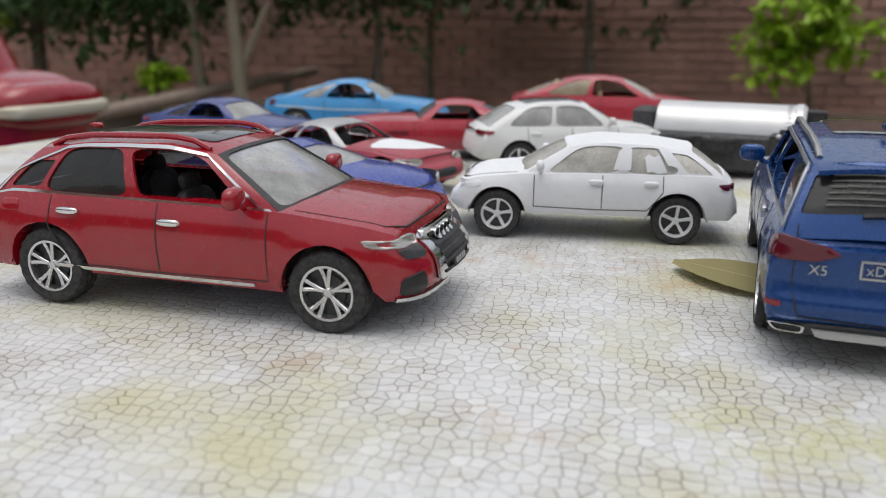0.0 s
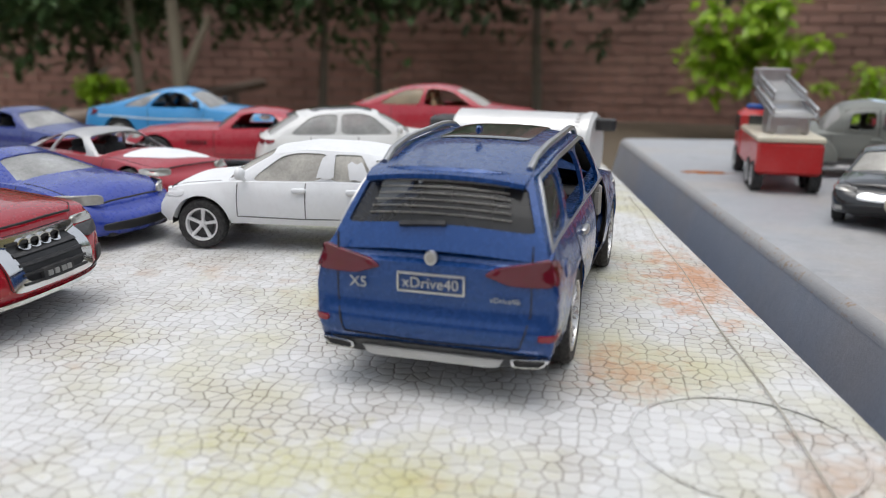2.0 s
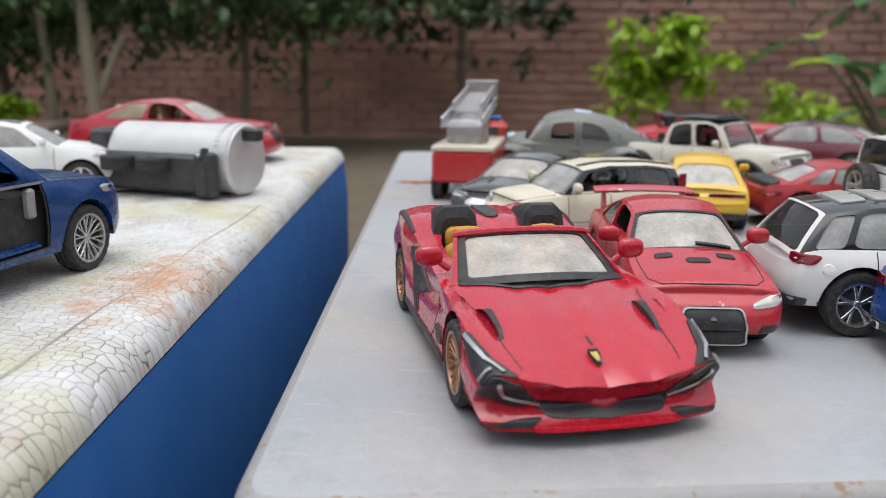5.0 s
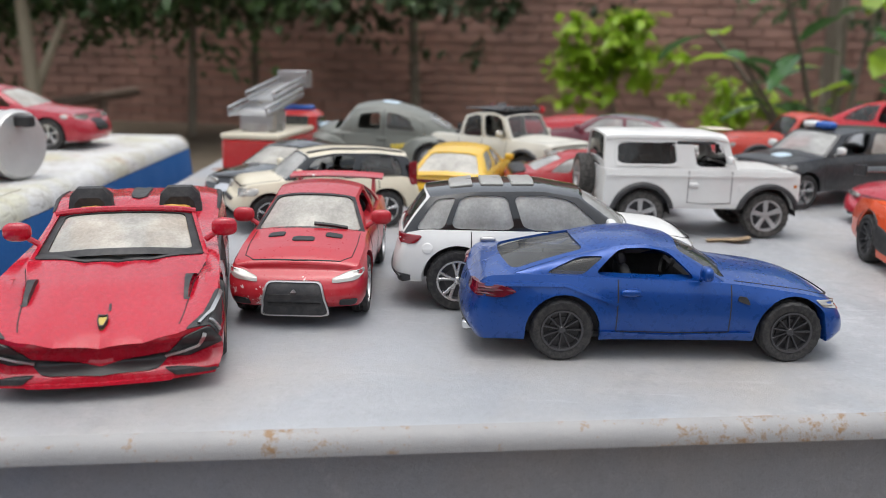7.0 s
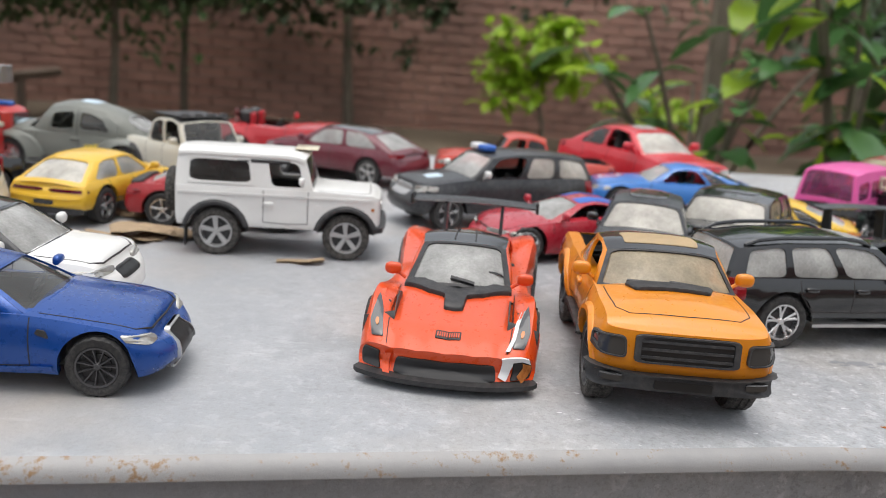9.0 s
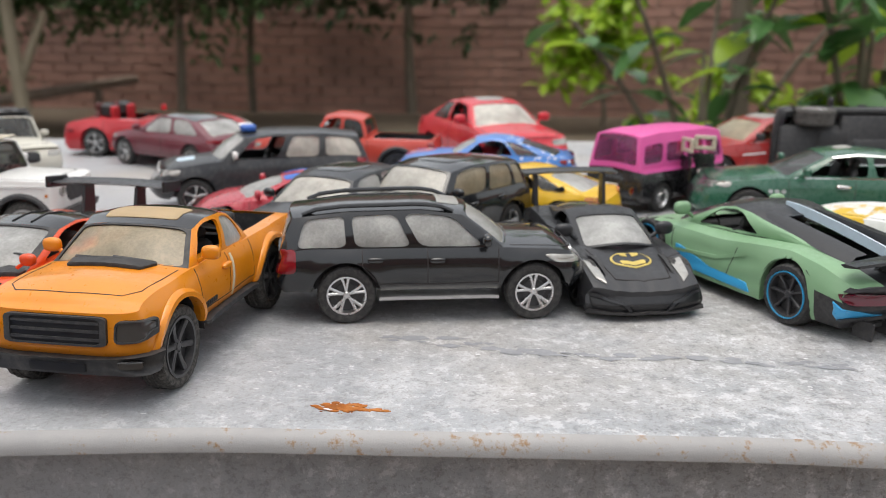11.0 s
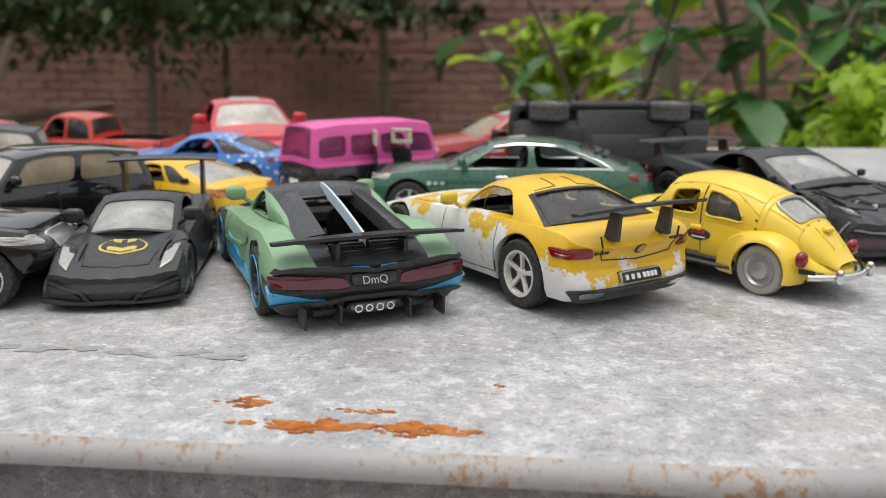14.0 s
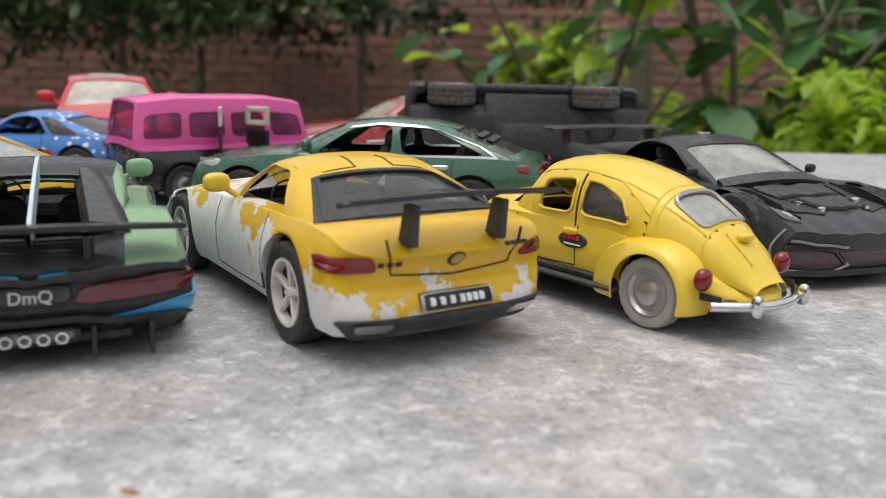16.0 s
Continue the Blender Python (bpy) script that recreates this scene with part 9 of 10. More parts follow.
        pts, _ = rounded([(0.695, 0.36), (0.695, -0.36), (0.82, -0.42), (0.82, 0.42)], 0.2, 3, 4)
        rim.tube([self.dome(p[0], p[1], 0.0002) for p in pts + pts[:1]], 0.0007, 6, cap=False)
        part("rear_window_seal", rim, MAT["satin"], self.ob)
        pane = Geo()
        self.pane_set(flat, [(0.0, 1.0), (0.0, -1.0), (0.155, -1.0), (0.155, 1.0)], [(0.03, 0.72), (0.03, -0.72), (0.135, -0.62), (0.135, 0.62)], shell, pane, 0.15, 1, True)
        part("windscreen", pane, MAT["haze_glass"], self.ob).visible_shadow = False
        bead = Geo()
        mid = lerp(0.37, 0.66, 0.5)
        lines = [[(t, 0.45) for t in np.linspace(0.155, 0.66, 22)], [(t, -0.45) for t in np.linspace(0.155, 0.66, 22)]]
        lines += [[(t, w) for w in np.linspace(1, -1, 30)] for t in (0.155, 0.66, 0.685, 0.835)]
        for sg in (1, -1):
            lines += [[(0.37, sg * w) for w in np.linspace(1, 0.45, 9)], [(lerp(mid, 0.66, u), sg * lerp(0.45, 0.7, u)) for u in np.linspace(0, 1, 9)], [(t, sg * 0.5) for t in np.linspace(0.685, 0.835, 8)]]
        for line in lines:
            bead.tube([self.dome(t, w, -0.0002) for t, w in line], 0.00045, 6)
        part("body_bead", bead, self.paint, self.ob)
        ob = part("cabin_shell", shell, self.paint, self.ob, angle=60)
        bm = bmesh.new()
        bm.from_mesh(ob.data)
        bmesh.ops.remove_doubles(bm, verts=bm.verts, dist=0.00025)
        bm.to_mesh(ob.data)
        bm.free()
        lid = Geo()
        for line in ([(0.86, 0.2), (0.9, 0.21), (0.95, 0.19)], [(0.86, -0.2), (0.9, -0.21), (0.95, -0.19)]):
            lid.tube([self.dome(t, w, 0.0001) for t, w in line], 0.0004, 6)
        part("boot_crease", lid, self.paint, self.ob)
        g = Geo()
        p = self.dome(0.885, 0.0, 0.0008)
        g.blob(p, (self.L * 0.03, self.L * 0.05, self.L * 0.022), 14, 8, 2.5)
        part("plate_lamp", g, self.paint, self.ob)
        for sg in (1, -1):
            g = Geo()
            g.tube([self.dome(0.372, sg * w, 0.0001) for w in np.linspace(1.0, 0.5, 8)], 0.0003, 6)
            part("door_gap", g, MAT["gap"], self.ob)


def round_saloon(place, heading, paint_name, label, L, mark=False):
    c = RoundCar("toy_car", place, heading, label, **dict(
        COUPE, L=L, W=L * 0.385, H=L * 0.37, paint=paint_name, wr=L * 0.083, ww=L * 0.046, fx=0.2, rx=0.79, sill=L * 0.075, wheel="dish", rim="satin" if mark else "alloy", tyre="white_rubber" if mark else "rubber",
        sh=[(0, 0.3), (0.05, 0.4), (0.15, 0.5), (0.28, 0.56), (0.5, 0.56), (0.65, 0.55), (0.8, 0.48), (0.9, 0.4), (1, 0.28)], cab=(0.28, 0.375, 0.66, 0.965),
        nd=0.22, nt=0.2, pn=2.0, pt=2.0, crown=0.006 * L / 0.115, rcrown=0.002, flare=0.0, doors=(0.33, 0.55), sin=[(0, 0.2), (0.15, 0.17), (0.5, 0.15), (1, 0.2)], handles=((0.53, 0.5),), handlemat=None, stance=L * 0.0225))
    e = c.W / 2
    for ax, back in ((c.ax[0], 1.0), (c.ax[1], -1.0)):
        for sg in (1, -1):
            g = Geo()
            rows = []
            r0 = c.s["wr"] * 1.12
            for i in range(25):
                a = math.pi * (-0.1 + 1.2 * i / 24)
                tail = 1.0 + 0.45 * max(0.0, -math.cos(a) * (1 if back > 0 else -1)) ** 2
                row = []
                for k in range(8):
                    b = k / 7
                    rad = r0 * (1 + 0.34 * math.sin(b * math.pi / 2)) * (tail if b > 0.3 else 1)
                    y = e * (1.0 - 0.42 * (1 - math.cos(b * math.pi / 2)))
                    row.append((ax + rad * math.cos(a), sg * y, max(c.s["sill"] * 0.7, c.s["wr"] + rad * math.sin(a))))
                rows.append(row)
            g.grid(rows)
            part("fender", g, c.paint, c.ob)
            g = Geo()
            x = ax + (1.28 if back > 0 else -1.42) * r0
            g.blob((x, sg * e * 0.83, c.s["wr"] + r0 * (0.72 if back > 0 else 0.62)), (L * 0.035, L * 0.05, L * 0.052), 14, 9, 2.2)
            part("headlamp" if back > 0 else "tail_lamp", g, MAT["lamp_clear" if back > 0 else "lamp_red"], c.ob)
    for end in (1, -1):
        g = Geo()
        pts = [(end * (c.L / 2 + 0.003 - 0.012 * (y / e) ** 2 * (L / 0.115)), y, c.s["wr"] * 1.05) for y in np.linspace(-e * 0.86, e * 0.86, 13)]
        g.tube(pts, L * 0.0115, 10)
        for sg in (1, -1):
            g.blob((end * (c.L / 2 + 0.002), sg * e * 0.5, c.s["wr"] * 1.1), (L * 0.025, L * 0.022, L * 0.05), 10, 8, 3)
        part("bumper", g, MAT["chrome"], c.ob)
    g = Geo()
    for sg in (1, -1):
        g.box((0, sg * e * 0.86, c.s["sill"] * 0.95), ((c.ax[0] - c.ax[1]) - 2.2 * c.s["wr"], e * 0.26, L * 0.012), L * 0.004)
    part("running_board", g, MAT["bumper_black"], c.ob)
    return c


c = round_saloon((1.3215, 0.447, T), 134, "round_yellow", "yellow rounded toy saloon with white wheels and chrome bumpers", 0.117, True)
for side in (1, -1):
    c.decal("oval_sign", "s", "black_plastic", [(0.54 + 0.05 * math.cos(t), 0.44 + 0.055 * math.sin(t)) for t in np.linspace(0, 2 * math.pi, 11)[:-1]], 0.0005, side, 0.45)
    for k in range(4):
        c.decal("sign_bar", "s", "red_mark", q4(0.512 + 0.014 * k, 0.522 + 0.014 * k, 0.445, 0.475), 0.0008, side, 0.1)
    c.decal("sign_bar", "s", "white_mark", q4(0.515, 0.57, 0.41, 0.42), 0.0008, side, 0.1)
c.decal("boot_panel", "t", "round_yellow", [(0.9, 0.3), (0.9, -0.3), (0.96, -0.26), (0.96, 0.26)], 0.0006, 1)

c = LineCar("toy_car", (1.374, 0.541, T), -60, "matt black angular toy hypercar with a wine-red nose intake", **dict(
    WEDGE, L=0.162, W=0.074, H=0.0435, paint="soft_black", wr=0.0142, rw=0.62, mirror="soft_black", mirror_size=0.55, screenglass="haze_glass", openw=(0,), cab=(0.3, 0.48, 0.64, 0.86), wheel="fivelow", bow=0.03,
    lines7=[
        [(0, 0, 0.4), (0.06, 0, 0.5), (0.2, 0, 0.58), (0.3, 0, 0.66), (0.62, 0, 0.8), (0.85, 0, 0.84), (1, 0, 0.72)],
        [(0, 0.35, 0.41), (0.06, 0.35, 0.5), (0.2, 0.36, 0.58), (0.3, 0.38, 0.66), (0.62, 0.38, 0.8), (0.85, 0.36, 0.84), (1, 0.35, 0.72)],
        [(0, 0.62, 0.42), (0.06, 0.64, 0.5), (0.2, 0.68, 0.58), (0.3, 0.74, 0.65), (0.62, 0.72, 0.75), (0.85, 0.64, 0.82), (1, 0.6, 0.7)],
        [(0, 0.86, 0.44), (0.08, 0.9, 0.57), (0.2, 0.94, 0.68), (0.3, 0.9, 0.66), (0.5, 0.86, 0.66), (0.7, 0.93, 0.78), (0.85, 0.95, 0.85), (1, 0.88, 0.7)],
        [(0, 0.95, 0.32), (0.2, 1, 0.5), (0.5, 0.92, 0.46), (0.8, 1, 0.6), (1, 0.92, 0.5)],
        [(0, 0.97, 0.2), (0.2, 1, 0.34), (0.5, 0.95, 0.26), (0.8, 1, 0.4), (1, 0.92, 0.36)],
        [(0, 0.92, 0.1), (0.2, 0.96, 0.13), (0.5, 0.97, 0.13), (0.8, 0.97, 0.15), (1, 0.88, 0.2)]],
    decals=[("air_intake", "f", "wine_dark", [(0.42, 0.2), (0.6, 0.14), (0.96, 0.18), (0.98, 0.34), (0.5, 0.3)], dict(off=0.0006, r=0.08, rim=("soft_black", 0.1))), ("centre_intake", "f", "wine_dark", [(-0.4, 0.2), (0.4, 0.2), (0.46, 0.3), (-0.46, 0.3)], dict(one=1, off=0.0006, r=0.08)), ("headlamp", "L", "lamp_dark", [(0.03, 2.35), (0.04, 2.95), (0.09, 2.9), (0.08, 2.35)], dict(off=0.0005)), ("lamp_lens", "L", "chrome", ring_pts(0.06, 2.6, 0.012, 0.14, 9), dict(off=0.0008, r=0.4)),
            ("bonnet_panel", "t", "bumper_black", [(0.1, 0.35), (0.1, -0.35), (0.17, -0.4), (0.17, 0.4)], dict(one=1, off=0.0014, r=0.08)), ("bonnet_panel", "t", "bumper_black", [(0.19, 0.6), (0.19, -0.6), (0.255, -0.66), (0.255, 0.66)], dict(one=1, off=0.0014, r=0.08)), ("bonnet_recess", "t", "grille", [(0.08, 0.45), (0.1, 0.9), (0.26, 0.95), (0.26, 0.74), (0.18, 0.7), (0.16, 0.45)], dict(off=0.0005, r=0.08)), ("front_lip", "f", "black_plastic", q4(-1.0, 1.0, 0.11, 0.16), dict(one=1, off=0.0016)),
            ("hinge", "t", "chrome", q4(0.135, 0.15, 0.5, 0.66), dict(off=0.0016, r=0.2)), ("hinge", "t", "chrome", q4(0.09, 0.1, 0.4, 0.5), dict(off=0.0016, r=0.2)), ("roof_stud", "q", "chrome", [(0.35, 0.12), (0.35, -0.12), (0.5, -0.1), (0.5, 0.1)], dict(one=1, off=0.001, r=0.3))],
    strips=[("nose_edge", "f", "scuff_grey", [(0.36, 0.33), (0.5, 0.34), (0.98, 0.37)], 0.0008, 0.0009), ("chin_edge", "f", "scuff_grey", [(0.4, 0.21), (0.58, 0.14), (0.98, 0.15)], 0.0009, 0.0012), ("corner_edge", "L", "scuff_grey", [(0.02, 3.2), (0.03, 5.6)], 0.0008, 0.0005), ("bonnet_crease", "L", "soft_black", [(0.06, 2.1), (0.28, 2.1)], 0.0014, 0.0008), ("screen_edge", "w", "bumper_black", [(-0.95, 0.02), (0, 0.02), (0.95, 0.02)], 0.0026, 0.0012, 1)]))
c.wing(-0.073, 0.041, 0.07, 0.013, "soft_black", 0.7, 0.034)

c = ToyCar("toy_car", (1.228, 0.562, T), 177, "dark green toy saloon with chrome window surrounds", **dict(
    SEDAN, L=0.166, W=0.062, H=0.0465, wr=0.0118, paint="green", openw=(0, 1), mirror="green", pillar="green", screenglass="glass", cab=(0.31, 0.46, 0.72, 0.9), wins=((0.1, 0.46), (0.51, 0.9, 0.07, 0.88, 0.51, 0.82)), handles=((0.5, 0.58), (0.71, 0.6)), handlemat="chrome", interior="dark_trim",
    decals=[headlamps(0.5, 0.6, 0.6), taillamps(0.56, 0.65), ("grille", "f", "grille", q4(-0.35, 0.35, 0.25, 0.45), dict(one=1)), ("roof_scuff", "q", "grey_trim", [(0.2, 0.3), (0.2, -0.3), (0.4, -0.3), (0.4, 0.3)], dict(one=1, off=0.0003))]
    + [("fender_vent", "s", "satin", [(x + 0.009 * math.cos(t), 0.5 + 0.026 * math.sin(t)) for t in np.linspace(0, 2 * math.pi, 9)[:-1]], dict(r=0.45)) for x in (0.26, 0.282, 0.304)],
    strips=[("window_chrome", "c", "chrome", [(0.04, 0.03), (0.5, 0.03), (0.93, 0.05), (0.95, 0.4), (0.86, 0.93), (0.5, 0.95), (0.06, 0.94)], 0.0011, 0.0005), ("louvre", "b", "bumper_black", [(-0.7, 0.5), (0.7, 0.5)], 0.0016, 0.0006, 1), ("louvre", "b", "bumper_black", [(-0.7, 0.65), (0.7, 0.65)], 0.0016, 0.0006, 1)]))

c = ToyCar("toy_van", (1.133, 0.61, T), 46, "pink and black toy camper van with open folding side doors", "toy van", **dict(
    SUV, L=0.1, W=0.046, H=0.0525, paint="van_black", roofmat="pink", pillar="pink", screenmat="pink", wr=0.0098, ww=0.006, fx=0.2, rx=0.76, sill=0.008, cab=(0.03, 0.09, 0.95, 0.985), roof=[(0, 0.95), (0.2, 1.0), (0.8, 1.0), (1, 0.96)], rw=0.84, sh=[(0, 0.5), (0.1, 0.54), (0.9, 0.54), (1, 0.53)], nd=0.05, nt=0.035,
    wins=((0.04, 0.24, 0.2, 0.72), (0.28, 0.48, 0.2, 0.72), (0.52, 0.72, 0.2, 0.72), (0.76, 0.96, 0.2, 0.72)), glass="pink_glass", rearglassmat="pink_glass", rearlo=0.16, rearm=0.12, doors=None, lines=False, bow=0.012, rbow=0.01, wheel="dish", handles=(), mirror=None, seats=2, cside=0.025, crown=0.001,
    decals=[("number_plate", "r", "white_mark", q4(-0.24, 0.24, 0.27, 0.36), dict(one=1, r=0.1)), ("tail_lamp", "r", "lamp_red", [(0.72 + 0.07 * math.cos(t), 0.3 + 0.05 * math.sin(t)) for t in np.linspace(0, 2 * math.pi, 9)[:-1]], dict(r=0.45, rim=("chrome", 0.25))), ("rear_lid", "r", "van_black", q4(-0.4, 0.4, 0.2, 0.46), dict(one=1, off=0.0003))],
    strips=[("waist_band", "s", "pink", [(0.02, 0.53), (0.5, 0.53), (0.985, 0.53)], 0.0022, 0.0006), ("rear_bumper", "r", "van_black", [(-0.95, 0.15), (0, 0.15), (0.95, 0.15)], 0.0022, 0.0014, 1)]))
for k, (x, a) in enumerate(((0.012, -62), (-0.008, 62))):
    g = Geo()
    g.box((0, 0, 0.013), (0.014, 0.0014, 0.026), 0.0006)
    d = part("side_door", g, MAT["van_black"], c.ob, at=pose(x, -0.0265, 0.01, 0, 0, a))
    g = Geo()
    for dx, dz, sx, sz in ((0, 0.0345, 0.014, 0.0025), (0, 0.0275, 0.014, 0.0025), (-0.0058, 0.031, 0.0025, 0.009), (0.0058, 0.031, 0.0025, 0.009)):
        g.box((dx, 0, dz + 0.002), (sx, 0.0016, sz), 0.0004)
    part("window_frame", g, MAT["cream"], d)

c = ToyCar("toy_car", (1.222, 0.715, T), 201, "chipped deep red toy luxury coupe with tan interior", **dict(
    SEDAN, L=0.165, W=0.066, H=0.052, wr=0.0125, paint="deep_red", glass="tan_glass", screenglass="tan_glass", interior="tan_trim", openw=(0,), cab=(0.31, 0.45, 0.72, 0.9), mirror="dark_trim", decals=[headlamps(0.46, 0.58, 0.6), ("grille", "f", "chrome", q4(-0.42, 0.42, 0.26, 0.5), dict(one=1)), ("sunroof", "q", "dull_glass", [(0.1, 0.6), (0.1, -0.6), (0.6, -0.6), (0.6, 0.6)], dict(one=1))],
    strips=[("window_chrome", "c", "satin", [(0.04, 0.03), (0.5, 0.03), (0.95, 0.05)], 0.001, 0.0005), ("side_chip", "s", "white_mark", [(0.3, 0.5), (0.42, 0.52)], 0.0012, 0.0003)]))

# black off-roader lying on its side, underside towards the front
c = ToyCar("toy_car", (0, 0, 0), 0, "black toy off-roader lying on its side", **dict(
    SUV, L=0.14, W=0.06, H=0.056, paint="soft_black", wr=0.0145, ww=0.0115, tyre="worn_tread", wheel="five", rim="alloy", rw=0.8, cab=(0.3, 0.38, 0.93, 0.97), nd=0.05, pn=4, glass="tint_glass", sill=0.014, decals=[headlamps(0.46, 0.58, 0.6), ("front_bumper", "f", "bumper_black", q4(-1.0, 1.0, 0.28, 0.38), dict(one=1, off=0.002, depth=0.004))],
    tilt=pose(1.295, 0.69, T + 0.031, 0, 0, 188) @ pose(0, 0, 0, 88, 0, 0) @ pose(0, 0, -0.02)))
g = Geo()
g.box((0, 0, 0.0135), (0.138, 0.034, 0.004), 0.001)
g.box((0, 0, 0.0125), (0.05, 0.05, 0.004), 0.001)
g.box((-0.01, 0, 0.0105), (0.05, 0.016, 0.003), 0.001)
g.lathe([(0.0, 0.0085), (0.0025, 0.0085), (0.0025, 0.0065), (0.001, 0.0065), (0.001, 0.0001)], 20, axis="z", at=(-0.045, 0.006, 0.0098))
g.box((0.03, 0.008, 0.0105), (0.022, 0.012, 0.002), 0.0008)
g.tube([(-0.06, -0.014, 0.0105), (-0.01, -0.014, 0.0105), (0.02, -0.01, 0.0105)], 0.0016, 8)
part("underbody", g, MAT["bumper_black"], c.ob)
c.box_part("side_step", (0, 0.0285, 0.0125), (0.06, 0.003, 0.002), "bumper_black")

c = ToyCar("toy_car", (1.012, 0.648, T), 179, "blue toy coupe with a red and white bonnet roundel", **dict(
    COUPE, L=0.137, W=0.056, H=0.04, wr=0.0108, paint="starred_blue", pillar="mid_blue", openw=(0,), screenglass="haze_glass", decals=[headlamps(0.46, 0.56), taillamps(0.56, 0.66), ("stripe", "s", "stripe_red", q4(0.62, 0.69, 0.3, 0.5), dict(off=0.0004))]
    + [("roundel", "t", m, [(0.15 + r * math.cos(t), 2.45 * r * math.sin(t)) for t in np.linspace(0, 2 * math.pi, 13)[:-1]], dict(one=1, off=o, r=0.45)) for m, r, o in (("red_mark", 0.085, 0.0004), ("white_mark", 0.068, 0.0006), ("red_mark", 0.05, 0.0008), ("blue_mark", 0.03, 0.001))]))
c = ToyCar("toy_car", (1.04, 0.53, T), 161, "yellow toy muscle coupe with a smoked rear window", **dict(
    COUPE, L=0.118, W=0.051, H=0.0365, wr=0.0098, paint="yellow", glass="glass", rearglassmat="haze_glass", openw=(0,), mirror="yellow", decals=[taillamps(0.54, 0.66, 0.6, 1.0, "lamp_amber"), headlamps(0.46, 0.56), ("rear_panel", "r", "grille", q4(-0.5, 0.5, 0.3, 0.42), dict(one=1)), ("rear_quarter_vent", "s", "grille", [(0.74, 0.72), (0.8, 0.72), (0.79, 0.8)], dict(off=0.0004))]))
c = ToyCar("toy_car", (0.946, 0.452, T), -106, "black toy estate SUV with a dusty windscreen", **dict(
    SUV, L=0.118, W=0.05, H=0.0425, paint="police_black", wr=0.0105, glass="haze_glass", screenglass="dust_glass", mirror="black", decals=[headlamps(0.5, 0.58), ("sunroof", "q", "sunroof", [(0.15, 0.6), (0.15, -0.6), (0.7, -0.6), (0.7, 0.6)], dict(one=1))]))
c = ToyCar("toy_car", (0.997, 0.464, T), -122, "black boxy toy SUV with yellowed side windows", **dict(
    SUV, L=0.118, W=0.052, H=0.047, paint="black", wr=0.011, glass="tan_glass", screenglass="dust_glass", mirror="black", rw=0.8, cab=(0.3, 0.4, 0.92, 0.97), decals=[headlamps(0.5, 0.6), ("sunroof", "q", "sunroof", [(0.15, 0.6), (0.15, -0.6), (0.55, -0.6), (0.55, 0.6)], dict(one=1))]))
c = ToyCar("toy_car", (0.912, 0.488, T), 196, "red toy supercar with blue stripe and white side lettering", **dict(
    SUPER, L=0.124, W=0.054, H=0.0345, paint="crimson", wr=0.0104, openw=(0,), screenglass="haze_glass", mirror="crimson", cab=(0.3, 0.48, 0.66, 0.86), wheel="fivelow", rim="alloy", decals=[headlamps(0.42, 0.52), ("blue_stripe", "q", "blue_mark", [(0.0, 0.9), (0.0, 0.4), (1.0, 0.4), (1.0, 0.9)], dict(r=0.1)), ("side_vent", "s", "grille", [(0.6, 0.36), (0.7, 0.44), (0.72, 0.62), (0.62, 0.55)])]))
for k in range(7):
    c.decal("door_bar", "s", "white_mark", q4(0.46 + 0.022 * k, 0.476 + 0.022 * k, 0.3, 0.38), 0.0005, 1, 0.1)
    c.decal("door_bar", "s", "white_mark", q4(0.44 + 0.028 * k, 0.46 + 0.028 * k, 0.42, 0.48), 0.0005, 1, 0.1)
c = ToyCar("toy_car", (0.868, 0.566, T), 207, "dusty black toy patrol SUV with a small roof beacon", **dict(
    SUV, L=0.142, W=0.053, H=0.0495, paint="police_black", wr=0.0112, openw=(0,), glass="dust_glass", screenglass="haze_glass", handles=(), mirror="white", cab=(0.3, 0.42, 0.93, 0.98), rw=0.78, wins=((0.08, 0.36), (0.41, 0.64), (0.69, 0.95)), decals=[headlamps(0.48, 0.58, 0.6), ("grille", "f", "silver_paint", q4(-0.45, 0.45, 0.42, 0.56), dict(one=1)), ("bonnet_mark", "t", "pale_blue", [(0.12, 0.5), (0.12, 0.1), (0.2, 0.1), (0.2, 0.5)], dict(one=1)), taillamps(0.46, 0.64, 0.85)]))
g = Geo()
g.blob((0.008, 0.004, 0.0508), (0.01, 0.012, 0.0045), 12, 7, 4)
part("beacon", g, MAT["blue_mark"], c.ob, "blue beacon stub")
g = Geo()
g.blob((0.008, -0.007, 0.0508), (0.01, 0.01, 0.0045), 12, 7, 4)
part("beacon", g, MAT["white_mark"], c.ob, "white beacon stub")

c = ToyCar("toy_truck", (0.9, 0.69, T), 181, "orange-red toy pickup with black wheel arches and open bed", "toy truck", **dict(
    SUV, L=0.146, W=0.056, H=0.051, paint="pickup_red", wr=0.0118, ww=0.0075, cab=(0.33, 0.4, 0.6, 0.63), bed=(0.655, 0.97), wins=((0.08, 0.48), (0.54, 0.94)), openw=(0,), glass="tint_glass", nd=0.03, nt=0.02, pn=4, pt=5, rw=0.84, arch_mat="bumper_black", sill=0.014, sh=[(0, 0.56), (0.05, 0.62), (0.33, 0.64), (1, 0.62)], bow=0.004, rbow=0.0, handles=(), wheel="five", rim="dark_alloy", seats=2, doors=(0.36, 0.5, 0.63),
    decals=[headlamps(0.46, 0.56, 0.6), taillamps(0.46, 0.6, 0.85)]))
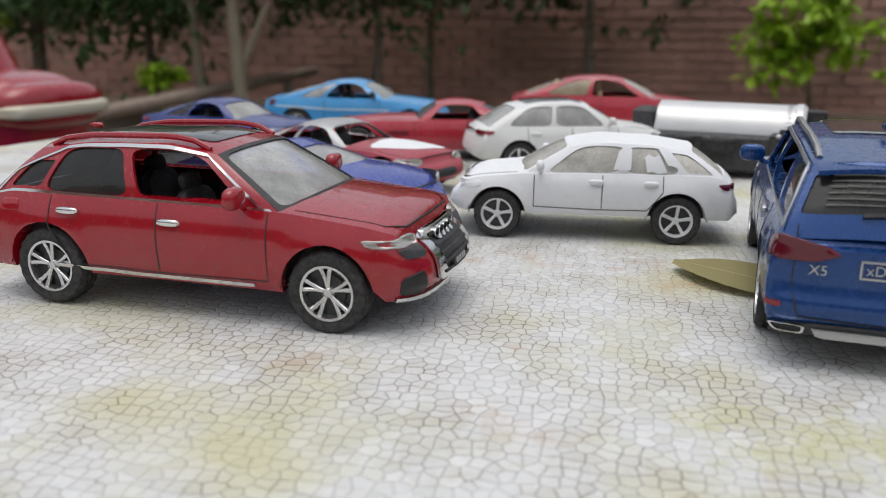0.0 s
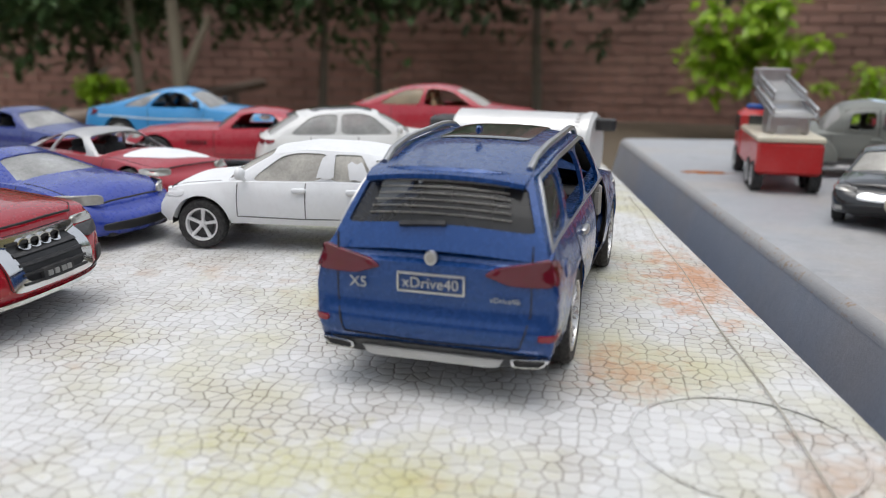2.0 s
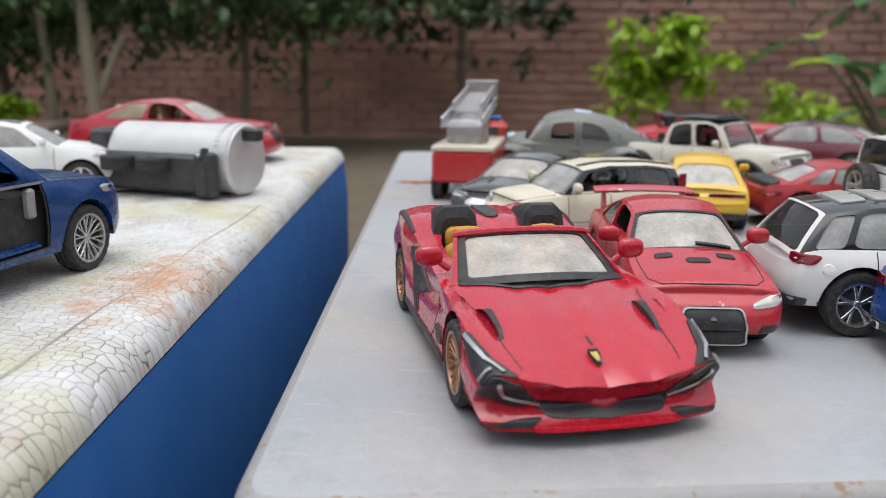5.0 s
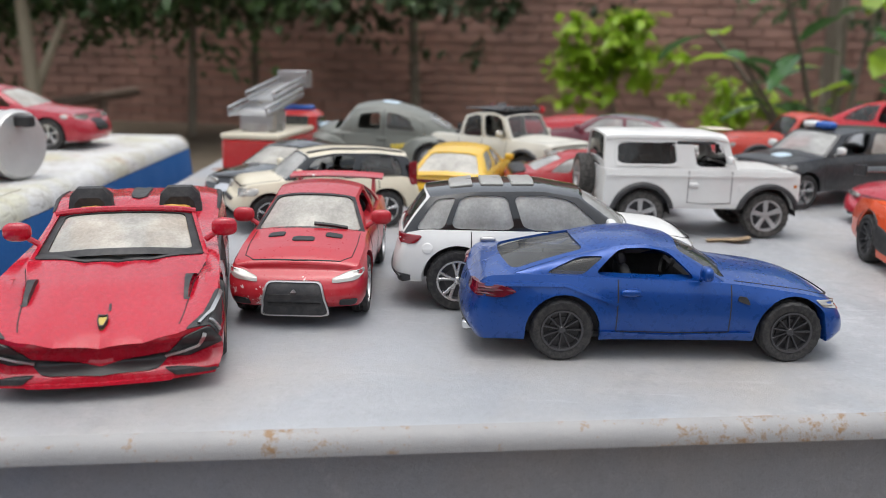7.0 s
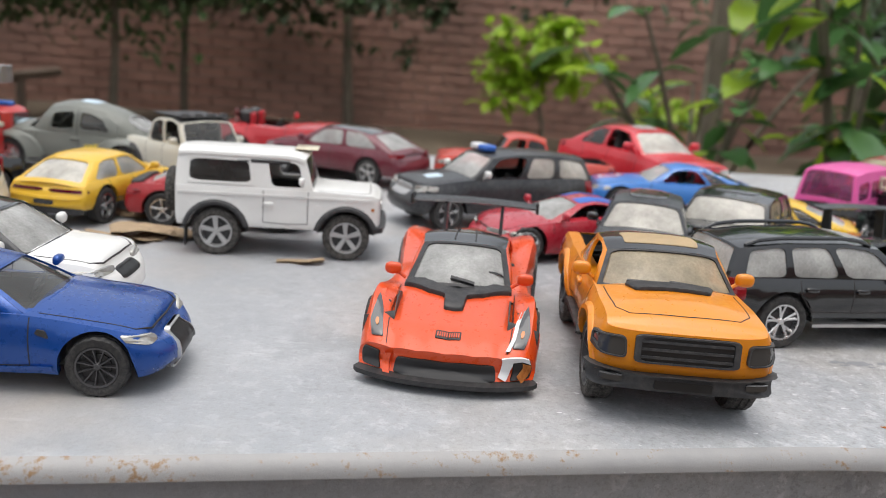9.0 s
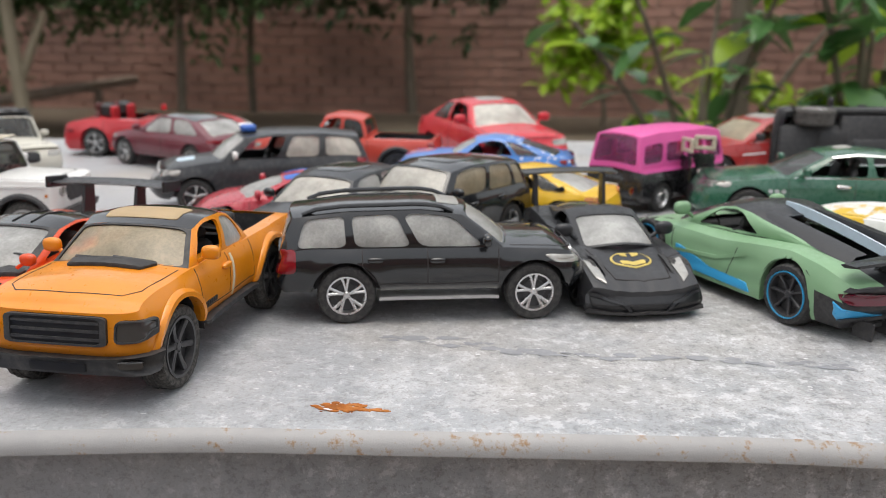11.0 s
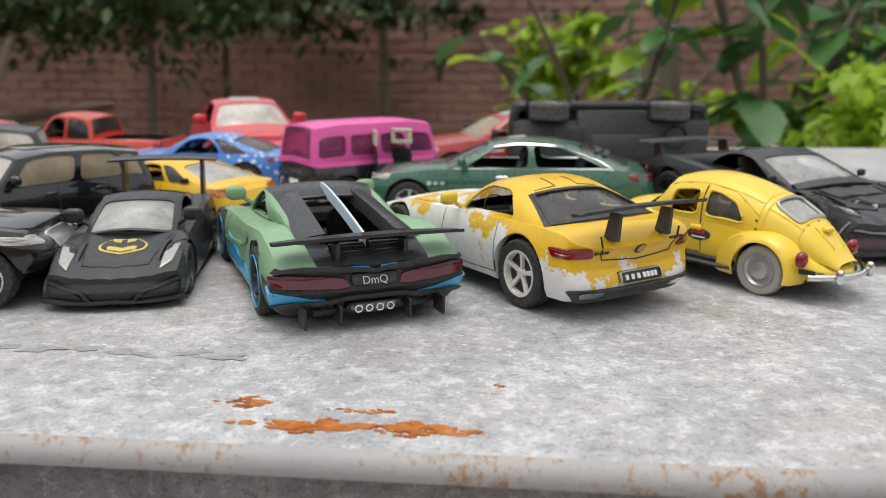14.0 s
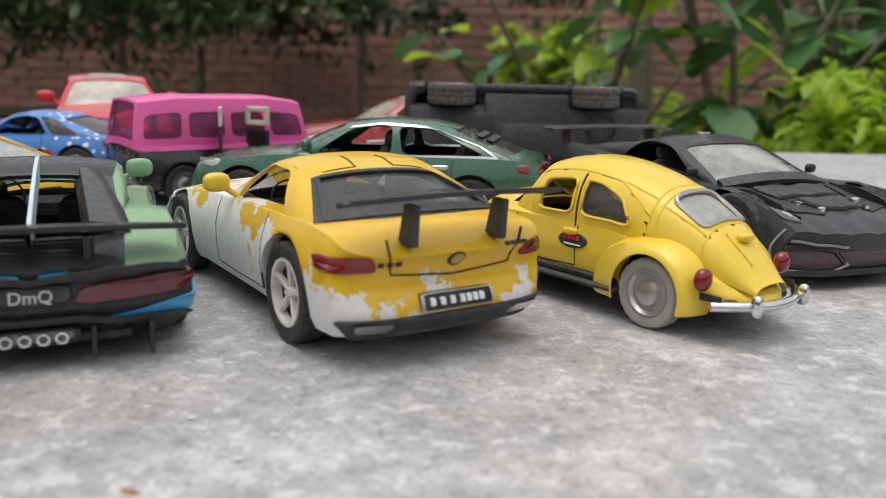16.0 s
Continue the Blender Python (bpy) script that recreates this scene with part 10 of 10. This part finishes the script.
c = ToyCar("toy_car", (1.009, 0.74, T), -60, "bright red toy saloon with a small glass roof panel", **dict(
    SEDAN, L=0.165, W=0.07, H=0.06, wr=0.0135, paint="sedan_red", screenglass="dust_glass", glass="glass", openw=(0,), mirror="sedan_red", mirror_size=1.2, decals=[headlamps(0.46, 0.56, 0.55), ("grille", "f", "grille", q4(-0.5, 0.5, 0.25, 0.4), dict(one=1)), ("sunroof", "q", "dull_glass", [(0.15, 0.5), (0.15, -0.5), (0.4, -0.5), (0.4, 0.5)], dict(one=1)), taillamps(0.56, 0.66)]))
c = ToyCar("toy_car", (0.75, 0.716, T), 152, "maroon toy crossover with a black glass roof", **dict(
    SUV, L=0.146, W=0.058, H=0.0455, paint="maroon", wr=0.0115, glass="haze_glass", rearglassmat="haze_glass", wins=((0.1, 0.48), (0.52, 0.84)), handles=(), mirror="maroon", roofmat="sunroof", cab=(0.28, 0.43, 0.76, 0.955), decals=[taillamps(0.56, 0.64, 0.6), headlamps(0.48, 0.56)]))
c = ToyCar("toy_car", (0.7, 0.785, T), -3, "red open toy roadster with a long bonnet", **dict(
    SUPER, L=0.175, W=0.07, H=0.042, paint="roadster_red", open_top=True, wr=0.0125, cab=(0.56, 0.6, 0.72, 0.76), sh=[(0, 0.5), (0.06, 0.66), (0.2, 0.84), (0.35, 0.86), (0.55, 0.8), (0.8, 0.82), (0.95, 0.72), (1, 0.6)], interior="red_trim", wheel="fivelow", rim="alloy", doors=(0.54, 0.74), decals=[("headlamp", "t", "lamp_clear", [(0.06, 0.7), (0.08, 0.95), (0.18, 0.9), (0.14, 0.7)]), taillamps(0.5, 0.6, 0.7)]))
for y in (-0.014, 0.014):
    c.box_part("fairing", (c.xn - 0.77 * c.L, y, 0.0405), (0.012, 0.012, 0.014), "black_plastic", 0.003)
    c.box_part("headrest", (c.xn - 0.735 * c.L, y, 0.037), (0.004, 0.012, 0.016), "red_mark", 0.0015)
c.box_part("windshield_peg", (c.xn - 0.55 * c.L, 0.018, 0.042), (0.004, 0.004, 0.006), "red_mark", 0.001)

c = ToyCar("toy_truck", (0.65, 0.612, T), -42, "off-white toy double-cab pickup with a black roof rack", "toy truck", **dict(
    SUV, L=0.135, W=0.05, H=0.053, paint="army_white", roofmat="bumper_black", wr=0.0125, ww=0.008, cab=(0.28, 0.35, 0.63, 0.66), bed=(0.69, 0.97), wins=((0.08, 0.48), (0.54, 0.92)), openw=(0,), glass="tint_glass", screenglass="glass", nd=0.03, nt=0.02, pn=4, pt=5, rw=0.86, arch_mat="bumper_black", sill=0.015, sh=[(0, 0.58), (0.05, 0.63), (0.3, 0.64), (1, 0.62)], bow=0.004, rbow=0.0, handles=(), mirror="army_white", doors=(0.31, 0.48, 0.65),
    decals=[headlamps(0.48, 0.58, 0.6), ("grille", "f", "grille", q4(-0.4, 0.4, 0.42, 0.56), dict(one=1))]))
for k in range(4):
    c.box_part("roof_lamp", (0.018 - 0.0001 * k, -0.015 + 0.01 * k, 0.0545), (0.004, 0.006, 0.003), "black_plastic", 0.001)
c.box_part("roof_rack", (0.001, 0, 0.0535), (0.04, 0.038, 0.0012), "bumper_black", 0.0004)

c = ToyCar("toy_car", (0.704, 0.502, T), 4, "dark red boxy toy rally coupe with a black boot spoiler", **dict(
    COUPE, L=0.108, W=0.045, H=0.036, wr=0.0098, paint="boxy_red", cab=(0.34, 0.46, 0.68, 0.86), nd=0.05, pn=4, pt=5, glass="haze_glass", wheel="five", rim="alloy", decals=[headlamps(0.46, 0.58, 0.5), taillamps(0.5, 0.6, 0.4), ("boot_spoiler", "t", "black_plastic", [(0.89, 0.9), (0.89, -0.9), (0.97, -0.9), (0.97, 0.9)], dict(one=1, off=0.0016, depth=0.002))]))
c = ToyCar("toy_car", (0.626, 0.512, T), 80, "yellow toy super-SUV with a wide tail lamp band", **dict(
    SUV, L=0.112, W=0.047, H=0.038, paint="pale_yellow", wr=0.0105, glass="haze_glass", rearglassmat="dust_glass", wins=((0.1, 0.5), (0.54, 0.86)), handles=(), cab=(0.28, 0.44, 0.78, 0.955), rw=0.7, mirror="pale_yellow", rearlo=0.15,
    decals=[("tail_lamp", "r", "lamp_wine", q4(0.1, 1.05, 0.52, 0.57)), ("diffuser", "r", "bumper_black", q4(-0.98, 0.98, 0.2, 0.3), dict(one=1)), ("number_plate", "r", "bumper_black", q4(-0.25, 0.25, 0.34, 0.41), dict(one=1)), headlamps(0.48, 0.56)], strips=[("rear_crease", "r", "pale_yellow", [(-0.9, 0.46), (0, 0.44), (0.9, 0.46)], 0.0015, 0.0008, 1)]))
c = ToyCar("toy_car", (0.551, 0.436, T), 205, "cream boxy toy hatchback with black roof strips", **dict(
    SUV, L=0.102, W=0.045, H=0.041, paint="cream", wr=0.0098, pillar="black", openw=(0,), glass="glass", screenglass="haze_glass", handles=(), mirror="cream", mirror_size=1.2, cab=(0.27, 0.4, 0.92, 0.97), rw=0.78, wins=((0.08, 0.47), (0.53, 0.88)), sh=[(0, 0.45), (0.05, 0.57), (0.1, 0.61), (0.28, 0.65), (0.9, 0.66), (1, 0.55)],
    decals=[headlamps(0.46, 0.58, 0.6), ("grille", "f", "grille", q4(-0.5, 0.5, 0.4, 0.44), dict(one=1)), ("tail_lamp", "r", "lamp_red", q4(0.85, 1.12, 0.55, 0.85))], strips=[("roof_strip", "q", "black_plastic", [(0.02, 0.6), (0.98, 0.6)], 0.002, 0.0006)]))
c = ToyCar("toy_car", (0.524, 0.492, T), -114, "black toy saloon with chrome grille bars and white interior", **dict(
    SEDAN, L=0.122, W=0.048, H=0.038, paint="black", screenglass="dust_glass", glass="haze_glass", decals=[headlamps(0.48, 0.57, 0.55), ("grille", "f", "chrome", q4(-0.5, 0.5, 0.4, 0.5), dict(one=1)), ("air_intake", "f", "grille", q4(-0.7, 0.7, 0.2, 0.34), dict(one=1)), ("fog_lamp", "f", "lamp_clear", q4(0.75, 0.92, 0.24, 0.3))]))
c = round_saloon((0.556, 0.65, T), 176, "grey_green", "grey-green rounded toy saloon with yellow side markings", 0.15)
c.decal("roof_mark", "q", "pale_blue", [(0.35, 0.4), (0.35, -0.4), (0.65, -0.4), (0.65, 0.4)], 0.0004)
c.decal("bonnet_mark", "t", "pale_blue", [(0.1, 0.5), (0.1, -0.5), (0.22, -0.5), (0.22, 0.5)], 0.0005)
for k in range(5):
    c.decal("side_bar", "s", "yellow_mark", q4(0.58 + 0.024 * k, 0.6 + 0.024 * k, 0.36 + 0.006 * k, 0.43 + 0.006 * k), 0.0004, 1, 0.1)


def fire_engine(x, y, heading):
    ob = thing("toy_fire_engine", pose(x, y, T, 0, 0, heading), "red toy fire engine with a raised silver ladder", "toy truck")
    g = Geo()
    g.box((-0.02, 0, 0.0225), (0.085, 0.04, 0.021), 0.002)
    part("body", g, MAT["fire_red"], ob)
    g = Geo()
    g.box((-0.02, 0, 0.0345), (0.085, 0.041, 0.004), 0.001)
    part("deck", g, MAT["cream"], ob)
    g = Geo()
    g.box((0.042, 0, 0.0285), (0.032, 0.04, 0.036), 0.004)
    part("cab", g, MAT["fire_red"], ob)
    g = Geo()
    for sg in (1, -1):
        g.box((0.044, sg * 0.0203, 0.036), (0.02, 0.0008, 0.012), 0.0003)
    g.box((0.0583, 0, 0.036), (0.0008, 0.034, 0.013), 0.0003)
    g.box((0.0258, 0, 0.038), (0.0008, 0.03, 0.01), 0.0003)
    part("cab_window", g, MAT["sunroof"], ob)
    g = Geo()
    g.box((0.042, 0, 0.0482), (0.008, 0.03, 0.004), 0.001)
    part("light_bar", g, MAT["blue_mark"], ob)
    g = Geo()
    g.box((-0.034, 0, 0.044), (0.024, 0.026, 0.016), 0.002)
    g.lathe([(0.036, 0.014), (0.042, 0.014), (0.042, 0.0001)], 20, axis="z", at=(-0.034, 0, 0))
    part("turntable", g, MAT["satin"], ob)
    lad = pose(-0.05, 0, 0.051, 0, -7, 0)
    for lift, w, x0, x1 in ((0.0, 0.026, -0.014, 0.07), (0.006, 0.019, 0.012, 0.09)):
        g = Geo()
        for sg in (1, -1):
            g.box(((x0 + x1) / 2, sg * w / 2, lift), (x1 - x0, 0.0022, 0.003), 0.0004)
            g.box(((x0 + x1) / 2, sg * w / 2, lift + 0.0045), (x1 - x0, 0.002, 0.0018), 0.0003)
            for k in range(9):
                g.box((lerp(x0, x1, k / 8), sg * w / 2, lift + 0.0022), (0.001, 0.001, 0.0045))
        for k in range(13):
            g.tube([(lerp(x0, x1, k / 12), -w / 2, lift), (lerp(x0, x1, k / 12), w / 2, lift)], 0.0006, 6)
        part("ladder", g, MAT["satin"], ob, at=lad)
    g = Geo()
    for dx, dy, sx, sy in ((0, 0.009, 0.014, 0.001), (0, -0.009, 0.014, 0.001), (0.007, 0, 0.001, 0.018), (-0.007, 0, 0.001, 0.018)):
        g.box((dx, dy, 0.006), (sx, sy * 1.3, 0.013), 0.0003)
    g.box((0, 0, 0), (0.014, 0.018, 0.001))
    part("basket", g, MAT["satin"], ob, at=pose(0.042, 0, 0.064))
    t, rim, disc = wheel_meshes(0.0098, 0.0068, "steel", MAT["silver_paint"], MAT["rubber"])
    for px in (0.042, -0.03, -0.05):
        for sg in (1, -1):
            w = part("wheel", t, None, ob, at=pose(px, sg * 0.0175, 0.0098, 0, 0, 0 if sg > 0 else 180))
            part("rim", rim, None, w)


fire_engine(0.485, 0.606, 86)


def scrap(x, y, z, sx, sy, yaw, seed, label, curl=0.006):
    """A torn, curled strip of cardboard."""
    r = random.Random(seed)
    ob = thing("cardboard_scrap", pose(x, y, z, 0, 0, yaw), label, "cardboard")
    g = Geo()
    rows, under = [], []
    n = 12
    for i in range(n + 1):
        t = i / n
        w = sy * (0.6 + 0.35 * r.random())
        row = [(sx * (t - 0.5), w * (v - 0.5) + 0.002 * math.sin(7 * t), 0.0012 + curl * (math.sin(math.pi * t * 1.3 + seed) * 0.5 + 0.5) * (0.3 + abs(v - 0.5))) for v in (0, 0.25, 0.5, 0.75, 1)]
        rows.append(row)
        under.append([(a, b, c - 0.0009) for a, b, c in row])
    g.grid(rows)
    g.grid(under, flip=True)
    part("sheet", g, MAT["cardboard"], ob)


scrap(0.686, 0.455, T, 0.06, 0.03, 25, 1, "torn brown cardboard strip curling on the metal table")
scrap(0.672, 0.44, T, 0.045, 0.022, 60, 2, "curled brown cardboard flap under a toy car", 0.009)
scrap(0.655, 0.5, T, 0.05, 0.018, 10, 3, "pale torn cardboard roll", 0.012)
scrap(0.765, 0.418, T, 0.024, 0.007, 8, 4, "thin sliver of brown cardboard", 0.002)
scrap(0.66, 0.395, T, 0.02, 0.008, 15, 5, "small torn bit of brown paper", 0.004)
flat_leaf("dry_leaf", 0.447, 0.165, ZT - 0.045, 0.02, 60, "leaf_old", "small curled brown leaf in the gap by the box", 0.5)

# ---- single bricks of the garden wall ----
for x, dy, z in near:
    part("brick", brick_mesh, None, wall, at=pose(x, WALL_Y + 0.012 + dy, z))
